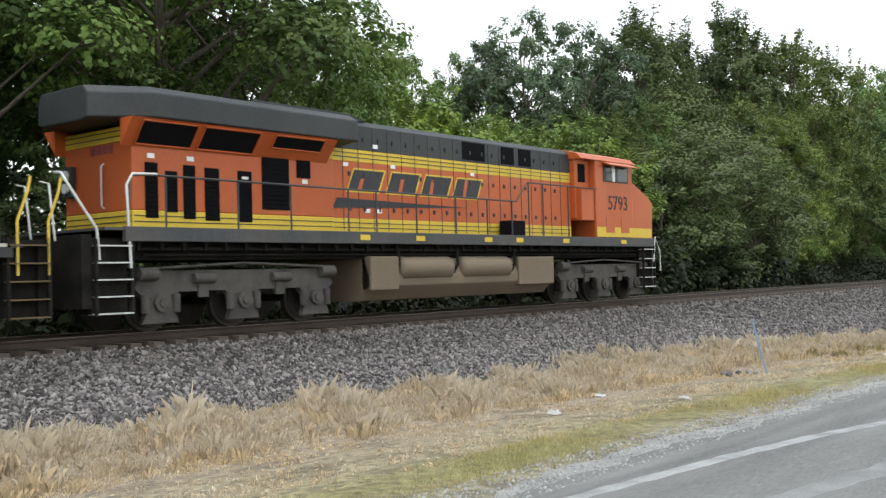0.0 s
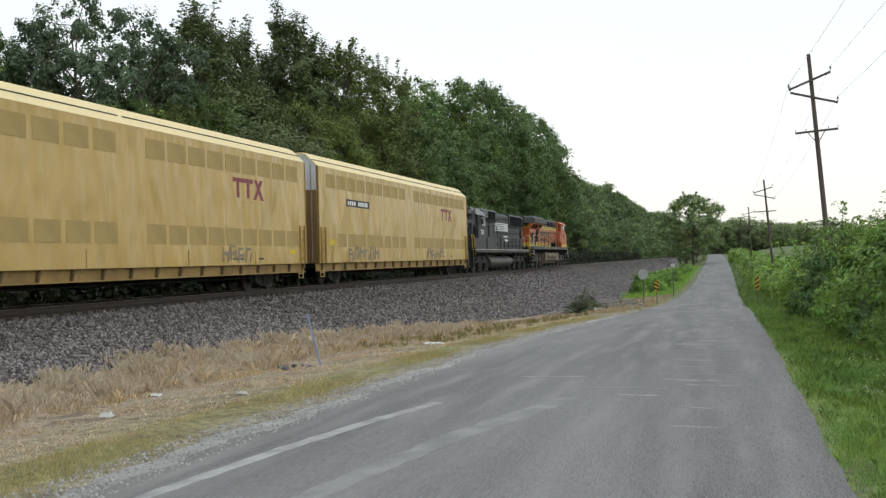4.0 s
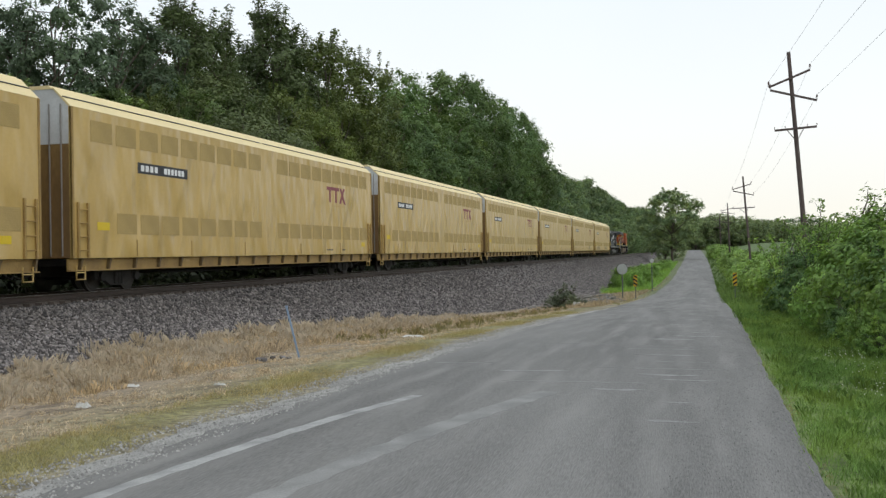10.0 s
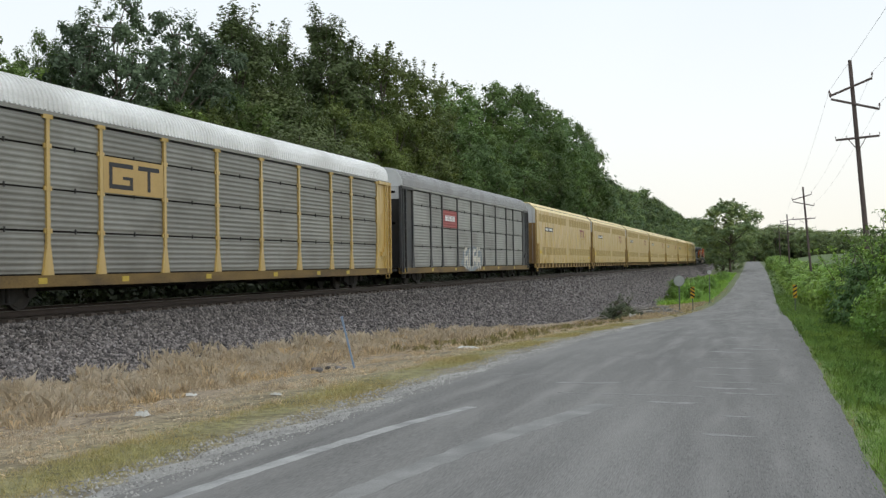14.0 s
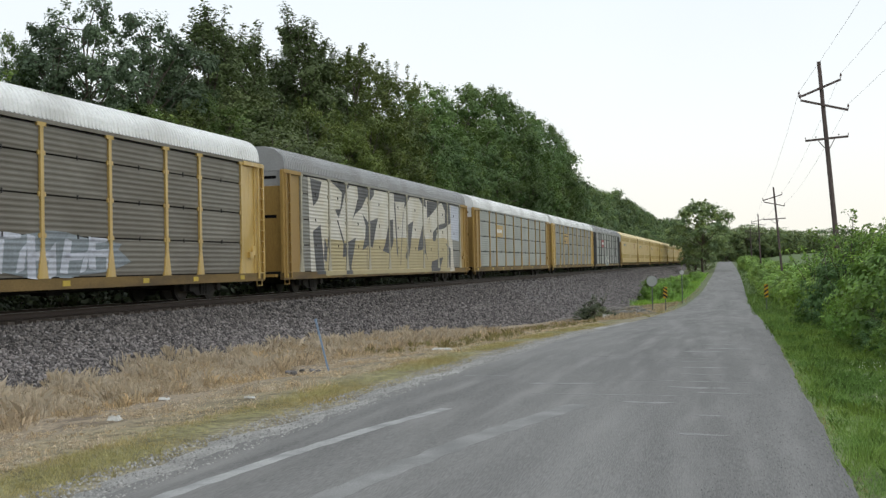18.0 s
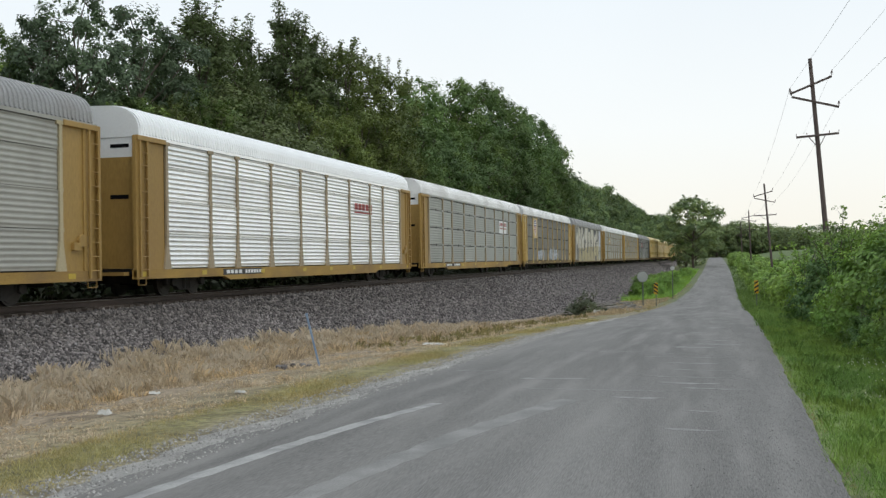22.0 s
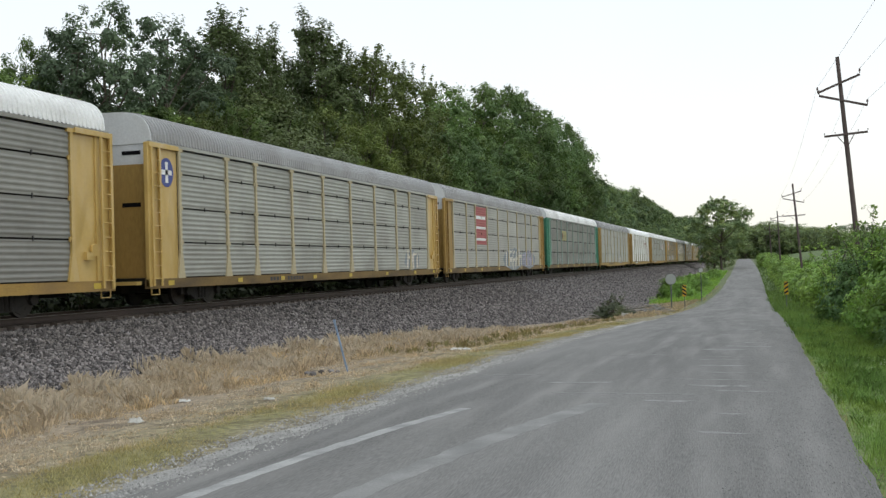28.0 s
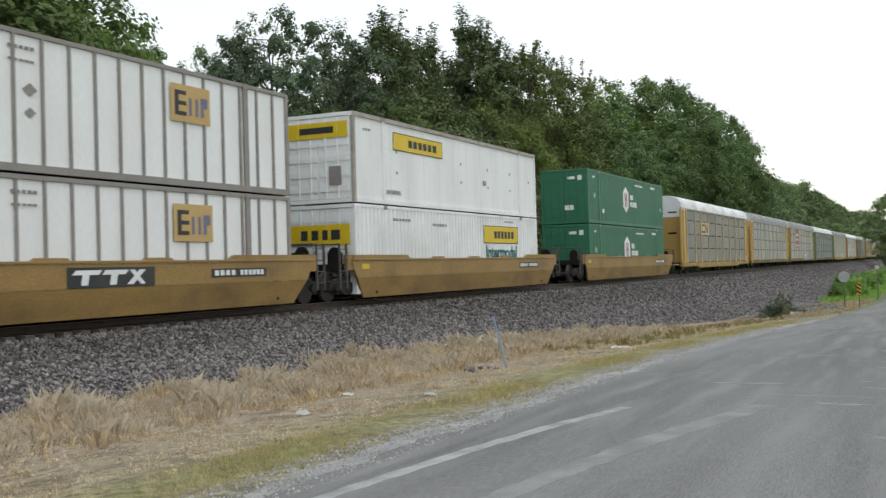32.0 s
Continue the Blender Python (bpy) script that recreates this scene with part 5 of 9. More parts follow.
M_TWIG = material("bleached_grey_twigs", (0.30, 0.28, 0.26), 0.9, var=0.35, scale=4, fine=30)
B_DEAD = tagged(make_bush("brush", 0.95, 1.25, L_DEAD, 61, 46, 60, 0.06, 0.24, 6), "dull grey-green bush beside the ballast", "bush", "trackside brush")
set_down(B_DEAD, [(-7.9, 60, 0.95, 1.0, 0.3), (-8.8, 61.5, 0.7, 0.8, 1.2), (-7.2, 62.8, 0.55, 0.7, 2.2), (-6.3, 71, 0.6, 0.6, 2.0), (-7.0, 68, 0.5, 0.7, 1.0)])


def brush_pile(x, y, wide, high, count, seed):
    """Heap of cut branches lying across one another."""
    r = random.Random(seed)
    p = new("brush_pile")
    p.location = (x, y, float(ground_z(x, y)))
    for k in range(count):
        a, l = r.random() * 6.28, 0.5 + 0.9 * r.random()
        c = Vector((wide * (r.random() - 0.5), wide * (r.random() - 0.5), high * r.random() ** 1.5))
        d = Vector((math.cos(a) * l, math.sin(a) * l, 0.35 * (r.random() - 0.3) * l))
        bend = Vector((0, 0, 0.08 * r.random()))
        part("branch", Geo().tube([c - d * 0.5, c + bend, c + d * 0.5], 0.022 + 0.016 * r.random(), 5, 0.008), M_TWIG, p)
    return tagged(p, "heap of bleached dead branches beside the ballast", "brush pile", "brush piles")


for k, (x, y, w, h, n) in enumerate(((-6.9, 63.0, 1.8, 0.5, 26), (-6.2, 66.5, 1.6, 0.35, 20), (-7.6, 65.5, 1.8, 0.4, 20), (-9.3, 58.5, 1.4, 0.35, 16), (-8.3, 67.5, 2.2, 0.7, 30), (-7.4, 69.5, 2.0, 0.75, 30), (-6.6, 70.5, 1.5, 0.55, 20))):
    brush_pile(x, y, w, h, n, 200 + k)
B_WEED = tagged(make_bush("weed_bush", 1.6, 2.6, L_WEED, 62, 64, 90, 0.07, 0.36, 6), "bright green tall weeds between road and track", "bush", "tall weeds")
rwd = np.random.default_rng(77)
set_down(B_WEED, [(-9.6 + 2.6 * rwd.random() + 0.02 * k, 112 + k * 4.2 + rwd.normal(), max(0.4, 0.95 - 0.03 * k) + 0.3 * rwd.random() ** 2, 0.9, rwd.random() * 6.28) for k in range(26)])


def make_sapling(name, height, seed, stems, leaf_mat, size):
    """Open sapling: a few arching stems with small leaves strung along them."""
    r = np.random.default_rng(seed)
    top = new(name)
    wood = Geo()
    cents = []
    for k in range(stems):
        a = k * 2.4 + 0.5 * r.normal()
        reach = height * (0.08 + 0.24 * r.random())
        h = height * (0.78 + 0.25 * r.random())
        p0 = Vector((0.05 * math.cos(a), 0.05 * math.sin(a), -0.1))
        p1 = Vector((reach * 0.35 * math.cos(a), reach * 0.35 * math.sin(a), h * 0.6))
        p2 = Vector((reach * math.cos(a), reach * math.sin(a), h))
        wood.tube([p0, p1, p2], 0.028, 5, 0.006)
        for u in np.linspace(0.15, 1.0, 9):
            c = p1.lerp(p2, float(u))
            cents.append(c + Vector((r.normal() * 0.05, r.normal() * 0.05, r.normal() * 0.04)))
            if u < 0.8 and r.random() < 0.5:
                b = c + Vector((r.normal() * 0.28, r.normal() * 0.28, 0.18 + 0.2 * r.random()))
                wood.tube([c, b], 0.009, 4, 0.004)
                cents.append(b)
    V, F = leaves(cents, [0.15] * len(cents), 9, size, seed + 5)
    part("stem", wood, M_BARK, top)
    part("foliage", quads_mesh("foliage", V, F, leaf_mat), None, top)
    return top


B_SPRIG = tagged(make_sapling("sapling", 4.2, 63, 6, L_HEDGE, 0.055), "thin open sapling above the hedge", "sapling", "saplings in the hedge")
set_down(B_SPRIG, [(3.95, 40.3, 1.0, 1.0, 0.0), (4.6, 42, 0.95, 1.0, 2.0), (3.1, 45, 0.86, 1.0, 1.0), (3.5, 47, 0.8, 1.0, 4.0), (4.9, 27.5, 0.74, 1.0, 3.0), (5.2, 25, 0.78, 1.0, 5.0)])

# ---- train: materials ----
M_YEL = material("faded_yellow_car_paint", (0.525, 0.358, 0.116), 0.33, wave=0.24, var=0.06, scale=0.7, fine=14, bump=0.02, dirt=(0.42, 0.285, 0.105), dirt_amt=0.3, stretch=(1, 0.8, 0.8))
M_YEL_ROOF = material("pale_yellow_roof", (0.72, 0.585, 0.31), 0.55, var=0.08, scale=0.8, fine=20, bump=0.05)
M_VENT = material("perforated_yellow_steel", (0.40, 0.285, 0.105), 0.7, var=0.2, scale=1, fine=60, bump=0.5)
M_YEL_DIRTY = material("grimy_yellow_steel", (0.34, 0.22, 0.07), 0.65, var=0.3, scale=1.5, fine=25, bump=0.2, dirt=(0.15, 0.09, 0.04), dirt_amt=0.6, dirt_scale=1.2)
M_SILL = material("worn_ochre_sill", (0.36, 0.222, 0.052), 0.6, var=0.25, scale=1.2, fine=20, bump=0.15, dirt=(0.17, 0.105, 0.05), dirt_amt=0.7, dirt_scale=0.9, stretch=(1, 0.7, 1.5))
M_SILLD = material("grimy_brown_sill", (0.185, 0.118, 0.038), 0.7, var=0.35, scale=1.2, fine=20, bump=0.15, dirt=(0.055, 0.040, 0.026), dirt_amt=0.9, dirt_scale=0.8, stretch=(1, 0.6, 1.5))
M_RUSTDOOR = material("rust_streaked_door", (0.25, 0.150, 0.050), 0.7, var=0.3, scale=1.2, fine=20, bump=0.1, dirt=(0.13, 0.075, 0.035), dirt_amt=0.7, stretch=(1, 1, 0.25))
M_GUSS = material("gusset_shade_brown", (0.12, 0.08, 0.035), 0.7, var=0.3, scale=2, fine=25)
M_OCHRE = material("ochre_car_paint", (0.352, 0.222, 0.064), 0.55, var=0.24, scale=1.2, fine=20, bump=0.1, dirt=(0.22, 0.13, 0.05), dirt_amt=0.45, stretch=(1, 1, 0.3))
M_WELL = material("well_car_yellow_brown", (0.30, 0.185, 0.058), 0.6, var=0.28, scale=0.8, fine=18, bump=0.1, dirt=(0.145, 0.088, 0.036), dirt_amt=0.8, dirt_scale=0.9, stretch=(1, 0.6, 1.2))
M_BLACKC = material("grimy_black_steel", (0.028, 0.028, 0.03), 0.55, var=0.4, scale=1.5, fine=30, bump=0.15, dirt=(0.09, 0.08, 0.07), dirt_amt=0.4)
M_UNDER = material("oily_running_gear", (0.014, 0.013, 0.012), 0.9, var=0.5, scale=2.5, fine=30, bump=0.3, dirt=(0.04, 0.035, 0.03), dirt_amt=0.5, dirt_scale=2.0, spec=0.1)
M_TRUCK = material("dusty_truck_casting", (0.078, 0.071, 0.064), 0.85, var=0.4, scale=3, fine=30, bump=0.3, dirt=(0.03, 0.028, 0.026), dirt_amt=0.75, dirt_scale=2.0)
# darker copy of the truck colour, with the shade under the cars in it
M_TRUCKD = material("shade_dark_truck_casting", (0.036, 0.033, 0.030), 0.85, var=0.45, scale=3, fine=30, bump=0.3, dirt=(0.016, 0.015, 0.014), dirt_amt=0.75, dirt_scale=2.0)
M_WHEEL = material("wheel_steel", (0.05, 0.043, 0.038), 0.6, 0.4, var=0.4, scale=4, fine=25, bump=0.2, dirt=(0.03, 0.028, 0.025), dirt_amt=0.7, dirt_scale=3)
M_ROOFW = material("weathered_white_roof", (0.82, 0.82, 0.81), 0.5, 0.1, var=0.14, scale=0.9, fine=20, bump=0.1, dirt=(0.46, 0.445, 0.42), dirt_amt=0.55, stretch=(1, 0.6, 1))
M_ROOFB = material("bright_new_roof", (0.90, 0.91, 0.91), 0.35, 0.25, var=0.06, scale=0.9, fine=20, bump=0.05)
M_ROOFG = material("dull_galvanised_roof", (0.36, 0.36, 0.36), 0.5, 0.3, var=0.18, scale=0.9, fine=20, bump=0.1, dirt=(0.25, 0.235, 0.22), dirt_amt=0.5)
M_ENDW = material("white_end_sheet", (0.62, 0.63, 0.63), 0.5, var=0.15, scale=1.0, fine=20, dirt=(0.35, 0.33, 0.3), dirt_amt=0.5)
M_ORANGE = material("orange_locomotive_paint", (0.44, 0.09, 0.02), 0.45, var=0.13, scale=1.0, fine=16, bump=0.05, dirt=(0.42, 0.13, 0.05), dirt_amt=0.4)
M_LYEL = material("locomotive_stripe_yellow", (0.62, 0.43, 0.04), 0.5, var=0.12, scale=2, fine=20, bump=0.05)
M_LBLACK = material("locomotive_black_paint", (0.030, 0.032, 0.034), 0.55, var=0.3, scale=1, fine=18, bump=0.06, dirt=(0.055, 0.055, 0.052), dirt_amt=0.6)
M_LROOF = material("dull_grey_cab_roof", (0.17, 0.175, 0.175), 0.6, var=0.2, scale=1.5, fine=20, dirt=(0.10, 0.10, 0.095), dirt_amt=0.5)
M_LGREY = material("locomotive_dark_sill", (0.05, 0.052, 0.055), 0.6, var=0.3, scale=2, fine=20, bump=0.1, dirt=(0.12, 0.10, 0.08), dirt_amt=0.5)
M_MESHB = material("black_radiator_mesh", (0.006, 0.006, 0.007), 0.95, var=0.3, scale=5, fine=60, bump=0.4, spec=0.1)
M_TANK = material("road_dust_brown_tank", (0.19, 0.145, 0.10), 0.8, var=0.2, scale=1.2, fine=25, bump=0.15, dirt=(0.12, 0.09, 0.065), dirt_amt=0.5)
M_TANKG = material("grimy_grey_fuel_tank", (0.065, 0.062, 0.056), 0.6, var=0.25, scale=1.2, fine=20, bump=0.1, dirt=(0.15, 0.13, 0.105), dirt_amt=0.5)
M_WHITE = material("white_enamel", (0.78, 0.79, 0.79), 0.5, var=0.08, scale=2, fine=25, bump=0.04, dirt=(0.5, 0.48, 0.44), dirt_amt=0.4)
M_CREAM = material("off_white_container", (0.80, 0.81, 0.80), 0.5, var=0.07, scale=0.8, fine=20, bump=0.05, dirt=(0.55, 0.53, 0.49), dirt_amt=0.35, stretch=(1, 1, 0.3))
M_GREEN = material("green_container_paint", (0.027, 0.145, 0.074), 0.5, var=0.18, scale=1.0, fine=20, bump=0.06, dirt=(0.05, 0.17, 0.105), dirt_amt=0.4)
M_RACKGREEN = material("faded_green_steel", (0.060, 0.225, 0.142), 0.55, var=0.2, scale=1.2, fine=20, bump=0.08, dirt=(0.14, 0.29, 0.215), dirt_amt=0.5)
M_MINT = material("chalky_mint_paint", (0.29, 0.38, 0.33), 0.6, var=0.2, scale=1.2, fine=20, bump=0.08, dirt=(0.22, 0.22, 0.19), dirt_amt=0.5)
M_TANPOST = material("tan_post_paint", (0.37, 0.30, 0.20), 0.6, var=0.2, scale=1.2, fine=20, bump=0.08, dirt=(0.22, 0.17, 0.10), dirt_amt=0.5)
M_BEIGE = material("beige_post_paint", (0.48, 0.41, 0.26), 0.6, var=0.2, scale=1.2, fine=20, bump=0.08, dirt=(0.30, 0.24, 0.14), dirt_amt=0.5)
M_SIGN_Y = material("signal_yellow_panel", (0.66, 0.47, 0.015), 0.5, var=0.08, scale=2, fine=30)
M_MAROON = material("faded_maroon_paint", (0.24, 0.06, 0.07), 0.6, var=0.2, scale=2, fine=30)
M_RED = material("faded_red_paint", (0.34, 0.075, 0.07), 0.55, var=0.2, scale=2, fine=30)
M_OLIVE = material("dull_olive_yellow_panel", (0.36, 0.32, 0.12), 0.6, var=0.2, scale=2, fine=30, dirt=(0.22, 0.19, 0.09), dirt_amt=0.6)
M_RUSTB = material("flaking_brown_emblem_paint", (0.13, 0.06, 0.03), 0.7, var=0.35, scale=3, fine=30)
M_BLUE = material("shield_blue_paint", (0.05, 0.07, 0.25), 0.5, var=0.15, scale=2, fine=30)
M_SLATEB = material("faded_blue_figure", (0.15, 0.16, 0.24), 0.6, var=0.15)
M_INK = material("dark_lettering", (0.03, 0.03, 0.035), 0.6, var=0.2, scale=3, fine=30)
M_TEAL = material("dark_teal_lettering", (0.015, 0.12, 0.12), 0.6, var=0.2)
M_TAN = material("tan_decal", (0.50, 0.34, 0.13), 0.6, var=0.12, scale=2, fine=30)
M_GRAF = material("pale_spray_paint", (0.60, 0.57, 0.50), 0.6, var=0.12, scale=1.2, fine=20, dirt=(0.50, 0.43, 0.27), dirt_amt=0.6, dirt_scale=0.8)
M_GRAFB = material("bluish_spray_paint", (0.48, 0.50, 0.56), 0.6, var=0.2, scale=1.5, fine=20)
M_GRAFHALO = material("thin_grey_blue_overspray", (0.22, 0.25, 0.27), 0.6, var=0.3, scale=1.5, fine=20)
M_GRAFD = material("dull_dark_spray_paint", (0.25, 0.20, 0.13), 0.6, var=0.3, scale=1.5, fine=20)
M_GRAFTAN = material("tan_spray_paint", (0.43, 0.36, 0.20), 0.6, var=0.2, scale=1.2, fine=20, dirt=(0.35, 0.30, 0.18), dirt_amt=0.5)
M_GRAFDK = material("charcoal_spray_paint", (0.085, 0.083, 0.084), 0.6, var=0.35, scale=1.2, fine=20, dirt=(0.14, 0.14, 0.14), dirt_amt=0.5)
M_GRAFPOST = material("overpainted_post", (0.42, 0.385, 0.29), 0.6, var=0.3, scale=1.0, fine=20, dirt=(0.16, 0.15, 0.13), dirt_amt=0.6, dirt_scale=0.9)
M_GRAFCHALK = material("chalky_worn_spray_paint", (0.33, 0.33, 0.315), 0.7, var=0.4, scale=2.0, fine=25, dirt=(0.15, 0.148, 0.14), dirt_amt=0.9, dirt_scale=3.0)
M_GRAFL = material("lilac_spray_paint", (0.36, 0.33, 0.42), 0.6, var=0.2, scale=1.5, fine=20)
M_SCUFF = material("scuffed_white_stripe", (0.45, 0.44, 0.40), 0.6, var=0.3, scale=1.5, fine=30, dirt=(0.10, 0.09, 0.08), dirt_amt=0.8, dirt_scale=1.5)
M_RUSTW = material("rust_stained_white_rail", (0.36, 0.33, 0.29), 0.6, var=0.3, scale=2, fine=30, dirt=(0.22, 0.16, 0.11), dirt_amt=0.6, dirt_scale=1.5)
M_GREYRIB = material("grey_container_post", (0.25, 0.23, 0.21), 0.6, var=0.2, scale=2, fine=30)
M_SILVERBAR = material("bright_grab_iron", (0.60, 0.60, 0.58), 0.5, 0.2, var=0.1)
M_YBAR = material("yellow_grab_iron", (0.62, 0.43, 0.06), 0.5, var=0.15)
M_REFL = material("faded_yellow_reflector", (0.50, 0.36, 0.05), 0.5, var=0.2)
M_LENS = material("lamp_lens", (0.6, 0.6, 0.58), 0.15, var=0.05)


def glass_material():
    m = bpy.data.materials.new("cab_window_glass")
    m.use_nodes = True
    b = m.node_tree.nodes["Principled BSDF"]
    b.inputs["Base Color"].default_value = (0.05, 0.055, 0.06, 1)
    b.inputs["Roughness"].default_value, b.inputs["IOR"].default_value = 0.05, 1.5
    return m


M_GLASS = glass_material()


def panel_material(name, color, metal, rough, dirt, amt, island=0.0):
    return material(name, color, rough, metal, var=0.18, scale=0.7, fine=7, bump=0.06, dirt=dirt, dirt_amt=amt, stretch=(1, 0.55, 0.75), random=0.8, dirt_scale=0.9, shift=True)


P_CP = panel_material("weathered_galvanised_panel", (0.301, 0.301, 0.276), 0.25, 0.5, (0.152, 0.143, 0.126), 0.65)
P_GT = panel_material("grey_galvanised_panel", (0.349, 0.351, 0.313), 0.25, 0.5, (0.221, 0.214, 0.183), 0.6)
P_LIGHT = panel_material("light_galvanised_panel", (0.335, 0.347, 0.317), 0.3, 0.45, (0.230, 0.234, 0.208), 0.55)
P_BROWN = panel_material("rust_stained_panel", (0.194, 0.179, 0.149), 0.2, 0.6, (0.120, 0.103, 0.080), 0.6)
P_BRIGHT = panel_material("bright_new_galvanised_panel", (0.93, 0.94, 0.93), 0.55, 0.28, (0.84, 0.85, 0.84), 0.4)
P_MID = panel_material("streaked_galvanised_panel", (0.252, 0.247, 0.221), 0.25, 0.5, (0.156, 0.147, 0.126), 0.6)
P_PALE = panel_material("pale_dusty_panel", (0.369, 0.364, 0.327), 0.25, 0.5, (0.258, 0.246, 0.212), 0.5)
P_STAIN = panel_material("dark_stained_panel", (0.213, 0.209, 0.184), 0.2, 0.55, (0.087, 0.084, 0.072), 0.85)

VEH = []
SPIN = []
FACE = Matrix(((0, 0, 1, 0), (1, 0, 0, 0), (0, 1, 0, 0), (0, 0, 0, 1)))  # flat figures stand on the near side and read along +y


def vehicle(name, y0, label, category, group=""):
    ob = new(name)
    ob.location = (TX, y0, RAIL)
    VEH.append((ob, y0))
    return tagged(ob, label, category, group)


def lettering(name, text, size, mat, parent, x, y, z, depth=0.004, label="", shear=0.0, bold=0.0, width=None, turn=None):
    """Built-in font as flat mesh, centred at (y, z) on the near side at depth x."""
    cu = bpy.data.curves.new(name, "FONT")
    cu.body, cu.size, cu.align_x, cu.align_y, cu.shear, cu.offset, cu.extrude = text, size, "CENTER", "CENTER", shear, bold, depth
    cu.resolution_u = 3
    tmp = new("tmp", cu)
    me = bpy.data.meshes.new_from_object(tmp)
    bpy.data.objects.remove(tmp)
    bpy.data.curves.remove(cu)
    me.name = name
    me.materials.clear()
    me.materials.append(mat)
    m = Matrix.Translation((x, y, z)) @ (turn or FACE)
    if width:
        w = max(v.co.x for v in me.vertices) - min(v.co.x for v in me.vertices)
        m = m @ Matrix.Diagonal((width / w, 1, 1, 1))
    return part(name, me, None, parent, label, at=m)


def plates(name, polys, mat, parent, x, thick=0.006, label=""):
    """Flat figures on the near side: polygons of (y, z)."""
    for poly in polys:
        ob = part(name, Geo().prism(list(poly), x, x + thick, "x"), mat, parent, label)
    return ob


def rect(y0, y1, z0, z1, slant=0.0):
    return [(y0, z0), (y1, z0), (y1 + slant, z1), (y0 + slant, z1)]


def bars(y0, y1, z, h, n, seed):
    """A line of unreadable writing: n short bars."""
    r = random.Random(seed)
    w = (y1 - y0) / n
    return [rect(y0 + i * w + 0.1 * w, y0 + (i + 1) * w - w * (0.1 + 0.15 * r.random()), z, z + h) for i in range(n)]


# ---- running gear ----
def wheelset(parent, y, r, z=None, gauge=0.75):
    g = Geo()
    for s in (1, -1):
        g.cyl((s * gauge - 0.06, 0, 0), r, 0.12, "x", 26)
        g.cyl((s * gauge + (0.06 if s > 0 else -0.075), 0, 0), r * 0.86, 0.015, "x", 22, r * 0.84)
        g.cyl((s * gauge + (0.075 if s > 0 else -0.12), 0, 0), r * 0.3, 0.045, "x", 12)
        for k in range(3):
            a = k * 2.094
            g.cyl((s * gauge + (0.062 if s > 0 else -0.085), 0.55 * r * math.cos(a), 0.55 * r * math.sin(a)), 0.045, 0.02, "x", 8)
    g.cyl((-0.75, 0, 0), 0.085, 1.5, "x", 10)
    ob = part("wheelset", g, M_WHEEL, parent)
    SPIN.append((ob, Vector((0, y, r)), r))
    ob.location = (0, y, r)
    return ob


def freight_truck(parent, y, r=0.42, base=1.78):
    h = base / 2
    g = Geo()
    prof = [(-h - 0.28, r - 0.10), (-h - 0.28, r + 0.16), (-h + 0.05, r + 0.22), (-h * 0.55, r + 0.32), (h * 0.55, r + 0.32), (h - 0.05, r + 0.22), (h + 0.28, r + 0.16), (h + 0.28, r - 0.10), (h - 0.22, r - 0.10), (h * 0.42, r - 0.26), (-h * 0.42, r - 0.26), (-h + 0.22, r - 0.10)]
    for s in (1, -1):
        x = s * 1.0
        outer = [(a, b) for a, b in prof]
        g.prism(outer, x - 0.07, x + 0.07, "x")
        for e in (-h, h):
            g.cyl((x + 0.07 * s - (0.10 if s < 0 else 0), e, r), 0.13, 0.10, "x", 12)
            g.box(x - 0.09, x + 0.09, e - 0.17, e + 0.17, r - 0.02, r + 0.2)
        for k in (-0.16, 0.0, 0.16):
            g.cyl((x + 0.08 * s, k, r - 0.22), 0.065, 0.34, "z", 8)
    g.box(-1.05, 1.05, -0.2, 0.2, r - 0.02, r + 0.3)
    t = part("truck", g, M_TRUCKD, parent, at=pose(0, y, 0))
    for e in (-h, h):
        wheelset(t, e, r)
    return t


def coupler(parent, y, sgn):
    g = Geo().box(-0.12, 0.12, min(y, y - 0.8 * sgn), max(y, y - 0.8 * sgn), 0.76, 0.98)
    g.box(-0.2, 0.16, min(y, y + 0.28 * sgn), max(y, y + 0.28 * sgn), 0.70, 1.04)
    g.cyl((0.12, y + 0.2 * sgn, 0.72), 0.09, 0.3, "z", 10)
    g.tube([(0.35, y - 0.3 * sgn, 0.75), (0.38, y, 0.5), (0.3, y + 0.35 * sgn, 0.42), (0.2, y + 0.55 * sgn, 0.5)], 0.03, 6)
    return part("coupler", g, M_UNDER, parent)


def ladder(parent, x, y, z0, z1, mat, wide=0.42, step=0.36, along="y"):
    g = Geo()
    for e in (-wide / 2, wide / 2):
        if along == "y":
            g.box(x, x + 0.05, y + e - 0.035, y + e + 0.035, z0, z1)
        else:
            g.box(x + e - 0.03, x + e + 0.03, y - 0.025, y + 0.025, z0, z1)
    z = z0 + 0.2
    while z < z1:
        if along == "y":
            g.tube([(x + 0.035, y - wide / 2, z), (x + 0.05, y, z), (x + 0.035, y + wide / 2, z)], 0.016, 6)
        else:
            g.tube([(x - wide / 2, y, z), (x + wide / 2, y, z)], 0.016, 6)
        z += step
    return part("ladder", g, mat, parent)


def stirrup(parent, x, y, mat):
    g = Geo()
    g.tube([(x, y - 0.2, 0.75), (x, y - 0.2, 0.38), (x, y + 0.2, 0.38), (x, y + 0.2, 0.75)], 0.022, 6)
    g.tube([(x, y - 0.2, 0.56), (x, y + 0.2, 0.56)], 0.018, 6)
    return part("stirrup", g, mat, parent)


# ---- corrugated rack sides ----
RIB, RDEP = 0.143, 0.013


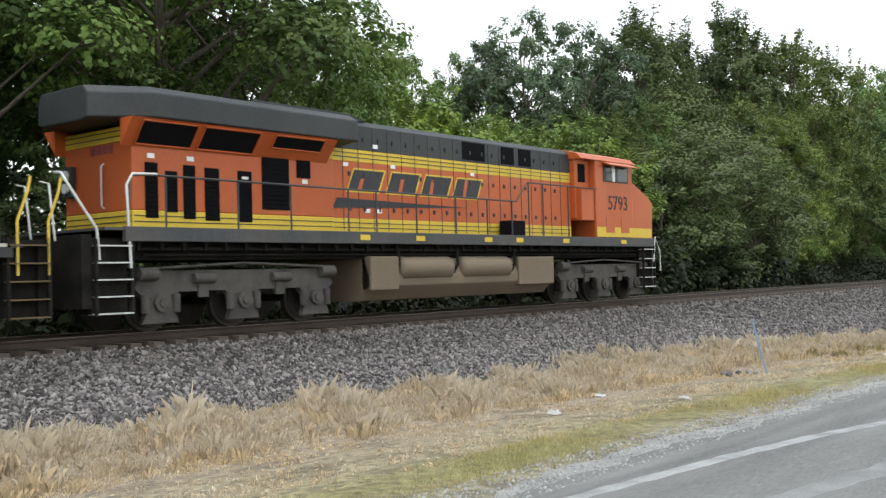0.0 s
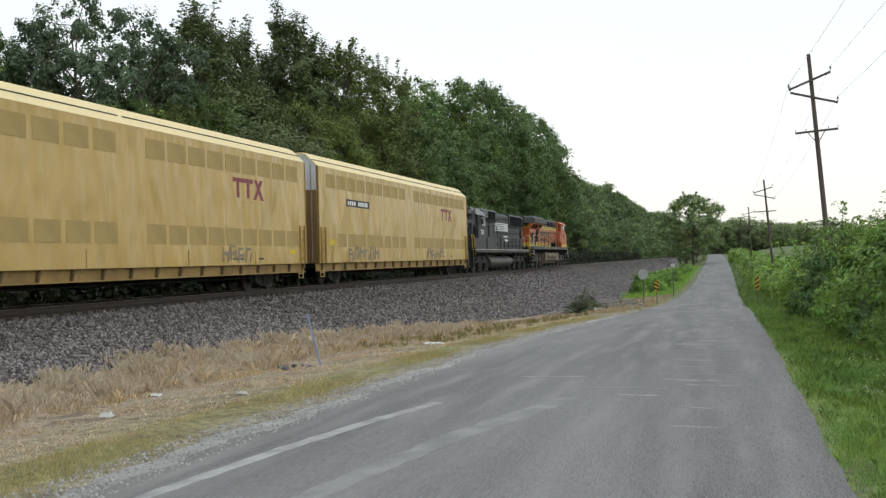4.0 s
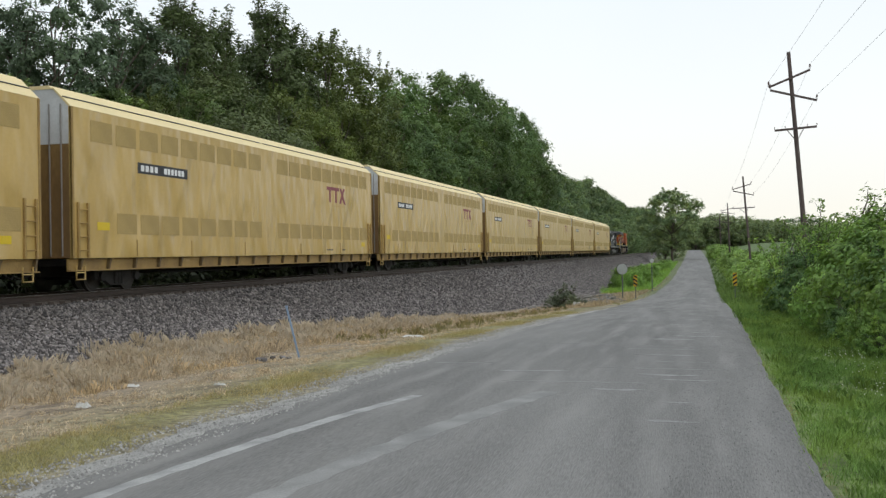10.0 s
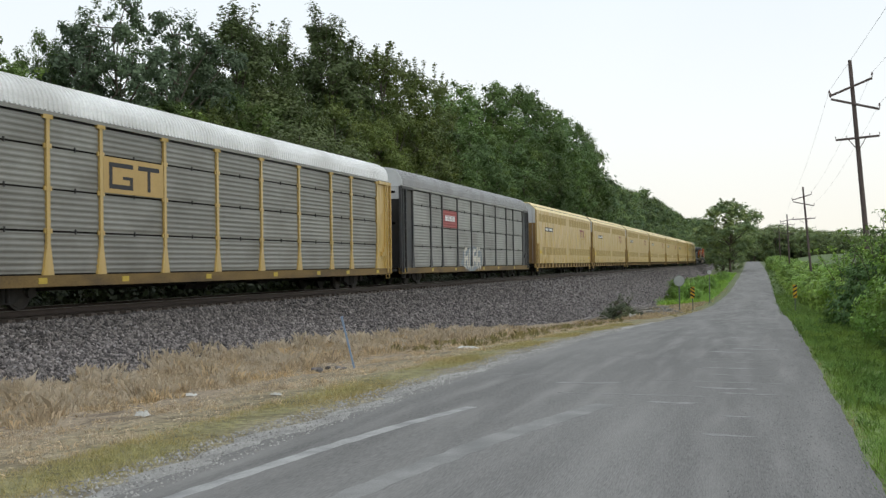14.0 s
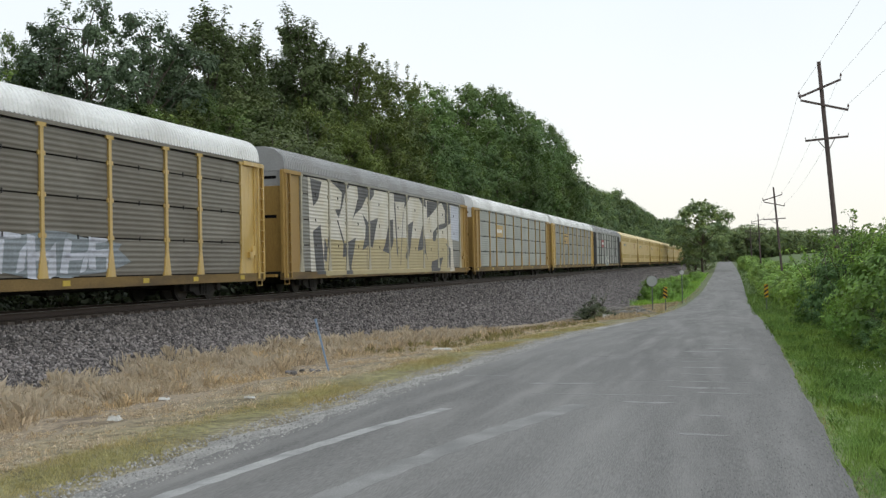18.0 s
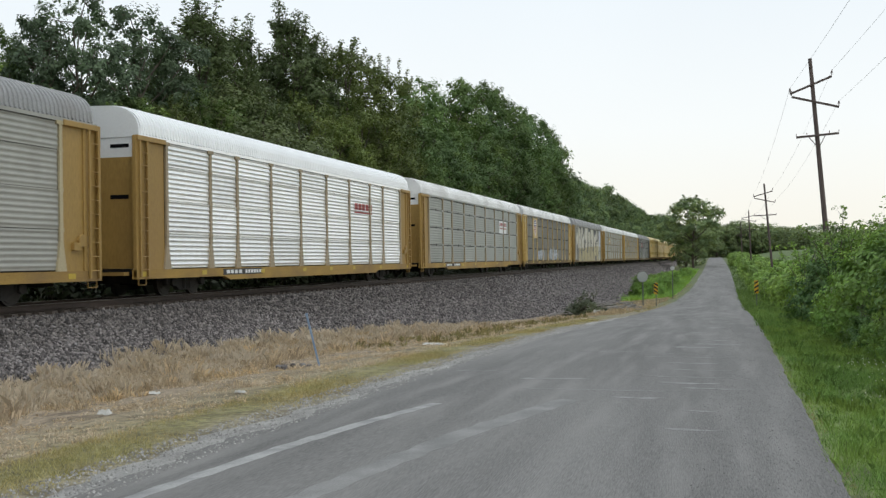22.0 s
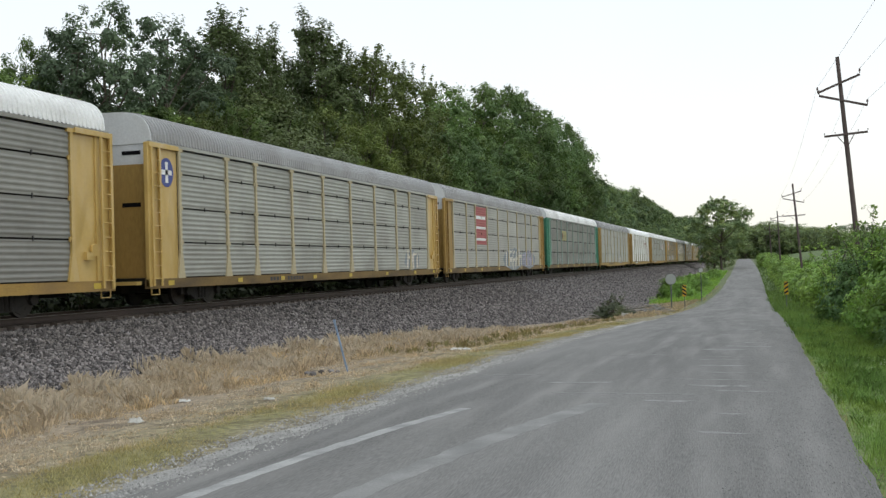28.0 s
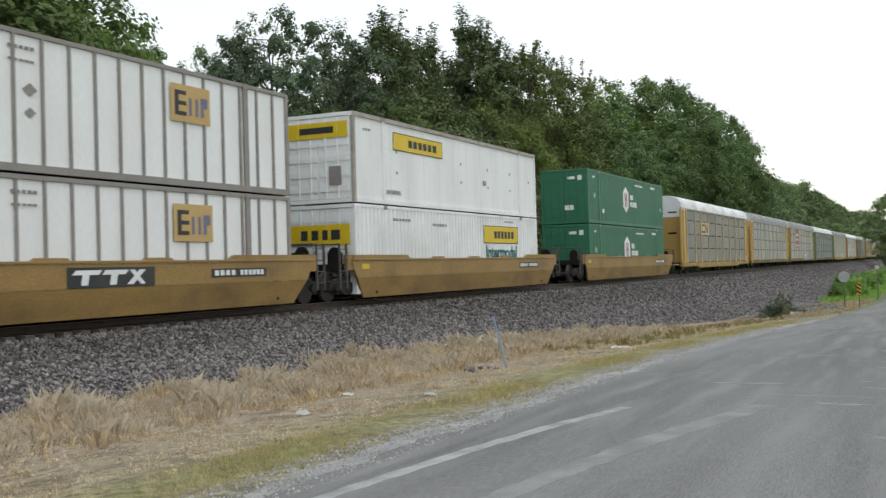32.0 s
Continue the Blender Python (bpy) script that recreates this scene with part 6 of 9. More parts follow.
def rib_levels(z0, z1):
    """Breaks of the corrugation from z0 up: (z, x offset)."""
    out, z = [], z0
    while z < z1 - 0.02:
        for dz, dx in ((0.0, 0.0), (0.04, 0.0), (0.07, RDEP * 0.7), (0.095, RDEP), (0.125, RDEP * 0.6)):
            if z + dz < z1 - 0.005:
                out.append((z + dz, dx))
        z += RIB
    return out + [(z1, 0.0)]


def rack_panel(width, height, mat, deep=1.0):
    """One stamped sheet of a bay, its lower edge at z = 0, with a turned-in rim."""
    g = Geo()
    lv = rib_levels(0.012, height - 0.012)
    v = []
    for z, dx in lv:
        v += [(dx * deep, -width / 2, z), (dx * deep, width / 2, z)]
    g.add(v, [(2 * i, 2 * i + 1, 2 * i + 3, 2 * i + 2) for i in range(len(lv) - 1)])
    g.box(-0.03, 0.004, -width / 2, width / 2, 0, 0.012).box(-0.03, 0.004, -width / 2, width / 2, height - 0.012, height)
    me = bpy.data.meshes.new("panel")
    me.from_pydata(g.v, [], g.f)
    me.materials.append(mat)
    return me


ROWS = [0.84, 1.86, 2.86, 3.86, 4.56]
BAYS = [2.72, 1.90, 2.72, 2.72, 2.72, 2.72, 2.72, 1.90, 2.72]


def on_ribs(name, polys, mat, parent, x=1.513, lift=0.004, label=""):
    """Paint that follows the corrugation: polygons of (y, z) cut into strips along the ribs."""
    lv = []
    for a, b in zip(ROWS[:-1], ROWS[1:]):
        lv += [(a + z, dx) for z, dx in rib_levels(0.012, b - a - 0.012)]
    lv = [(0.56, 0.05), (0.83, 0.05)] + lv
    for poly in polys:
        g = Geo()
        n = len(poly)

        def cuts(z):
            ys = []
            for i in range(n):
                (ya, za), (yb, zb) = poly[i], poly[(i + 1) % n]
                if (za > z) != (zb > z):
                    ys.append(ya + (z - za) / (zb - za) * (yb - ya))
            return sorted(ys)
        zlo, zhi = min(p[1] for p in poly), max(p[1] for p in poly)
        for (z0, d0), (z1, d1) in zip(lv[:-1], lv[1:]):
            a, b = max(z0, zlo + 0.002), min(z1, zhi - 0.002)
            if b <= a:
                continue
            ca, cb = cuts(a), cuts(b)
            if len(ca) != len(cb):
                mid = cuts((a + b) / 2)
                ca = cb = mid
            xa = x + d0 + (d1 - d0) * (a - z0) / (z1 - z0) + lift
            xb = x + d0 + (d1 - d0) * (b - z0) / (z1 - z0) + lift
            for k in range(0, len(ca) - 1, 2):
                g.add([(xa, ca[k], a), (xa, ca[k + 1], a), (xb, cb[k + 1], b), (xb, cb[k], b)], [(0, 1, 2, 3)])
        part(name, g, mat, parent, label)


def blob(cy, cz, w, h, seed, n=14, jag=0.22):
    r = random.Random(seed)
    return [(cy + w / 2 * math.cos(a) * (1 - jag + 2 * jag * r.random()) * (1.15 if abs(math.cos(a)) > 0.5 else 0.95), cz + h / 2 * math.sin(a) * (1 - jag + 2 * jag * r.random())) for a in (2 * math.pi * i / n for i in range(n))]


def graffiti(parent, y0, y1, z0, z1, count, seed, fill, conform=True, x=1.513, halo=True):
    """A line of rounded spray-painted shapes with a dark outline."""
    put = (lambda n, p, m, l: on_ribs(n, p, m, parent, x, l)) if conform else (lambda n, p, m, l: plates(n, p, m, parent, x + l * 0.6, 0.002))
    w = (y1 - y0) / count
    r = random.Random(seed * 7 + 1)
    if conform and halo:
        put("graffiti_halo", [blob((y0 + y1) / 2, (z0 + z1) / 2, (y1 - y0) * 1.12, (z1 - z0) * 1.1, seed, 22, 0.12)], M_GRAFHALO, 0.005)
    for i in range(count):
        # strokes: a leaning stem, a bowed arm and a foot
        cy, cz, h = y0 + w * (i + 0.5), (z0 + z1) / 2 + 0.06 * math.sin(seed + 2 * i), (z1 - z0) * (0.72 + 0.28 * r.random())
        a, b, lean = 0.13 * w, 0.32 * w, w * (0.25 * r.random() - 0.08)
        zb, zt, zm = cz - h / 2, cz + h / 2, cz + h * (0.2 * r.random() - 0.1)
        stem = [(cy - b - a, zb), (cy - b + a, zb - 0.03), (cy - b + a * 1.2 + lean, zt), (cy - b - a * 0.6 + lean, zt + 0.06)]
        arm = [(cy - b, zm - 0.10 * h), (cy + b, zm + (0.3 * r.random() - 0.25) * h), (cy + b + a, zm + 0.16 * h), (cy - b + 0.05, zm + 0.12 * h)]
        leg = [(cy + b - a + lean * 0.3, zb - 0.02), (cy + b + a, zb + 0.05), (cy + b + a * 1.3 + lean, zm + h * (0.25 + 0.25 * r.random())), (cy + b - a * 0.5 + lean, zm + 0.1 * h)]
        top_ = [(cy - b + lean, zt - 0.16 * h), (cy + b * (0.4 + 0.8 * r.random()) + lean, zt - 0.12 * h), (cy + b + lean, zt + 0.02), (cy - b + lean, zt + 0.04)]
        put("graffiti_fill", [stem, leg] + ([arm] if r.random() < 0.8 else []) + ([top_] if r.random() < 0.5 else []), fill, 0.011)


def arch(half, eave, crown, n=14):
    """Roof section from one eave to the other."""
    out = []
    for i in range(n + 1):
        a = math.pi * i / n
        c, s = math.cos(a), math.sin(a)
        out.append((half * (abs(c) ** 0.62) * (1 if c >= 0 else -1), eave + (crown - eave) * (s ** 0.75)))
    return out


def autorack(y_front, y_rear, label, steel, pane, roof, end_top, door_mat, ribs_fine=True, narrow_end=False, doors="flat", posts=None, sill=None, clips=None, gaps=True, white_to=4.05):
    """Enclosed car carrier with stamped side panels between posts, an arched roof and end doors."""
    y0 = (y_front + y_rear) / 2
    L = (y_front - y_rear) / 2
    v = vehicle("autorack", y0, label, "railway wagon", "car carriers")
    span = sum(BAYS)
    k = (2 * L - 3.4) / span
    ends = 1.7
    # underframe; the newer cars have a deeper sill between the trucks
    belly = 0.43 if sill else 0.545
    for s in (1, -1):
        part("side_sill", Geo().prism([(-L, 0.82), (L, 0.82), (L, 0.55), (L - 5.3, 0.55), (L - 5.7, belly), (-L + 5.7, belly), (-L + 5.3, 0.55), (-L, 0.55)], min(s * 1.40, s * 1.55), max(s * 1.40, s * 1.55), "x"), sill or M_SILLD, v, bevel=0.012)
    part("floor_frame", Geo().box(-1.38, 1.38, -L + 0.1, L - 0.1, 0.70, 0.83).box(-0.35, 0.35, -L + 0.4, L - 0.4, 0.42, 0.70), M_UNDER, v)
    gb = Geo()
    for i in range(7):
        yb = -6.5 + 2.1 * i
        gb.box(-1.3, 1.3, yb, yb + 0.14, 0.50, 0.70)
    gb.cyl((0.75, -2.3, 0.46), 0.17, 1.3, "y", 10).box(0.5, 0.95, 2.3, 3.0, 0.38, 0.66)
    gb.tube([(1.1, -6.8, 0.5), (1.1, 6.8, 0.5)], 0.03, 5)
    part("brake_gear", gb, M_UNDER, v)
    # posts and panels of the near side
    post = Geo()
    post.prism([(-0.06, 1.55), (0.06, 1.55), (0.06, 4.56), (-0.06, 4.56)], 1.495, 1.56, "x")
    post.prism([(-0.19, 0.82), (0.19, 0.82), (0.06, 1.55), (-0.06, 1.55)], 1.495, 1.56, "x")
    post.box(1.50, 1.565, -0.17, 0.17, 4.50, 4.60)
    for z in ROWS[1:4]:
        post.box(1.50, 1.566, -0.075, 0.075, z - 0.05, z + 0.05)
    post_me = post.mesh("post", posts or steel)
    clip = Geo().box(0, 0.03, -0.03, 0.03, -0.055, 0.055).mesh("clip", clips or posts or steel)
    bolt = Geo().box(0, 0.025, -0.018, 0.018, -0.06, 0.06).mesh("hinge_bolt", M_BLACKC)
    panes = {}
    y = -L + ends
    part("post", post_me, None, v, at=pose(0, y, 0))
    for bay in BAYS:
        w = bay * k
        for z0, z1 in zip(ROWS[:-1], ROWS[1:]):
            key = (round(w, 3), round(z1 - z0, 3))
            if key not in panes:
                panes[key] = rack_panel(w - 0.15, z1 - z0 - (0.045 if gaps else 0.012), pane, 1.0 if gaps or pane is not P_BRIGHT else 2.0)
            part("panel", panes[key], None, v, at=pose(1.50 + 0.012 * math.sin(7 * y + 3 * z0), y + w / 2, z0 + 0.018))
        if gaps:
            for z in ROWS[1:4]:
                part("hinge_bolt", bolt, None, v, at=pose(1.52, y + w / 2, z))
                for e in (0.11, w - 0.11):
                    part("clip", clip, None, v, at=pose(1.52, y + e, z))
        y += w
        part("post", post_me, None, v, at=pose(0, y, 0))
    for k in range(8):
        ya = -L + 0.8 + k * (2 * L - 2.0) / 7 + 0.7 * math.sin(5 * k + L + y0)
        part("sill_reflector", Geo().box(1.55, 1.556, ya, ya + 0.30, 0.62, 0.76), M_REFL, v)
    part("panel_backing", Geo().box(1.40, 1.46, -L + ends, L - ends, 0.82, 4.57), M_UNDER, v)
    far = Geo()
    for yb in np.linspace(-L + ends, L - ends, 10):
        far.box(-1.56, -1.50, yb - 0.08, yb + 0.08, 0.82, 4.57)
    far.box(-1.50, -1.44, -L + 0.1, L - 0.1, 0.82, 4.6)
    part("far_side", far, pane, v)
    # eaves and roof
    for s in (1, -1):
        part("eave_rail", Geo().box(min(s * 1.47, s * 1.56), max(s * 1.47, s * 1.56), -L + 0.15, L - 0.15, 4.585, 4.68), pane, v)
    sec = arch(1.52, 4.68, 5.55)
    g = Geo()
    pitch = 0.17 if ribs_fine else 0.9
    ys = []
    y = -L + 0.34
    while y < L - 0.40:
        ys += [(y, 0.0), (y + pitch * 0.55, 0.0), (y + pitch * 0.64, 0.032), (y + pitch * 0.91, 0.032)]
        y += pitch
    ys.append((L - 0.32, 0.0))
    n = len(sec)
    vv = []
    for yy, lift in ys:
        for a, b in sec:
            vv.append((a * (1 + lift * 0.7), yy, b + lift))
    g.v = vv
    g.f = [(j * n + i, j * n + i + 1, (j + 1) * n + i + 1, (j + 1) * n + i) for j in range(len(ys) - 1) for i in range(n - 1)]
    g.s = [False] * len(g.f)
    part("roof", sheet("roof", g.v, g.f, roof, False), None, v)
    # ends: side sheet with ladder, doors with ribs, light top sheet
    for s in (1, -1):
        ye = s * L
        ya, yb = sorted((ye - s * 0.05, ye - s * (ends - 0.10)))
        for sx in (1, -1):
            part("end_side_sheet", Geo().box(min(sx * 1.44, sx * 1.50), max(sx * 1.44, sx * 1.50), ya, yb, 0.82, 4.60), steel, v)
        part("corner_post", Geo().box(1.44, 1.56, min(ye, ye - s * 0.14), max(ye, ye - s * 0.14), 0.6, 4.62).box(1.44, 1.545, min(ye - s * 0.62, ye - s * 0.74), max(ye - s * 0.62, ye - s * 0.74), 0.82, 4.62), steel, v, bevel=0.01)
        part("end_header", Geo().box(1.44, 1.60, ya, yb, 4.50, 4.64), steel, v, bevel=0.01)
        ladder(v, 1.57, ye - s * 0.36, 0.62, 4.5, steel, 0.40, 0.37)
        stirrup(v, 1.5, ye - s * 0.36, steel)
        ladder(v, -1.62, ye - s * 0.36, 0.62, 4.5, steel, 0.40, 0.37)
        part("corner_post", Geo().box(-1.56, -1.44, min(ye, ye - s * 0.14), max(ye, ye - s * 0.14), 0.6, 4.62), steel, v, bevel=0.01)
        yd = ye - s * 0.28
        gd = Geo()
        if doors == "ribbed":
            gd.box(-1.44, 1.44, min(yd - s * 0.05, yd), max(yd - s * 0.05, yd), 0.85, 4.6)
            rib = Geo().box(0, 0.15, min(0, s * 0.07), max(0, s * 0.07), 0.85, 4.6).mesh("door_rib", door_mat)
            for i in range(12):
                part("door_rib", rib, None, v, at=pose(-1.44 + i * 0.24, yd + s * 0.003, 0))
        else:
            part("end_door", Geo().box(-1.44, -0.02, min(yd - s * 0.05, yd), max(yd - s * 0.05, yd), 0.85, white_to), door_mat, v, bevel=0.008)
            gd.box(0.02, 1.44, min(yd - s * 0.05, yd), max(yd - s * 0.05, yd), 0.85, white_to)
            for xa, xb in ((-1.44, -0.02), (0.02, 1.44)):
                part("door_top", Geo().box(xa, xb, min(yd - s * 0.05, yd), max(yd - s * 0.05, yd), white_to, 4.615), end_top, v, "white-painted top of the door")
                part("door_slot", Geo().box(xa + (0.25 if xa < 0 else 0.55), xa + (0.85 if xa < 0 else 1.15), min(yd, yd + s * 0.006), max(yd, yd + s * 0.006), 4.32, 4.43), M_MESHB, v)
                part("door_mark", Geo().box(xa + 0.3, xa + 0.75, min(yd, yd + s * 0.004), max(yd, yd + s * 0.004), 4.78, 4.82).box(xa + 0.4, xa + 0.8, min(yd, yd + s * 0.004), max(yd, yd + s * 0.004), 4.66, 4.70), M_GREYRIB, v)
            lock = Geo().tube([(0.0, yd + s * 0.03, 1.0), (0.0, yd + s * 0.03, 4.55)], 0.022, 6)
            lock.box(-0.05, 0.05, min(yd, yd + s * 0.05), max(yd, yd + s * 0.05), 2.1, 2.5).box(-0.04, 0.04, min(yd, yd + s * 0.05), max(yd, yd + s * 0.05), 3.9, 4.2)
            part("lock_rod", lock, M_GUSS, v)
        part("end_door", gd, door_mat, v, bevel=0.008)
        for xa in (0.55, -1.15):
            part("door_slot", Geo().box(xa, xa + 0.6, min(yd, yd + s * 0.006), max(yd, yd + s * 0.006), 2.85, 2.97), M_MESHB, v)
        top = [(a, b) for a, b in arch(1.52, 4.62, 5.56)]
        part("end_cap", Geo().prism(top, min(yd - s * 0.04, yd + s * 0.02), max(yd - s * 0.04, yd + s * 0.02)), end_top, v)
        part("end_platform", Geo().box(-1.3, 1.3, min(ye, ye + s * 0.25), max(ye, ye + s * 0.25), 0.66, 0.76), steel, v)
        coupler(v, ye + s * 0.25, s)
        freight_truck(v, s * (L - 3.6), 0.42)
    part("brake_box", Geo().box(1.50, 1.60, L - 1.25, L - 0.95, 1.35, 1.55).cyl((1.52, L - 0.85, 1.6), 0.16, 0.06, "x", 12), steel, v)
    return v, L


# ---- locomotives ----
def loco_truck(parent, y, axles, r=0.53, mat=None):
    g = Geo()
    a0, a1 = axles[0] - 0.55, axles[-1] + 0.55
    for s in (1, -1):
        x = s * 1.12
        prof = [(a0, r + 0.30), (a0 + 0.15, r + 0.62), (a1 - 0.15, r + 0.62), (a1, r + 0.30)]
        for i, ax in enumerate(axles[::-1]):
            prof += [(ax + 0.42, r + 0.22), (ax + 0.34, r + 0.10)] if i else [(ax + 0.34, r + 0.10)]
            prof += [(ax - 0.34, r + 0.10)] + ([(ax - 0.42, r + 0.22)] if i < len(axles) - 1 else [])
        g.prism(prof, x - 0.08, x + 0.08, "x")
        for ax in axles:
            g.prism([(ax - 0.22, r + 0.12), (ax + 0.22, r + 0.12), (ax + 0.40, r - 0.36), (ax - 0.40, r - 0.36)], x + s * 0.05 - 0.06, x + s * 0.05 + 0.06, "x")
            g.cyl((x + s * 0.11 - (0.08 if s < 0 else 0), ax, r + 0.02), 0.17, 0.08, "x", 12)
            g.cyl((x + s * 0.17 - (0.05 if s < 0 else 0), ax, r + 0.02), 0.09, 0.05, "x", 8)
            for e in (-0.34, 0.34):
                g.cyl((x + s * 0.1, ax + e, r - 0.16), 0.085, 0.34, "z", 8)
        for e in (a0 + 0.1, a1 - 0.1):
            g.cyl((x + s * 0.12, e - 0.32 if e > 0 else e - 0.05, r + 0.56), 0.13, 0.4, "y", 10)
        for a, b in zip(axles[:-1], axles[1:]):
            g.cyl((x + s * 0.12, (a + b) / 2 - 0.25, r + 0.46), 0.10, 0.5, "y", 9)
            g.box(x + s * 0.08 - 0.03, x + s * 0.08 + 0.03, (a + b) / 2 - 0.12, (a + b) / 2 + 0.12, r + 0.1, r + 0.36)
        g.tube([(x + s * 0.16, a0 + 0.3, r + 0.66), (x + s * 0.16, 0, r + 0.75), (x + s * 0.16, a1 - 0.3, r + 0.66)], 0.03, 5)
    g.box(-1.0, 1.0, -0.5, 0.5, r + 0.15, r + 0.6)
    t = part("truck", g, mat or M_TRUCK, parent, at=pose(0, y, 0))
    for ax in axles:
        wheelset(t, ax, r)
    return t


def handrail(parent, pts, mat, r=0.022):
    return part("handrail", Geo().tube(pts, r, 6), mat, parent)


def stanchions(parent, ys, x, z0, z1, mat):
    me = Geo().tube([(0, 0, z0), (0, 0, z1)], 0.02, 6).mesh("stanchion", mat)
    for y in ys:
        part("stanchion", me, None, parent, at=pose(x, y, 0))


def loco_steps(parent, y, s, mat, edge):
    """Corner stairwell with treads and two bent grab irons."""
    for sx in (1, -1):
        for side in (-0.36, 0.36):
            part("step_post", Geo().box(sx * 1.47 - 0.03, sx * 1.47 + 0.03, y + side - 0.03, y + side + 0.03, 0.35, 1.72), mat, parent)
        part("stairwell", Geo().box(min(sx * 0.9, sx * 1.3), max(sx * 0.9, sx * 1.3), y - 0.36, y + 0.36, 0.4, 1.7), mat, parent)
    tread = Geo().box(1.20, 1.52, -0.35, 0.35, -0.012, 0.012).mesh("tread", edge)
    for z in (0.40, 0.70, 1.0, 1.3, 1.6):
        part("tread", tread, None, parent, at=pose(0, y, z))


def drum(x, ya, yb, z, r, n=20):
    """A lying tank with domed ends, one closed skin."""
    g = Geo()
    prof = [(ya, 0.45), (ya + 0.03, 0.72), (ya + 0.12, 1.0), (yb - 0.12, 1.0), (yb - 0.03, 0.72), (yb, 0.45)]
    vv = [(x + r * q * math.cos(2 * math.pi * i / n), yy, z + r * q * math.sin(2 * math.pi * i / n)) for yy, q in prof for i in range(n)]
    ff = [(j * n + i, j * n + (i + 1) % n, (j + 1) * n + (i + 1) % n, (j + 1) * n + i) for j in range(len(prof) - 1) for i in range(n)]
    return g.add(vv, ff + [tuple(range(n)), tuple(range(len(vv) - n, len(vv)))], True)


def orange_loco():
    y0 = 330.6
    v = vehicle("diesel_locomotive", y0, "orange, yellow and black six-axle diesel locomotive with overhanging radiator roof", "locomotive", "locomotives")
    Y = lambda a: a - y0
    # frame and sill
    part("frame", Geo().box(-1.2, 1.2, Y(320.6), Y(341.1), 1.35, 1.75), M_UNDER, v)
    for s in (1, -1):
        part("side_sill", Geo().box(min(s * 1.42, s * 1.53), max(s * 1.42, s * 1.53), Y(321.3), Y(341.05), 1.68, 1.95), M_LGREY, v, bevel=0.012)
    part("walkway", Geo().box(-1.5, 1.5, Y(320.9), Y(341.0), 1.88, 1.93), M_LGREY, v)
    bracket = Geo().box(1.34, 1.44, 0, 0.07, 1.52, 1.70).mesh("sill_bracket", M_UNDER)
    for i in range(38):
        part("sill_bracket", bracket, None, v, at=pose(0, Y(321.6) + i * 0.5, 0))
    gg = Geo().tube([(1.35, Y(321.5), 1.55), (1.35, Y(340.6), 1.55)], 0.035, 6).tube([(1.3, Y(321.8), 1.44), (1.3, Y(340.2), 1.44)], 0.025, 6)
    part("air_pipe", gg, M_UNDER, v)
    for ya in (327.3, 329.2, 331.9, 333.3, 335.6, 338.9):
        part("reflector", Geo().box(1.531, 1.537, Y(ya), Y(ya) + 0.32, 1.76, 1.88), M_LYEL, v)
    # hood in bands of colour, each band a closed box
    hx = 1.02
    hood = [("hood_base", M_LYEL, 1.95, 2.28, hx + 0.004), ("hood_side", M_ORANGE, 2.28, 3.58, hx), ("hood_stripe", M_LYEL, 3.58, 3.86, hx + 0.004), ("hood_top", M_LBLACK, 3.86, 4.42, hx)]
    for nm, mt, z0, z1, w in hood:
        part(nm, Geo().box(-w, w, Y(326.9), Y(336.85), z0, z1), mt, v, bevel=0.01)
        if nm != "hood_top":
            part(nm, Geo().box(-w - 0.1, w + 0.1, Y(321.72), Y(326.9), z0, z1), mt, v, bevel=0.02)
    part("hood_roof", Geo().prism([(-1.02, 4.42), (1.02, 4.42), (0.86, 4.55), (-0.86, 4.55)], Y(326.9), Y(336.85)), M_LBLACK, v)
    for z in (2.06, 2.17, 3.67, 3.77):
        part("pinstripe", Geo().box(hx + 0.008, hx + 0.013, Y(327.0), Y(336.8), z, z + 0.018), M_INK, v)
        part("pinstripe", Geo().box(hx + 0.108, hx + 0.113, Y(321.75), Y(326.85), z, z + 0.018), M_INK, v)
    # wide radiator cab with overhanging black roof
    wing = [(-1.55, 3.96), (-1.55, 4.42), (-1.30, 4.56), (1.30, 4.56), (1.55, 4.42), (1.55, 3.96), (1.15, 3.92), (-1.15, 3.92)]
    g = Geo()
    n = len(wing)
    g.v = [(a * q, Y(yy), b) for yy, q in ((321.0, 0.54), (321.95, 1.0), (327.3, 1.0)) for a, b in wing]
    g.f = [(j * n + i, j * n + (i + 1) % n, (j + 1) * n + (i + 1) % n, (j + 1) * n + i) for j in range(2) for i in range(n)] + [tuple(range(n)), tuple(range(2 * n, 3 * n))]
    g.s = [False] * len(g.f)
    part("radiator_roof", g, M_LBLACK, v, bevel=0.03)
    part("radiator_hump", Geo().prism([(Y(324.6), 4.56), (Y(324.9), 4.70), (Y(327.6), 4.70), (Y(328.2), 4.56)], -0.9, 0.9, "x"), M_LBLACK, v, "grey roof box")
    for s in (1, -1):
        part("radiator_slope", Geo().prism([(s * 1.11, 3.45), (s * 1.50, 3.95), (s * 1.11, 3.95)], Y(321.5), Y(326.7)), M_ORANGE, v)
    for a, b, zl in ((321.75, 323.0, 3.50), (323.15, 324.55, 3.50), (324.95, 326.35, 3.66)):
        q = Geo()
        f = lambda z, o: 1.11 + (z - 3.45) * 0.39 / 0.5 + o
        q.add([(f(zl, 0.012), Y(a), zl), (f(zl, 0.012), Y(b), zl), (f(3.9, 0.012), Y(b), 3.9), (f(3.9, 0.012), Y(a), 3.9)], [(0, 1, 2, 3)])
        part("radiator_screen", q, M_MESHB, v)
        fr = Geo()
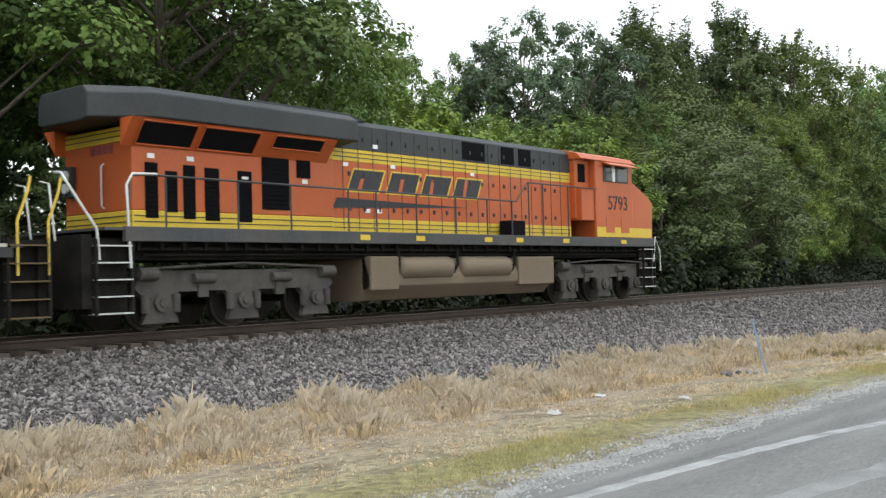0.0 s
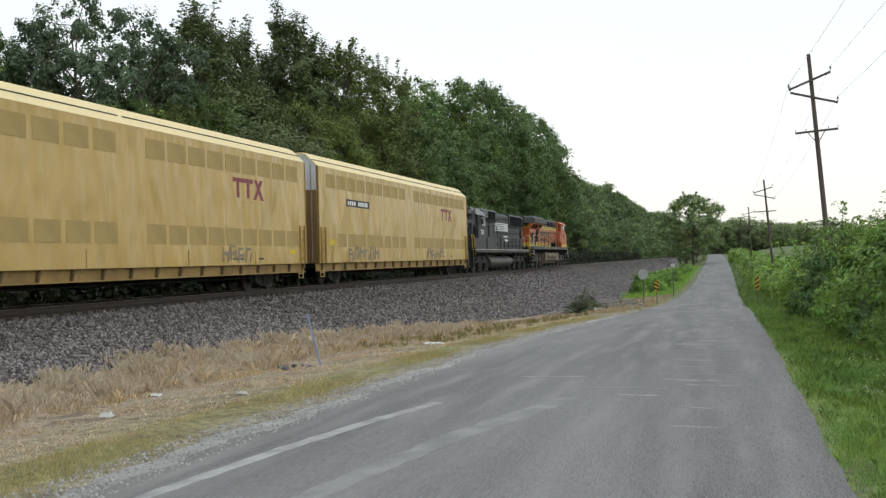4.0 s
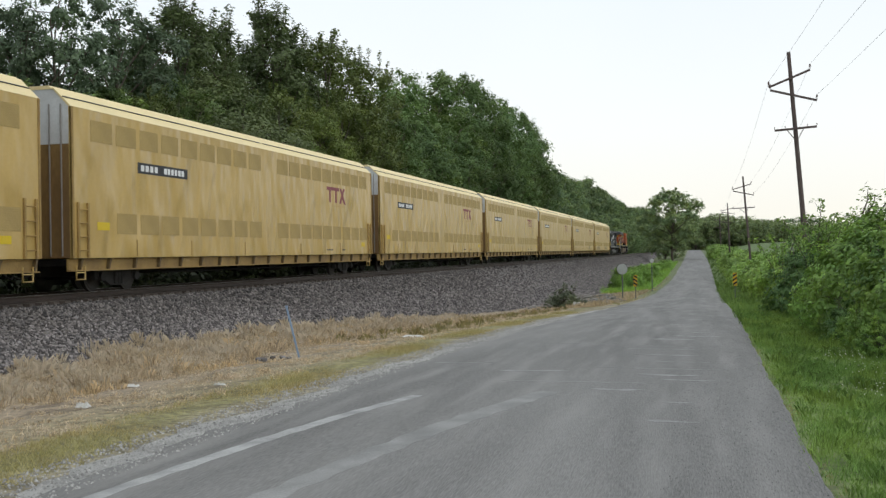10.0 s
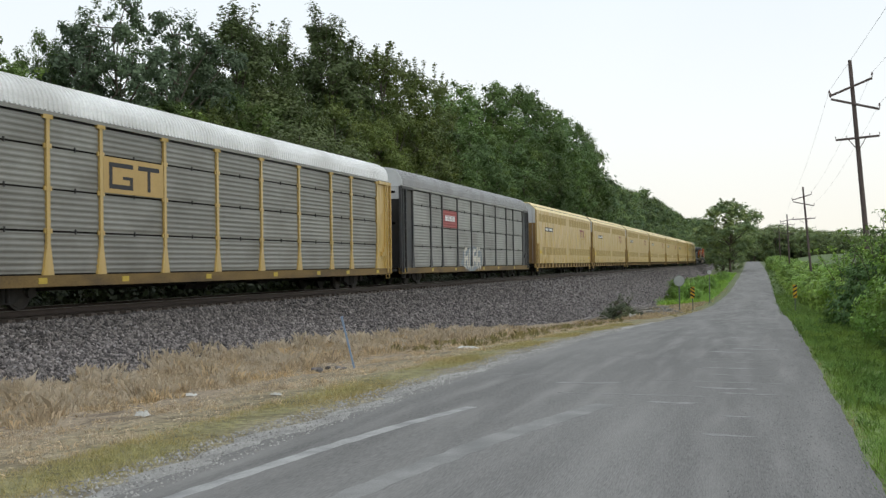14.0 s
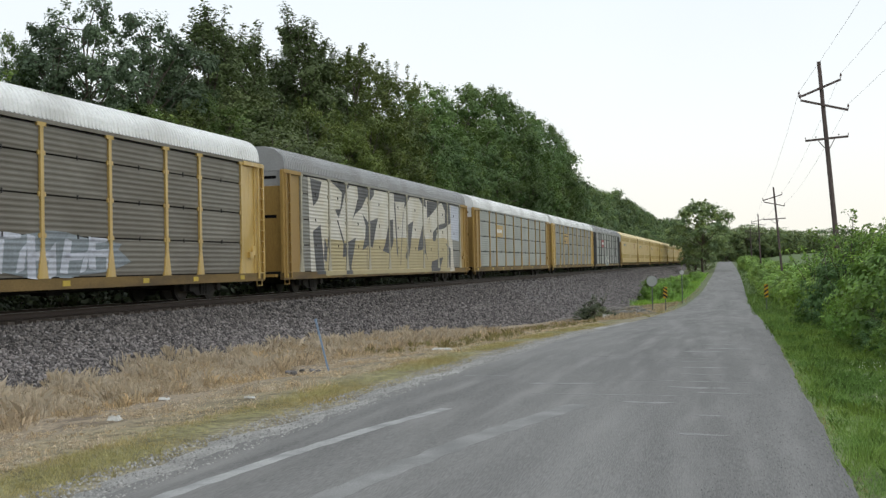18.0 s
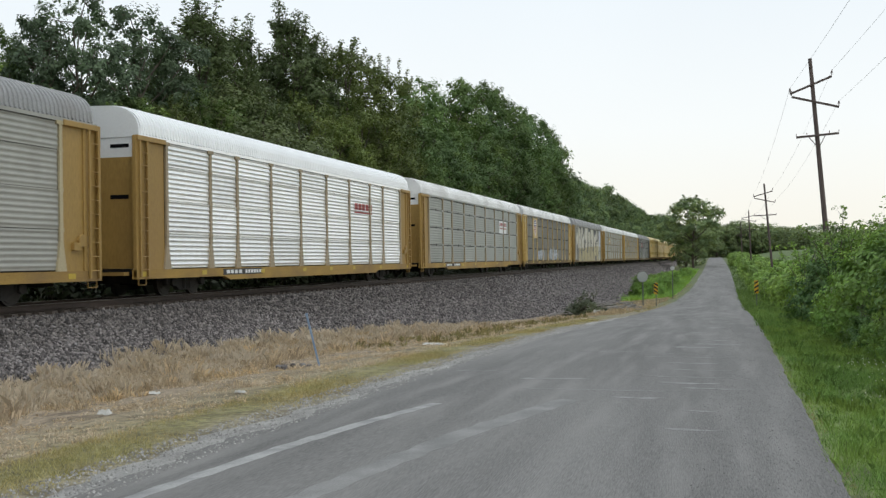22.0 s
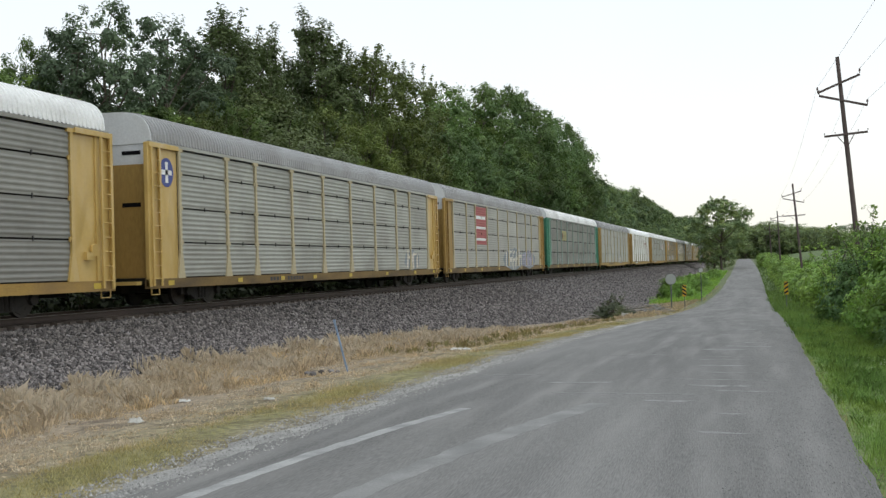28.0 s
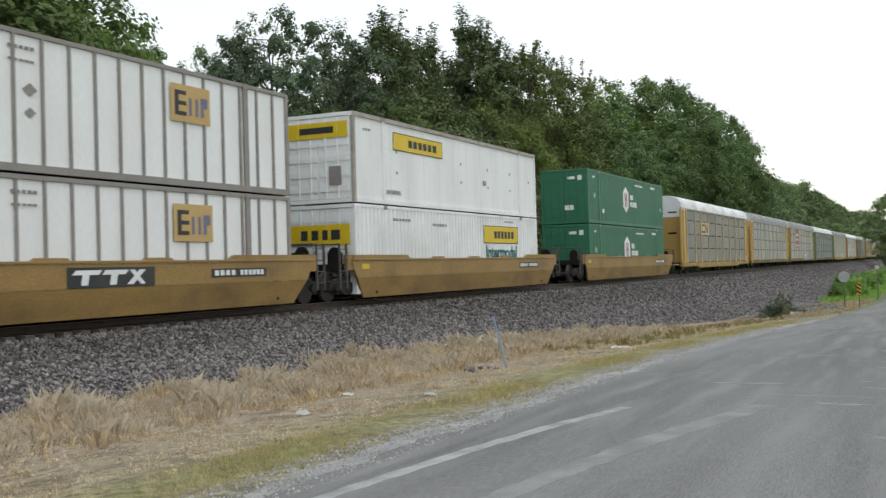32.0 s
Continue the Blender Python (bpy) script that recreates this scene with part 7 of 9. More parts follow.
        for z in (zl, 3.9):
            fr.tube([(f(z, 0.015), Y(a), z), (f(z, 0.015), Y(b), z)], 0.022, 4)
        for yy in (a, b):
            fr.tube([(f(zl, 0.015), Y(yy), zl), (f(3.9, 0.015), Y(yy), 3.9)], 0.022, 4)
        part("screen_frame", fr, M_ORANGE, v)
    for a, b, z0, z1 in ((322.0, 322.28, 2.14, 3.18), (322.45, 322.72, 2.26, 3.04), (322.86, 323.14, 2.14, 3.18), (323.37, 323.72, 2.12, 3.16), (324.19, 324.55, 2.11, 3.15), (324.83, 325.58, 2.39, 3.48), (325.8, 326.2, 3.10, 3.50)):
        part("louvre_door", Geo().box(1.12, 1.135, Y(a), Y(b), z0, z1), M_MESHB, v)
        sl = Geo()
        for k in range(int((z1 - z0) / 0.09)):
            sl.box(1.135, 1.148, Y(a) + 0.02, Y(b) - 0.02, z0 + 0.03 + 0.09 * k, z0 + 0.06 + 0.09 * k)
        part("louvre", sl, M_MESHB, v)
    for a, z in ((322.05, 3.26), (322.95, 3.26), (325.95, 2.98), (324.3, 2.95), (327.3, 3.46), (328.9, 3.50), (328.3, 3.93), (327.5, 4.03), (332.0, 3.5), (328.4, 2.42), (328.0, 2.42)):
        part("notice_plate", Geo().box(1.125 if a < 326.9 else 1.03, 1.138 if a < 326.9 else 1.042, Y(a), Y(a) + 0.16, z, z + 0.09), M_WHITE, v)
    # hood doors: thin raised seams, screens in the black top band
    seams = Geo()
    for k in range(19):
        ya = Y(327.3) + k * 0.5
        seams.box(hx, hx + 0.012, ya, ya + 0.014, 2.0, 4.38)
    part("door_seam", seams, M_LGREY, v)
    latch = Geo().box(0, 0.03, -0.03, 0.03, -0.05, 0.05).mesh("latch", M_LBLACK)
    for k in range(18):
        for z in (2.5, 3.3, 4.1):
            part("latch", latch, None, v, at=pose(hx, Y(327.5) + k * 0.5, z))
    for a, b in ((331.7, 332.65), (333.4, 333.98), (334.22, 334.8)):
        part("hood_screen", Geo().box(hx, hx + 0.02, Y(a), Y(b), 3.92, 4.38), M_MESHB, v)
    part("exhaust_stack", Geo().box(-0.4, 0.4, Y(330.3), Y(331.6), 4.55, 4.64), M_LBLACK, v)
    # cab and nose
    part("cab_body", Geo().box(-1.42, 1.42, Y(337.65), Y(339.9), 1.95, 4.30), M_ORANGE, v, bevel=0.04)
    part("cab_rear", Geo().box(-1.2, 1.2, Y(336.85), Y(337.65), 2.5, 4.35), M_ORANGE, v, bevel=0.03)
    part("cab_side_box", Geo().box(1.0, 1.38, Y(336.9), Y(337.6), 2.45, 3.42).box(-1.38, -1.0, Y(336.9), Y(337.6), 2.45, 3.42), M_ORANGE, v, bevel=0.02)
    part("cab_roof", Geo().prism([(-1.46, 4.28), (1.46, 4.28), (1.30, 4.44), (0.7, 4.60), (-0.7, 4.60), (-1.30, 4.44)], Y(336.8), Y(340.05)), M_ORANGE, v, "sun-bleached orange cab roof", bevel=0.02)
    part("nose", Geo().prism([(Y(339.9), 1.95), (Y(341.15), 1.95), (Y(341.2), 3.1), (Y(340.9), 3.3), (Y(339.9), 3.72)], -1.1, 1.40, "x"), M_ORANGE, v, bevel=0.04)
    part("windscreen", Geo().prism([(Y(339.9), 3.72), (Y(340.05), 3.72), (Y(339.95), 4.26), (Y(339.9), 4.26)], -1.2, 1.2, "x"), M_GLASS, v)
    win = part("cab_window", Geo().box(1.40, 1.44, Y(338.1), Y(339.6), 3.66, 4.18), M_LBLACK, v, bevel=0.01)
    part("pane", Geo().box(1.435, 1.448, Y(338.2), Y(338.85), 3.70, 4.14), M_GLASS, win)
    part("pane", Geo().box(1.435, 1.448, Y(338.92), Y(339.52), 3.70, 4.14), M_GLASS, win)
    part("window_bar", Geo().box(1.44, 1.46, Y(338.6), Y(338.75), 3.68, 4.16), M_WHITE, win)
    part("sun_visor", Geo().prism([(1.42, 4.28), (1.70, 4.16), (1.70, 4.13), (1.42, 4.24)], Y(338.05), Y(339.75)), M_ORANGE, v)
    part("rear_cab_window", Geo().box(1.2, 1.215, Y(337.0), Y(337.4), 3.6, 4.15), M_MESHB, v, bevel=0.05)
    part("cab_stripe", Geo().box(1.425, 1.43, Y(337.66), Y(339.9), 1.97, 2.27).box(1.405, 1.41, Y(339.9), Y(341.1), 1.97, 2.27), M_LYEL, v)
    lettering("cab_number", "5793", 0.62, M_INK, v, 1.43, Y(338.95), 3.0, label="black painted number")
    for a in (338.2, 339.1):
        part("cab_grille", Geo().box(1.43, 1.436, Y(a), Y(a) + 0.5, 2.1, 2.55), M_ORANGE, v)
    # emblem: slanted blocks over a wedge
    x = hx + 0.006
    for k, a in enumerate((327.45, 328.75, 330.0, 331.25)):
        plates("emblem_trim", [rect(Y(a) - 0.05, Y(a) + 1.05, 2.88, 3.44, 0.25)], M_LYEL, v, x, 0.003)
        plates("emblem_block", [rect(Y(a), Y(a) + 1.0, 2.92, 3.40, 0.22)], M_INK, v, x + 0.004)
        plates("emblem_gap", [rect(Y(a) + 0.3 + 0.1 * (k % 2), Y(a) + 0.42 + 0.1 * (k % 2), 2.92, 3.2 + 0.06 * k, 0.12)], M_ORANGE, v, x + 0.010, 0.003)
    plates("emblem_wedge", [[(Y(326.95), 2.50), (Y(331.9), 2.66), (Y(327.1), 2.74)]], M_INK, v, x + 0.004)
    # walkway rails
    side = 1.48
    handrail(v, [(side, Y(321.45), 1.5), (side, Y(321.4), 2.2), (side, Y(321.45), 2.86), (side, Y(321.8), 2.9), (side, Y(333.4), 2.86), (side, Y(333.95), 3.40), (side, Y(337.6), 3.40)], M_LGREY)
    handrail(v, [(side + 0.02, Y(321.42), 1.2), (side + 0.02, Y(321.35), 2.7), (side + 0.02, Y(321.48), 2.9), (side + 0.02, Y(322.0), 2.92)], M_SILVERBAR, 0.026)
    handrail(v, [(side, Y(320.8), 1.35), (side, Y(320.75), 1.9), (side, Y(320.25), 2.6), (side - 0.1, Y(320.15), 2.85), (side - 0.4, Y(320.2), 2.88)], M_SILVERBAR, 0.026)
    stanchions(v, [Y(a) for a in (322.2, 323.9, 325.3, 327.0, 327.9, 329.3, 330.8, 332.1, 333.2)], side, 1.95, 2.87, M_LGREY)
    stanchions(v, [Y(a) for a in (334.0, 334.7, 336.0)], side, 1.95, 3.4, M_LGREY)
    part("walkway_box", Geo().box(1.1, 1.45, Y(333.15), Y(333.85), 1.95, 2.35), M_MESHB, v)
    handrail(v, [(side, Y(341.05), 1.2), (side, Y(341.2), 2.0), (side, Y(341.5), 1.5), (side, Y(341.5), 0.9)], M_SILVERBAR, 0.024)
    handrail(v, [(side - 0.3, Y(341.2), 2.3), (side - 0.3, Y(341.6), 1.7), (side - 0.3, Y(341.6), 1.1)], M_SILVERBAR, 0.024)
    for y in (-0.4, 0.4):
        handrail(v, [(0.5 + y, Y(320.3), 1.7), (0.5 + y, Y(320.2), 2.7), (0.2 + y, Y(320.2), 2.75)], M_SILVERBAR, 0.02)
    loco_steps(v, Y(321.1), -1, M_UNDER, M_SILVERBAR)
    loco_steps(v, Y(340.75), 1, M_UNDER, M_SILVERBAR)
    # rear face
    for z in (2.06, 2.17, 3.67, 3.77):
        part("pinstripe", Geo().box(-1.1, 1.1, Y(321.706), Y(321.715), z, z + 0.018), M_INK, v)
    part("rear_grab_iron", Geo().tube([(0.25, Y(321.70), 2.35), (0.25, Y(321.64), 2.4), (0.25, Y(321.64), 3.15), (0.25, Y(321.70), 3.2)], 0.018, 6), M_SILVERBAR, v)
    part("lamp_box", Geo().box(-1.0, -0.72, Y(321.58), Y(321.71), 2.62, 3.22), M_LBLACK, v, bevel=0.01)
    for z in (3.05, 2.8):
        part("rear_lamp", Geo().cyl((-0.86, Y(321.58), z), 0.1, -0.05, "y", 12), M_LENS, v)
    for k in range(4):
        part("rear_number_bar", Geo().box(-0.2 + 0.2 * k, -0.06 + 0.2 * k, Y(321.70), Y(321.71), 3.38, 3.54), M_MAROON, v)
    part("pilot", Geo().box(-1.4, 1.4, Y(320.5), Y(320.7), 0.5, 1.8), M_UNDER, v)
    part("pilot", Geo().box(-1.4, 1.4, Y(341.1), Y(341.25), 0.35, 1.8), M_LBLACK, v)
    # tank with air reservoirs
    part("fuel_tank", Geo().prism([(-1.25, 1.35), (1.25, 1.35), (1.40, 0.95), (1.40, 0.72), (1.05, 0.38), (-1.05, 0.38), (-1.40, 0.72), (-1.40, 0.95)], Y(327.7), Y(335.2)), M_TANK, v, bevel=0.03)
    part("battery_box", Geo().box(1.15, 1.46, Y(327.7), Y(328.65), 0.62, 1.40), M_TANK, v, bevel=0.03)
    part("battery_box", Geo().box(1.15, 1.46, Y(333.5), Y(335.2), 0.62, 1.38), M_TANK, v, bevel=0.03)
    for a, b in ((328.75, 330.75), (331.05, 333.2)):
        part("air_reservoir", drum(1.26, Y(a), Y(b), 1.12, 0.28), M_TANK, v)
    for a in (330.9, 333.35, 328.7):
        part("pipe", Geo().tube([(1.4, Y(a), 1.6), (1.42, Y(a), 1.2), (1.3, Y(a) - 0.2, 0.8)], 0.04, 6), M_UNDER, v)
    loco_truck(v, Y(324.2), (-1.97, 0, 1.97))
    loco_truck(v, Y(338.3), (-1.97, 0, 1.97))
    coupler(v, Y(320.4), -1)
    coupler(v, Y(341.3), 1)
    return v


def black_loco():
    y0 = 309.2
    v = vehicle("diesel_locomotive", y0, "black diesel locomotive with white striped nose and long hood", "locomotive", "locomotives")
    Y = lambda a: a - y0
    part("frame", Geo().box(-1.2, 1.2, Y(298.3), Y(319.7), 1.25, 1.55), M_UNDER, v)
    for s in (1, -1):
        part("side_sill", Geo().box(min(s * 1.40, s * 1.52), max(s * 1.40, s * 1.52), Y(299.8), Y(319.2), 1.40, 1.56), M_LBLACK, v)
        part("white_edge", Geo().box(min(s * 1.521, s * 1.527), max(s * 1.521, s * 1.527), Y(299.85), Y(319.1), 1.57, 1.625), M_SCUFF, v, "scuffed white sill stripe")
    part("walkway", Geo().box(-1.5, 1.5, Y(299.0), Y(319.4), 1.56, 1.62), M_LBLACK, v)
    # long hood with flared top behind the cab and a taller radiator section
    part("long_hood", Geo().box(-0.98, 0.98, Y(306.6), Y(319.0), 1.62, 4.2), M_LBLACK, v, bevel=0.03)
    part("hood_roof", Geo().prism([(-0.98, 4.2), (0.98, 4.2), (0.80, 4.36), (-0.80, 4.36)], Y(308.5), Y(319.0)), M_LBLACK, v, bevel=0.02)
    part("blower_section", Geo().prism([(-1.0, 1.62), (1.0, 1.62), (1.0, 3.6), (1.18, 3.85), (1.18, 4.36), (0.95, 4.52), (-0.95, 4.52), (-1.18, 4.36), (-1.18, 3.85), (-1.0, 3.6)], Y(303.3), Y(308.4)), M_LBLACK, v, bevel=0.02)
    part("grid_screen", Geo().box(1.181, 1.195, Y(305.3), Y(307.6), 3.80, 4.36), M_MESHB, v)
    part("blower_screen", Geo().prism([(1.005, 3.3), (1.03, 3.3), (1.03, 3.59), (1.21, 3.84), (1.19, 3.85), (1.005, 3.61)], Y(303.75), Y(305.15)), M_MESHB, v)
    part("radiator_flare", Geo().prism([(-0.97, 3.35), (0.97, 3.35), (1.06, 3.45), (1.06, 4.32), (0.92, 4.42), (-0.92, 4.42), (-1.06, 4.32), (-1.06, 3.45)], Y(313.4), Y(318.8)), M_LBLACK, v, bevel=0.02)
    for a, b in ((313.6, 316.1), (316.2, 318.65)):
        part("radiator_screen", Geo().box(1.061, 1.073, Y(a), Y(b), 3.50, 4.27), M_MESHB, v)
    part("inertial_screen", Geo().box(0.981, 1.0, Y(317.75), Y(318.65), 2.55, 3.34), M_MESHB, v)
    for k in range(5):
        part("end_stripe", Geo().box(0.981, 0.99, Y(318.72), Y(318.93), 2.6 + 0.15 * k, 2.69 + 0.15 * k), M_SCUFF, v)
    part("hood_doorway", Geo().box(0.99, 1.005, Y(305.95), Y(306.4), 2.55, 3.78), M_MESHB, v)
    seams = Geo()
    for k in range(23):
        ya = Y(307.2) + k * 0.5
        seams.box(0.98, 0.994, ya, ya + 0.015, 1.7, 4.1)
    part("door_seam", seams, M_LBLACK, v)
    latch = Geo().box(0, 0.03, -0.03, 0.03, -0.05, 0.05).mesh("latch", M_LGREY)
    for k in range(22):
        for z in (1.95, 2.9, 3.95):
            part("latch", latch, None, v, at=pose(0.98, Y(307.45) + k * 0.5, z))
    for a in (304.0, 304.45, 304.9, 318.0):
        part("hood_lamp", Geo().cyl((1.18, Y(a), 4.2), 0.06, 0.02, "x", 10), M_LENS, v)
    part("side_ledge", Geo().box(1.0, 1.50, Y(299.9), Y(303.1), 1.62, 2.36).box(1.0, 1.50, Y(303.5), Y(306.4), 1.62, 2.40), M_LBLACK, v, bevel=0.02)
    # cab
    part("cab_body", Geo().prism([(-1.46, 1.62), (1.46, 1.62), (1.46, 3.95), (1.0, 4.42), (-1.0, 4.42), (-1.46, 3.95)], Y(301.0), Y(303.3)), M_LBLACK, v, bevel=0.03)
    part("cab_roof", Geo().prism([(-1.48, 3.93), (-1.0, 4.46), (1.0, 4.46), (1.48, 3.93), (1.40, 3.93), (0.97, 4.40), (-0.97, 4.40), (-1.40, 3.93)], Y(300.6), Y(303.35)), M_LROOF, v, "grey weathered sloping cab roof")
    part("air_conditioner", Geo().box(-0.6, 0.6, Y(300.7), Y(301.8), 4.46, 4.66), M_LGREY, v, bevel=0.02)
    part("cab_front", Geo().prism([(Y(301.0), 1.62), (Y(299.9), 1.62), (Y(299.9), 3.3), (Y(300.5), 4.1), (Y(301.0), 4.4)], -1.25, 1.30, "x"), M_LBLACK, v, bevel=0.03)
    for xa in (0.42, -1.17):
        part("number_board", Geo().box(xa, xa + 0.75, Y(299.95), Y(300.35), 4.0, 4.28), M_LROOF, v, bevel=0.02)
    lettering("board_number", "2519", 0.27, M_INK, v, 0.795, Y(299.944), 4.135, label="dark number on grey board", bold=0.006, turn=pose(0, 0, 0, 90, 0, 0))
    part("nose_field", Geo().box(-0.92, 0.98, Y(297.79), Y(297.83), 2.30, 3.16), M_WHITE, v, "white nose field", bevel=0.01)
    part("nose_figure", Geo().add([(a, Y(297.78), b) for a, b in ((0.15, 2.55), (0.25, 2.9), (0.12, 3.05), (0.3, 3.02), (0.42, 2.8), (0.62, 2.72), (0.5, 2.5), (0.4, 2.66), (0.28, 2.62))], [tuple(range(9))]), M_INK, v)
    part("headlight", Geo().cyl((0.1, Y(300.1), 4.2), 0.1, -0.08, "y", 12).cyl((0.32, Y(300.1), 4.2), 0.1, -0.08, "y", 12), M_LENS, v)
    win = part("cab_window", Geo().box(1.455, 1.48, Y(301.75), Y(302.85), 3.2, 3.84), M_LBLACK, v, bevel=0.01)
    part("pane", Geo().box(1.475, 1.486, Y(301.82), Y(302.3), 3.25, 3.8), M_GLASS, win)
    part("pane", Geo().box(1.475, 1.486, Y(302.36), Y(302.78), 3.25, 3.8), M_GLASS, win)
    part("sun_visor", Geo().prism([(1.46, 3.95), (1.72, 3.84), (1.72, 3.81), (1.46, 3.90)], Y(301.6), Y(303.0)), M_LGREY, v)
    part("mirror", Geo().box(1.5, 1.7, Y(301.55), Y(301.6), 3.3, 3.7), M_LBLACK, v)
    lettering("cab_number", "2519", 0.42, M_WHITE, v, 1.47, Y(302.17), 2.77, label="white painted number", bold=0.012)
    part("marker_lamp", Geo().cyl((1.46, Y(302.95), 3.25), 0.06, 0.04, "x", 10), M_LENS, v)
    part("side_doorway", Geo().box(1.302, 1.312, Y(300.1), Y(300.75), 1.9, 3.25), M_MESHB, v)
    part("front_pane", Geo().prism([(Y(299.93), 3.34), (Y(300.45), 4.03), (Y(300.40), 4.06), (Y(299.88), 3.37)], 0.35, 1.2, "x"), M_GLASS, v)
    for ya in (300.3, 301.2, 302.4, 303.8, 304.6, 305.4, 306.1):
        part("ledge_bolt", Geo().box(1.50, 1.512, Y(ya), Y(ya) + 0.07, 2.02, 2.08), M_LGREY, v)
    # striped nose
    part("nose", Geo().prism([(Y(299.9), 1.62), (Y(297.95), 1.62), (Y(297.85), 3.15), (Y(298.1), 3.28), (Y(299.9), 3.34)], -1.0, 1.05, "x"), M_LBLACK, v, bevel=0.05)
    for z in (2.36, 2.55, 2.74, 2.93, 3.12):
        part("nose_stripe", Geo().box(1.052, 1.058, Y(297.95), Y(299.2 + (z - 2.36) * 0.5), z, z + 0.11), M_WHITE, v, "white nose stripe")
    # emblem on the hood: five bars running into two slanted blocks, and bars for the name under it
    x = 0.985
    for k in range(5):
        plates("emblem_stripe", [rect(Y(308.3), Y(311.35) + 0.04 * k, 3.03 + 0.135 * k, 3.10 + 0.135 * k)], M_WHITE, v, x + 0.012)
    plates("emblem_block", [rect(Y(311.4), Y(312.05), 3.03, 3.64, 0.18), rect(Y(312.15), Y(312.85), 3.03, 3.64, 0.16)], M_WHITE, v, x + 0.012)
    plates("emblem_gap", [rect(Y(311.65), Y(311.75), 3.03, 3.40, 0.1), rect(Y(311.85), Y(311.95), 3.28, 3.64, 0.08), rect(Y(312.45), Y(312.95), 3.42, 3.47, 0.01), rect(Y(312.2), Y(312.6), 3.20, 3.25, 0.01)], M_LBLACK, v, x + 0.019, 0.003)
    plates("name_bar", bars(Y(311.3), Y(312.9), 2.52, 0.17, 7, 1) + bars(Y(311.35), Y(313.3), 2.26, 0.17, 8, 2), M_WHITE, v, x + 0.012)
    # rails and steps
    side = 1.46
    handrail(v, [(side, Y(319.0), 1.6), (side, Y(319.0), 2.5), (side, Y(307.0), 2.52), (side, Y(306.6), 3.3), (side - 0.2, Y(306.2), 3.36), (1.22, Y(304.0), 3.42)], M_LGREY)
    stanchions(v, [Y(a) for a in (308.0, 309.4, 310.9, 312.3, 313.8, 315.3, 316.8, 318.2)], side, 1.62, 2.52, M_MESHB)
    stanchions(v, [Y(306.4), Y(304.6)], side - 0.15, 2.4, 3.36, M_LGREY)
    handrail(v, [(side, Y(300.7), 3.0), (1.3, Y(300.2), 3.2), (1.2, Y(299.5), 2.6), (1.1, Y(298.2), 2.55)], M_LGREY)
    for a in (299.1, 299.75):
        handrail(v, [(side, Y(a) - 0.15, 2.6), (side + 0.02, Y(a), 2.0), (side + 0.02, Y(a) + 0.05, 1.2)], M_YBAR, 0.025)
    for a in (319.3, 319.85):
        handrail(v, [(side, Y(a) + 0.25, 2.75), (side, Y(a) + 0.2, 2.5), (side + 0.02, Y(a), 2.0), (side + 0.02, Y(a), 1.1)], M_YBAR, 0.025)
    loco_steps(v, Y(299.4), -1, M_UNDER, M_GUSS)
    loco_steps(v, Y(319.5), 1, M_UNDER, M_GUSS)
    part("pilot", Geo().box(-1.4, 1.4, Y(298.2), Y(298.4), 0.35, 1.6), M_LBLACK, v)
    part("pilot", Geo().box(-1.4, 1.4, Y(319.7), Y(319.85), 0.4, 1.6), M_UNDER, v)
    part("ditch_lamp", Geo().cyl((0.9, Y(298.2), 1.75), 0.11, -0.06, "y", 12), M_LENS, v)
    # tank
    prof = [(1.35 * math.cos(a), 0.73 + 0.5 * math.sin(a)) for a in (2 * math.pi * i / 20 for i in range(20))]
    prof = [(math.copysign(abs(a / 1.35) ** 0.6 * 1.38, a), b) for a, b in prof]
    part("fuel_tank", Geo().prism(prof, Y(305.0), Y(312.75), smooth=True), M_TANKG, v)
    part("air_reservoir", drum(1.2, Y(308.6), Y(312.6), 1.36, 0.16), M_UNDER, v)
    part("underframe_pipe", Geo().tube([(1.3, Y(299.8), 1.33), (1.3, Y(318.8), 1.33)], 0.035, 6).tube([(1.25, Y(304.6), 1.2), (1.35, Y(304.8), 0.6), (1.2, Y(305.2), 0.4)], 0.04, 6), M_UNDER, v)
    for a in (301.0, 303.2, 304.6, 313.4, 315.0, 317.0):
        part("sand_box", Geo().box(1.15, 1.42, Y(a), Y(a) + 0.35, 1.15, 1.42), M_UNDER, v, bevel=0.02)
    loco_truck(v, Y(302.0), (-2.0, 0, 2.0), 0.51, M_TRUCKD)
    loco_truck(v, Y(316.0), (-2.0, 0, 2.0), 0.51, M_TRUCKD)
    coupler(v, Y(298.1), -1)
    coupler(v, Y(319.9), 1)
    return v


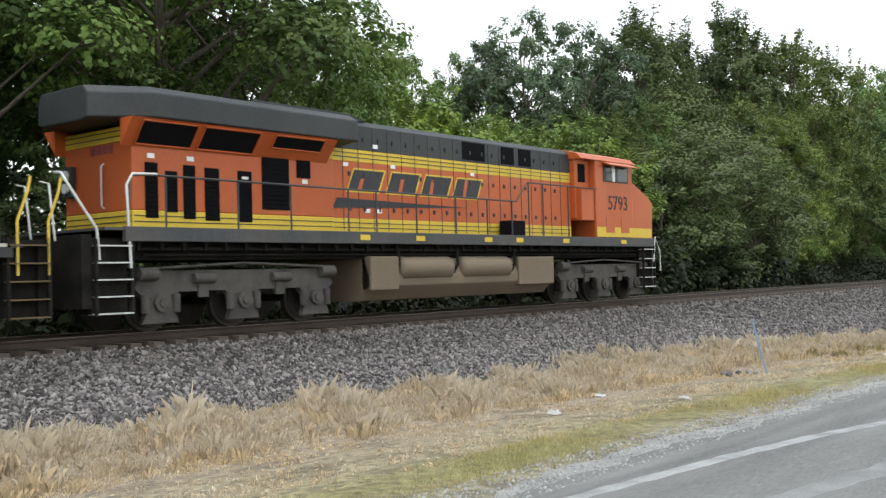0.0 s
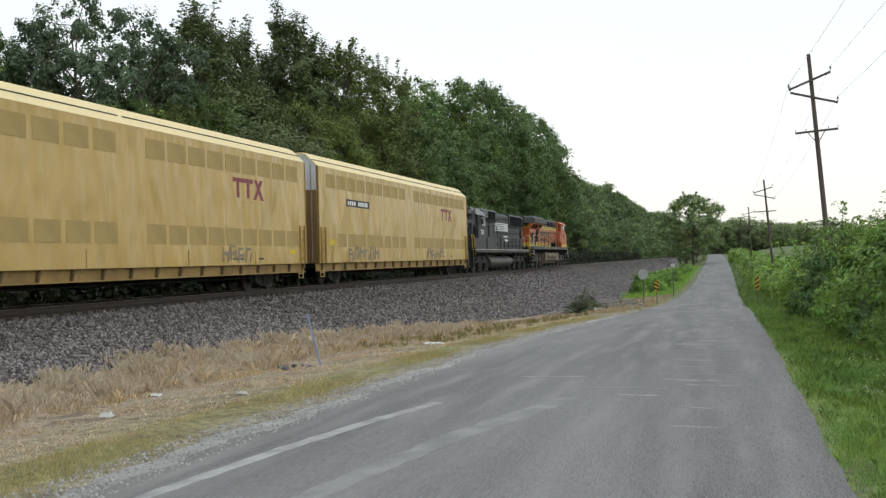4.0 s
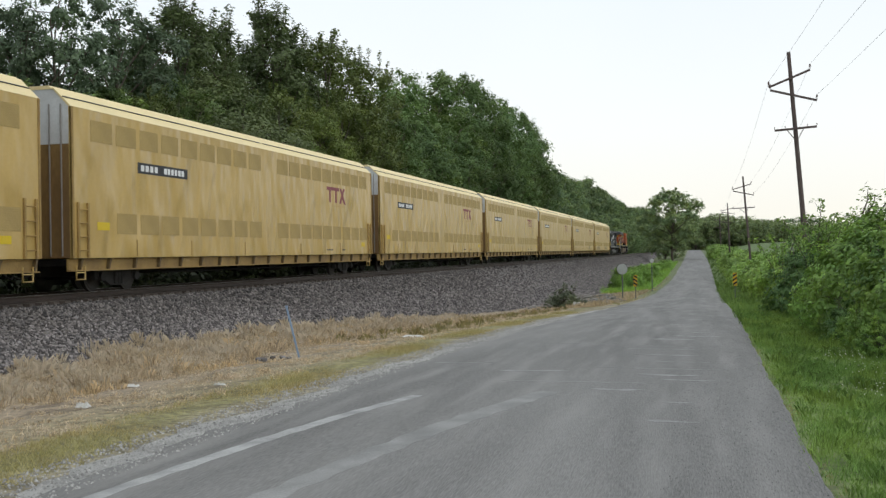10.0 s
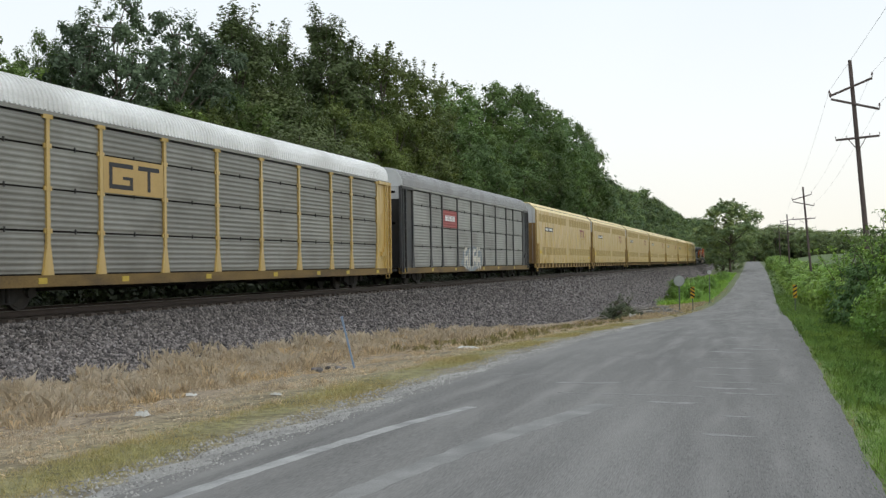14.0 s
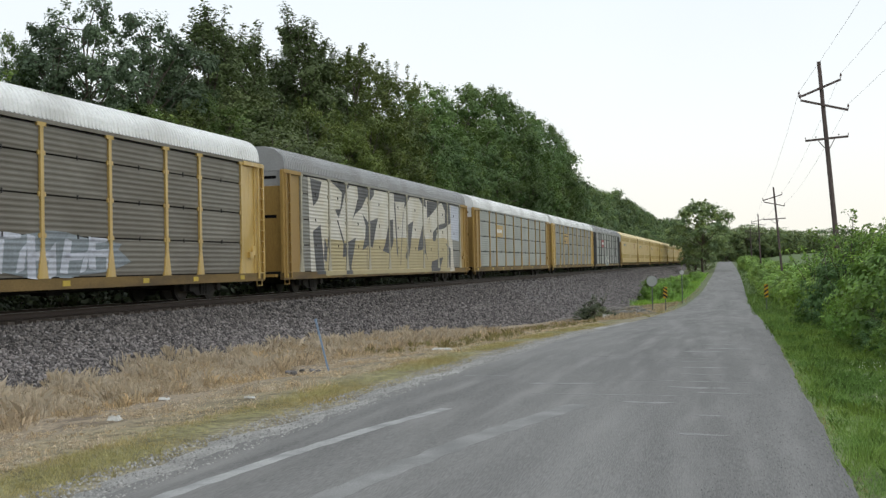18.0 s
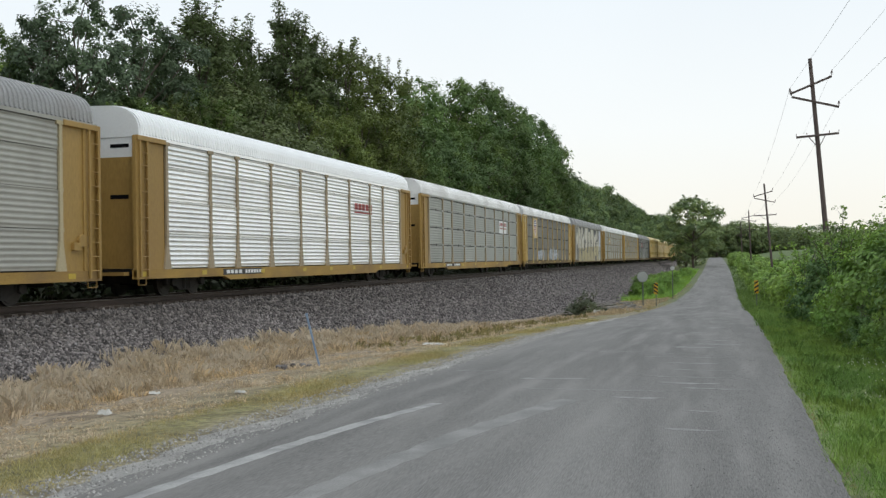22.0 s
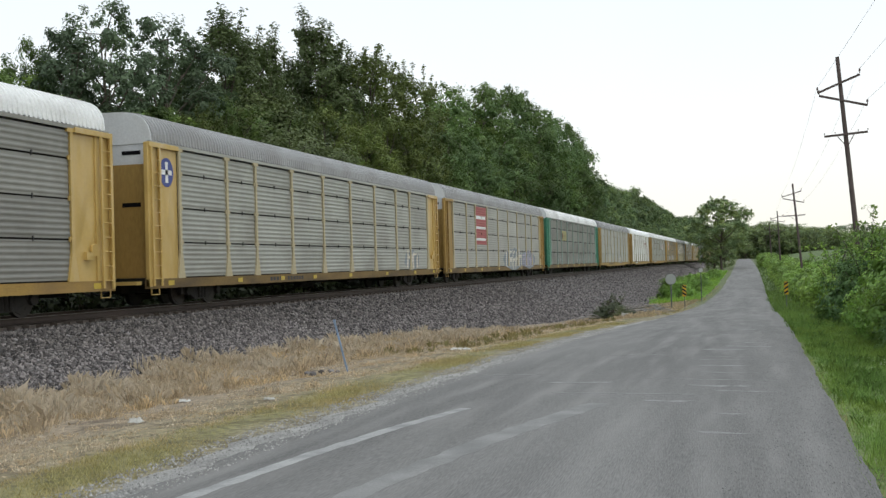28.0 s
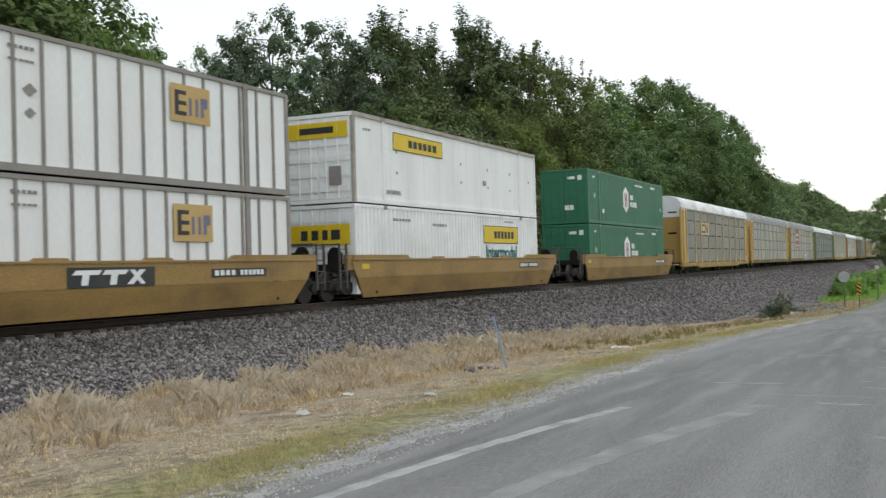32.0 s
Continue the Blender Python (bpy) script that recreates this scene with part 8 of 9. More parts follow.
# ---- smooth yellow car carriers ----
def yellow_car(i, mark_at=0.13, scribble=None):
    y0 = 284.9 - 26.42 * i
    L = 12.55
    v = vehicle("auto_carrier", y0, "tall yellow smooth-sided car carrier with perforated vent panels" + (" and spray-painted scribbles" if scribble else ""), "railway wagon", "yellow car carriers")
    for s in (1, -1):
        part("side_wall", Geo().box(min(s * 1.47, s * 1.55), max(s * 1.47, s * 1.55), -L, L, 0.94, 4.93), M_YEL, v, bevel=0.01)
        part("roof_slope", Geo().prism([(s * 1.55, 4.934), (s * 1.03, 5.44), (s * 0.97, 5.44), (s * 1.47, 4.934)], -L, L), M_YEL_ROOF, v)
        part("side_sill", Geo().prism([(s * 1.36, 0.62), (s * 1.42, 0.62), (s * 1.42, 0.93), (s * 1.36, 0.93)], -L, L), M_YEL_DIRTY, v)
        part("sill_flange", Geo().box(min(s * 1.36, s * 1.50), max(s * 1.36, s * 1.50), -L, L, 0.60, 0.63), M_YEL_DIRTY, v)
    part("roof_deck", Geo().prism([(-1.0, 5.40), (1.0, 5.40), (0.9, 5.50), (-0.9, 5.50)], -L, L), M_YEL_ROOF, v)
    for a, b in ((-L + 0.03, -0.12), (0.12, L - 0.03)):
        part("roof_seam", Geo().prism([(1.285, 5.220), (1.315, 5.197), (1.30, 5.182), (1.27, 5.20)], a, b), M_BLACKC, v)
    # gussets get a dark brown that carries their shadow on the sill
    gus = Geo().prism([(-0.05, 0.93), (0.05, 0.93), (-0.08, 0.64), (-0.11, 0.64)], 1.36, 1.52, "x").mesh("gusset", M_GUSS)
    for k in range(19):
        part("gusset", gus, None, v, at=pose(0, -L + 0.5 + k * 1.36, 0))
    vent = Geo()
    vent.box(0, 0.006, -0.52, 0.52, -0.29, 0.29)
    for k in range(10):
        z = -0.252 + k * 0.056
        vent.prism([(0.006, z - 0.015), (0.0075, z), (0.006, z + 0.015)], -0.48, 0.48)
    vme = vent.mesh("vent_panel", M_VENT)
    for half in (0, 1):
        for k in range(9):
            y = (-L + 1.4 + k * 1.25) if half == 0 else (1.4 + k * 1.23)
            part("vent_panel", vme, None, v, at=pose(1.55, y, 4.38))
            if not (half == 0 and k == 0):
                part("vent_panel", vme, None, v, at=pose(1.55, y, 1.90))
    seams = Geo()
    for k in range(1, 8):
        y = -L + k * 2 * L / 8
        seams.box(1.55, 1.5515, y, y + 0.010, 0.97, 4.92)
    part("weld_seam", seams, M_YEL, v)
    for k, a in enumerate((-9.4, -6.1, -2.1, 3.2, 7.9)):
        part("jack_pad", Geo().box(1.55, 1.565, a, a + 0.03, 0.97, 1.45), M_YEL_DIRTY, v)
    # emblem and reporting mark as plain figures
    e0 = 291.2 - 284.9
    M = M_MAROON
    plates("emblem", [rect(e0, e0 + 1.55, 3.78, 3.93), rect(e0 + 0.28, e0 + 0.48, 3.25, 3.78), rect(e0 + 1.05, e0 + 1.25, 3.25, 3.78), rect(e0 + 1.55, e0 + 1.78, 3.22, 3.93, 0.55)[:4], [(e0 + 1.62, 3.93), (e0 + 1.85, 3.93), (e0 + 2.42, 3.22), (e0 + 2.18, 3.22)]], M, v, 1.551, 0.004)
    plates("company_bar", bars(e0 + 0.6, e0 + 2.3, 3.08, 0.06, 9, i), M_TAN, v, 1.551, 0.003)
    b0 = 275.6 - 284.9
    plates("mark_board", [rect(b0, b0 + 3.0, 3.40, 3.72)], M_INK, v, 1.551, 0.003)
    plates("mark_bar", bars(b0 + 0.15, b0 + 1.2, 3.47, 0.18, 4, i) + bars(b0 + 1.5, b0 + 2.8, 3.47, 0.18, 6, i + 9), M_WHITE, v, 1.555, 0.003)
    plates("notice_plate", [rect(-11.4, -10.8, 1.7, 1.92)], M_SIGN_Y, v, 1.551, 0.004)
    plates("notice_plate", [rect(10.8, 11.15, 1.62, 1.9)], M_INK, v, 1.551, 0.004)
    plates("notice_plate", [rect(10.9, 11.4, 1.3, 1.5)], M_SIGN_Y, v, 1.551, 0.004)
    plates("small_bar", bars(6.2, 7.0, 1.12, 0.06, 4, 3) + bars(8.2, 8.6, 1.12, 0.06, 2, 4), M_INK, v, 1.551, 0.003)
    for s in (1, -1):
        ladder(v, 1.555, s * (L - 0.45), 0.95, 2.42, M_YEL_DIRTY, 0.45, 0.36)
        stirrup(v, 1.48, s * (L - 0.45), M_YEL)
        part("corner_angle", Geo().box(1.50, 1.565, min(s * L, s * (L - 0.08)), max(s * L, s * (L - 0.08)), 0.95, 4.93), M_YEL_DIRTY, v)
        ye = s * L
        part("end_door", Geo().box(-1.46, -0.02, min(ye - s * 0.08, ye - s * 0.02), max(ye - s * 0.08, ye - s * 0.02), 0.95, 3.95).box(0.02, 1.46, min(ye - s * 0.08, ye - s * 0.02), max(ye - s * 0.08, ye - s * 0.02), 0.95, 3.95), M_RUSTDOOR, v, "rust-streaked brown-yellow end doors", bevel=0.01)
        part("end_cap", Geo().prism([(-1.46, 3.955), (1.46, 3.955), (1.46, 4.93), (0.98, 5.43), (-0.98, 5.43), (-1.46, 4.93)], min(ye - s * 0.07, ye - s * 0.02), max(ye - s * 0.07, ye - s * 0.02)), M_ENDW, v, "white upper end sheet")
        gl = Geo()
        for xx in (-0.9, -0.05, 0.05, 0.9, 1.25):
            gl.tube([(xx, ye + s * 0.01, 1.0), (xx, ye + s * 0.01, 5.0)], 0.022, 6)
        part("lock_rod", gl, M_GREYRIB, v)
        coupler(v, ye + s * 0.15, s)
        freight_truck(v, s * (L - 2.9), 0.42)
    part("floor_frame", Geo().box(-1.36, 1.36, -L + 0.1, L - 0.1, 0.74, 0.93).box(-0.35, 0.35, -L + 0.3, L - 0.3, 0.45, 0.74), M_UNDER, v)
    part("brake_gear", Geo().cyl((0.8, 1.4, 0.5), 0.16, 1.2, "y", 10).box(0.6, 1.0, -1.6, -0.9, 0.4, 0.7).tube([(1.25, -7.5, 0.48), (1.25, 8.0, 0.48)], 0.028, 5), M_UNDER, v)
    if scribble:
        for (a, b, n, sd) in scribble:
            graffiti(v, a, b, 1.02, 1.60, n, sd, M_GRAFD, False, 1.551)
    return v


# ---- well cars and containers ----
def well_car(y_front, y_rear, label, number="", sign=False):
    y0 = (y_front + y_rear) / 2
    L = (y_front - y_rear) / 2
    v = vehicle("well_car", y0, label, "railway wagon", "well cars")
    for s in (1, -1):
        up = [(-L + 0.6, 0.72), (-L + 0.3, 1.18), (-L + 0.3, 1.24), (L - 0.3, 1.24), (L - 0.3, 1.18), (L - 0.6, 0.72)]
        part("side_wall", Geo().prism(up, min(s * 1.36, s * 1.43), max(s * 1.36, s * 1.43), "x"), M_WELL, v, bevel=0.01)
        lo = Geo()
        a, b = L - 0.62, L - 1.15
        lo.add([(s * 1.43, -a, 0.715), (s * 1.43, a, 0.715), (s * 1.30, b, 0.08), (s * 1.30, -b, 0.08), (s * 1.36, -a, 0.715), (s * 1.36, a, 0.715), (s * 1.23, b, 0.08), (s * 1.23, -b, 0.08)], [(0, 1, 2, 3), (4, 7, 6, 5), (0, 4, 5, 1), (3, 2, 6, 7), (1, 5, 6, 2), (0, 3, 7, 4)])
        part("lower_wall", lo, M_WELL, v)
        part("top_chord", Geo().box(min(s * 1.34, s * 1.46), max(s * 1.34, s * 1.46), -L + 0.3, L - 0.3, 1.244, 1.30), M_WELL, v, bevel=0.01)
        for e in (-1, 1):
            ya, yb = sorted((e * (L - 0.4), e * (L - 4.2)))
            part("guide_rail", Geo().prism([(ya, 1.304), (yb, 1.304), (yb - (0.25 if e < 0 else 0), 1.42), (ya + (0.25 if e > 0 else 0), 1.42)], min(s * 1.36, s * 1.44), max(s * 1.36, s * 1.44), "x"), M_WELL, v)
        for k in range(3):
            part("guide", Geo().prism([(-0.5, 1.302), (0.5, 1.302), (0.42, 1.36), (-0.42, 1.36)], min(s * 1.36, s * 1.45), max(s * 1.36, s * 1.45), "x"), M_WELL, v, at=pose(0, -3.2 + 3.2 * k, 0))
    part("well_floor", Geo().box(-1.25, 1.25, -L + 2.2, L - 2.2, 0.09, 0.2), M_UNDER, v)
    for s in (1, -1):
        ye = s * L
        part("end_platform", Geo().box(-1.34, 1.34, min(ye, ye - s * 1.9), max(ye, ye - s * 1.9), 0.92, 1.15), M_UNDER, v)
        part("end_bulkhead", Geo().box(-1.34, 1.34, min(ye - s * 1.9, ye - s * 2.0), max(ye - s * 1.9, ye - s * 2.0), 0.2, 1.15), M_UNDER, v)
        part("end_sheet", Geo().box(1.30, 1.40, min(ye, ye - s * 0.85), max(ye, ye - s * 0.85), 0.95, 1.42), M_WELL, v)
        ladder(v, 1.36, ye + s * 0.16, 0.4, 1.75, M_TRUCK, 0.4, 0.33)
        part("end_rail", Geo().tube([(-1.2, ye + s * 0.1, 1.15), (-1.2, ye + s * 0.1, 1.75), (1.2, ye + s * 0.1, 1.75), (1.2, ye + s * 0.1, 1.15)], 0.024, 6), M_TRUCK, v)
        part("brake_stand", Geo().cyl((0.9, ye - s * 0.1, 1.45), 0.22, 0.1, "y", 14).box(0.7, 1.1, min(ye - s * 0.3, ye - s * 0.05), max(ye - s * 0.3, ye - s * 0.05), 1.15, 1.5), M_UNDER, v)
        coupler(v, ye + s * 0.55, s)
        freight_truck(v, s * (L - 0.75), 0.46)
    plates("mark_board", [rect(L - 4.9, L - 2.6, 0.86, 1.08)], M_BLACKC, v, 1.432, 0.003)
    plates("mark_bar", bars(L - 4.8, L - 3.9, 0.91, 0.13, 4, 5) + bars(L - 3.75, L - 2.7, 0.91, 0.13, 6, 6), M_WHITE, v, 1.437, 0.003)
    if number:
        lettering("length_number", number, 0.52, M_INK, v, 1.425, -L + 1.55, 0.90, label="dark painted number")
    if sign:
        plates("sign_board", [rect(0.4, 3.05, 0.72, 1.16)], M_BLACKC, v, 1.432, 0.003)
        plates("sign_figure", [rect(0.55, 1.3, 1.0, 1.1, 0.1), rect(0.78, 0.98, 0.78, 1.0, 0.05), rect(1.4, 2.1, 1.0, 1.1, 0.1), rect(1.62, 1.82, 0.78, 1.0, 0.05), rect(2.15, 2.35, 0.78, 1.1, 0.4), rect(2.58, 2.74, 0.78, 1.1, -0.34)], M_WHITE, v, 1.437, 0.003)
    plates("label_plate", [rect(-L + 0.9, -L + 1.35, 0.98, 1.14)], M_SIGN_Y, v, 1.432, 0.003)
    return v


CL, CH, CW = 16.15, 2.83, 1.30


def container(y_mid, z, label, skin, frame_mat, style, name="shipping_container"):
    """A 53 foot box: frame posts set in from the ends, side skin by style, doors on the rear face."""
    v = vehicle(name, y_mid, label, "container", "containers")
    v.location.z = RAIL + z
    h = CL / 2
    g = Geo()
    for s in (1, -1):
        for yy in (-h, h - 0.14):
            g.box(min(s * (CW - 0.14), s * CW), max(s * (CW - 0.14), s * CW), yy, yy + 0.14, 0.0, CH)
        for zz in (0.0, CH - 0.10):
            g.box(min(s * (CW - 0.1), s * CW), max(s * (CW - 0.1), s * CW), -h + 0.14, h - 0.14, zz, zz + (0.16 if zz == 0 else 0.10))
    for yy in (-h, h - 0.1):
        for zz in (0.0, CH - 0.12):
            g.box(-CW + 0.14, CW - 0.14, yy, yy + 0.1, zz, zz + 0.12)
    part("frame", g, frame_mat, v, bevel=0.008)
    part("roof", Geo().box(-CW + 0.1, CW - 0.1, -h + 0.1, h - 0.1, CH - 0.06, CH - 0.02), skin, v)
    part("floor", Geo().box(-CW + 0.1, CW - 0.1, -h + 0.1, h - 0.1, 0.04, 0.14), M_UNDER, v)
    z0, z1 = 0.16, CH - 0.10
    for s in (1, -1):
        q = Geo()
        x = s * (CW - 0.045)
        if style == "corrugated":
            pts, y = [], -h + 0.14
            while y < h - 0.16:
                for dy, dx in ((0.0, 0.0), (0.06, 0.0), (0.075, 0.032), (0.245, 0.032)):
                    if y + dy < h - 0.14:
                        pts.append((y + dy, x + s * dx))
                y += 0.26
            pts.append((h - 0.14, x))
            vv = []
            for yy, xx in pts:
                vv += [(xx, yy, z0), (xx, yy, z1)]
            q.add(vv, [(2 * i, 2 * i + 2, 2 * i + 3, 2 * i + 1) for i in range(len(pts) - 1)])
        else:
            q.box(min(x, x - s * 0.03), max(x, x - s * 0.03), -h + 0.14, h - 0.14, z0, z1)
        part("side_wall", q, skin, v)
    if style == "seamed":
        for k in range(1, 13):
            part("seam", Geo().box(CW - 0.046, CW - 0.038, -h + k * CL / 13, -h + k * CL / 13 + 0.02, z0, z1), M_CREAM, v)
        part("top_rail", Geo().box(CW - 0.05, CW + 0.008, -h, h, CH - 0.13, CH + 0.004), M_RUSTW, v, "grimy grey-brown top rail")
        part("corner_post", Geo().box(CW - 0.1, CW + 0.006, -h - 0.006, -h + 0.13, 0.02, CH - 0.13), M_RUSTW, v, "rust-stained corner post")
    if style == "posted":
        post = Geo().box(CW - 0.05, CW + 0.005, -0.032, 0.032, 0.1, CH - 0.06).mesh("side_post", M_GREYRIB)
        for k in range(1, 22):
            part("side_post", post, None, v, at=pose(0, -h + k * CL / 22, 0))
    for yy in (-6.1, 6.1):
        part("lift_post", Geo().box(CW - 0.06, CW + 0.012, yy - 0.09, yy + 0.09, 0.0, CH), frame_mat, v, bevel=0.008)
        part("post_gap", Geo().box(CW - 0.06, CW - 0.004, yy + 0.092, yy + 0.115, 0.02, CH - 0.1), M_UNDER, v)
        part("lift_casting", Geo().box(CW - 0.06, CW + 0.018, yy - 0.11, yy + 0.11, CH - 0.13, CH + 0.005), M_GREYRIB, v)
    # rear doors
    for s in (1, -1):
        d = part("door", Geo().box(min(s * 0.01, s * (CW - 0.15)), max(s * 0.01, s * (CW - 0.15)), -h + 0.02, -h + 0.06, 0.13, CH - 0.13), skin, v)
        for xx in (0.28, 0.72):
            part("lock_rod", Geo().tube([(s * xx, -h + 0.0, 0.15), (s * xx, -h + 0.0, CH - 0.15)], 0.022, 6), skin, d)
        rb = Geo()
        for k in range(5):
            rb.box(min(s * 0.04, s * (CW - 0.2)), max(s * 0.04, s * (CW - 0.2)), -h + 0.0, -h + 0.02, 0.35 + 0.48 * k, 0.55 + 0.48 * k)
        part("door_rib", rb, skin, d)
    part("front_wall", Geo().box(-CW + 0.14, CW - 0.14, h - 0.06, h - 0.02, 0.12, CH - 0.12), skin, v)
    return v


def yellow_sign(v, y0, y1, z0, z1, x=CW - 0.01):
    plates("sign_panel", [rect(y0, y1, z0, z1)], M_SIGN_Y, v, x, 0.006)
    w = y1 - y0
    plates("sign_bar", bars(y0 + 0.28 * w, y1 - 0.12 * w, z0 + 0.28 * (z1 - z0), 0.42 * (z1 - z0), 6, 3), M_INK, v, x + 0.007, 0.003)
    plates("sign_edge", [rect(y0, y1, z0, z0 + 0.03), rect(y0, y1, z1 - 0.03, z1), rect(y0, y0 + 0.03, z0, z1), rect(y1 - 0.03, y1, z0, z1)], M_INK, v, x + 0.007, 0.003)


# ---- the consist ----
orange_loco()
black_loco()
for i in range(7):
    yellow_car(i, scribble=[(-9.2, -5.0, 6, 11), (3.2, 6.6, 4, 21)] if i == 0 else ([(5.4, 7.6, 4, 31)] if i == 1 else None))

v, L = autorack(111.0, 84.0, "grey car carrier with black ends, a red panel and white graffiti", M_LGREY, P_CP, M_ROOFG, M_ENDW, M_BLACKC)
v["label"] = "weathered grey car carrier with black ends, red panel and graffiti"
on_ribs("red_panel", [rect(-L + 6.5, -L + 9.2, 2.9, 3.82)], M_RED, v, label="faded red company panel")
on_ribs("red_panel_bar", bars(-L + 7.0, -L + 8.8, 3.25, 0.3, 5, 8), M_WHITE, v, lift=0.012)
graffiti(v, -L + 10.5, -L + 14.0, 0.6, 1.9, 4, 41, M_GRAF)
v, L = autorack(82.6, 54.6, "yellow-framed grey car carrier with white ribbed roof and square emblem", M_YEL, P_MID, M_ROOFW, M_ROOFW, M_OCHRE, doors="ribbed")
plates("emblem_panel", [rect(-L + 6.76, -L + 9.52, 2.9, 3.83)], M_TAN, v, 1.545, 0.006)
plates("emblem", [rect(-L + 7.0, -L + 8.05, 3.58, 3.70), rect(-L + 7.0, -L + 7.14, 3.14, 3.58), rect(-L + 7.0, -L + 8.05, 3.02, 3.14), rect(-L + 7.91, -L + 8.05, 3.14, 3.36), rect(-L + 7.6, -L + 7.91, 3.28, 3.36), rect(-L + 8.3, -L + 9.3, 3.58, 3.70), rect(-L + 8.73, -L + 8.87, 3.02, 3.58)], M_INK, v, 1.552, 0.004)
v, L = autorack(53.2, 25.2, "light grey car carrier with ochre ends and small yellow panel", M_OCHRE, P_LIGHT, M_ROOFW, M_ROOFW, M_OCHRE)
on_ribs("yellow_panel", [rect(-L + 6.6, -L + 8.8, 2.9, 3.75)], M_TAN, v)
on_ribs("yellow_panel_bar", bars(-L + 6.9, -L + 8.5, 3.2, 0.25, 4, 5), M_WHITE, v, lift=0.011)
v, L = autorack(23.6, -3.6, "car carrier covered by huge pale and tan graffiti with dark gaps", M_OCHRE, P_MID, M_ROOFG, M_ROOFG, M_OCHRE, posts=M_GRAFPOST)
on_ribs("graffiti_field", [[(-11.0, 0.7), (10.4, 0.62), (9.9, 4.5), (4.0, 4.53), (-3.0, 4.53), (-11.2, 4.53)]], M_GRAF, v, lift=0.005, label="pale graffiti lettering field")
on_ribs("graffiti_fade", [[(-9.6, 0.64), (9.4, 0.64), (9.4, 2.4), (8.4, 2.55), (4.0, 2.4), (0.7, 2.4), (-3.7, 2.2), (-7.3, 2.1), (-9.6, 2.15)]], M_GRAFTAN, v, lift=0.009, label="tan lower half of the graffiti")
for shape in (
        [(-11.0, 4.5), (-9.8, 4.45), (-10.2, 3.7), (-10.7, 3.4)], [(-10.8, 2.4), (-10.0, 2.7), (-9.6, 0.7), (-10.5, 0.7)], [(-9.6, 2.2), (-9.3, 1.75), (-9.0, 1.8), (-9.2, 2.3), (-9.4, 1.2), (-9.7, 1.3)],
        [(-8.8, 4.5), (-7.8, 4.53), (-6.6, 4.52), (-7.2, 4.15), (-7.6, 3.5), (-8.0, 3.05), (-8.2, 3.2), (-8.4, 3.4), (-7.8, 3.42), (-7.6, 3.9), (-7.6, 4.15), (-8.0, 4.3)], [(-8.2, 2.95), (-8.08, 2.95), (-7.35, 2.0), (-7.5, 1.95)],
        [(-7.5, 1.95), (-6.0, 2.25), (-6.2, 1.75), (-6.6, 1.0), (-6.5, 0.66), (-7.3, 0.66), (-7.2, 1.45), (-7.6, 1.4)],
        [(-5.7, 4.53), (-3.5, 4.53), (-3.5, 4.3), (-4.0, 4.0), (-4.5, 4.15), (-5.2, 3.6), (-6.0, 3.3), (-6.4, 3.0), (-6.0, 3.5), (-5.6, 4.05)],
        [(-5.1, 3.35), (-4.4, 3.0), (-3.0, 3.25), (-3.5, 2.45), (-3.8, 1.85), (-4.5, 1.9), (-5.2, 1.7), (-4.8, 2.3), (-4.7, 2.8)],
        [(-1.4, 3.2), (-0.8, 3.25), (-0.8, 2.15), (-1.2, 1.75), (-1.5, 1.6), (-2.4, 1.7), (-2.0, 2.1)]):
    on_ribs("graffiti_gap", [shape], M_GRAFDK, v, lift=0.014)
for shape in (
        [(-0.6, 4.53), (2.0, 4.53), (1.6, 4.25), (1.0, 3.85), (1.1, 4.2), (-0.6, 4.15)], [(-0.6, 4.1), (-0.42, 4.1), (-0.1, 1.4), (-0.3, 1.6)],
        [(1.3, 3.0), (2.5, 3.3), (1.9, 1.85), (1.5, 1.2), (1.1, 1.4), (1.6, 2.2)], [(3.6, 4.53), (4.7, 4.53), (4.9, 4.1), (4.2, 4.2)],
        [(5.0, 4.48), (7.7, 4.53), (6.4, 4.0), (5.6, 3.7), (5.0, 3.55)],
        [(7.9, 4.53), (9.6, 4.53), (9.8, 3.45), (8.5, 3.1), (6.8, 2.95), (6.9, 2.75), (6.5, 2.3), (6.0, 2.35), (6.1, 2.8), (7.2, 3.25), (8.6, 3.4), (8.6, 4.1)],
        [(8.6, 2.3), (9.7, 1.95), (9.6, 0.7), (8.9, 1.2), (9.4, 1.7)], [(3.3, 2.05), (4.2, 3.2), (4.6, 2.3), (4.7, 1.65), (4.3, 1.55), (4.1, 1.85), (3.2, 1.75)], [(5.8, 1.2), (8.1, 1.45), (7.2, 0.66), (5.5, 0.66)]):
    on_ribs("graffiti_gap", [shape], M_GRAFDK, v, lift=0.014)
on_ribs("graffiti_patch", [[(9.9, 2.5), (11.6, 2.4), (11.7, 4.45), (9.85, 4.5)]], M_GRAFB, v, lift=0.013)
on_ribs("graffiti_line", [rect(-4.65, -4.6, 0.9, 1.9, 0.05), rect(0.2, 0.28, 1.0, 3.7, 0.6), rect(4.9, 4.98, 1.3, 1.9, -0.4), rect(5.3, 5.36, 3.3, 4.2, 0.3)], M_GRAFDK, v, lift=0.017)
v, L = autorack(-5.2, -32.4, "brown-stained car carrier with yellow posts, shield emblem and graffiti", M_YEL, P_BROWN, M_ROOFW, M_ENDW, M_OCHRE)
plates("emblem_panel", [rect(-L + 4.50, -L + 6.45, 2.78, 4.50)], M_YEL, v, 1.552, 0.006)
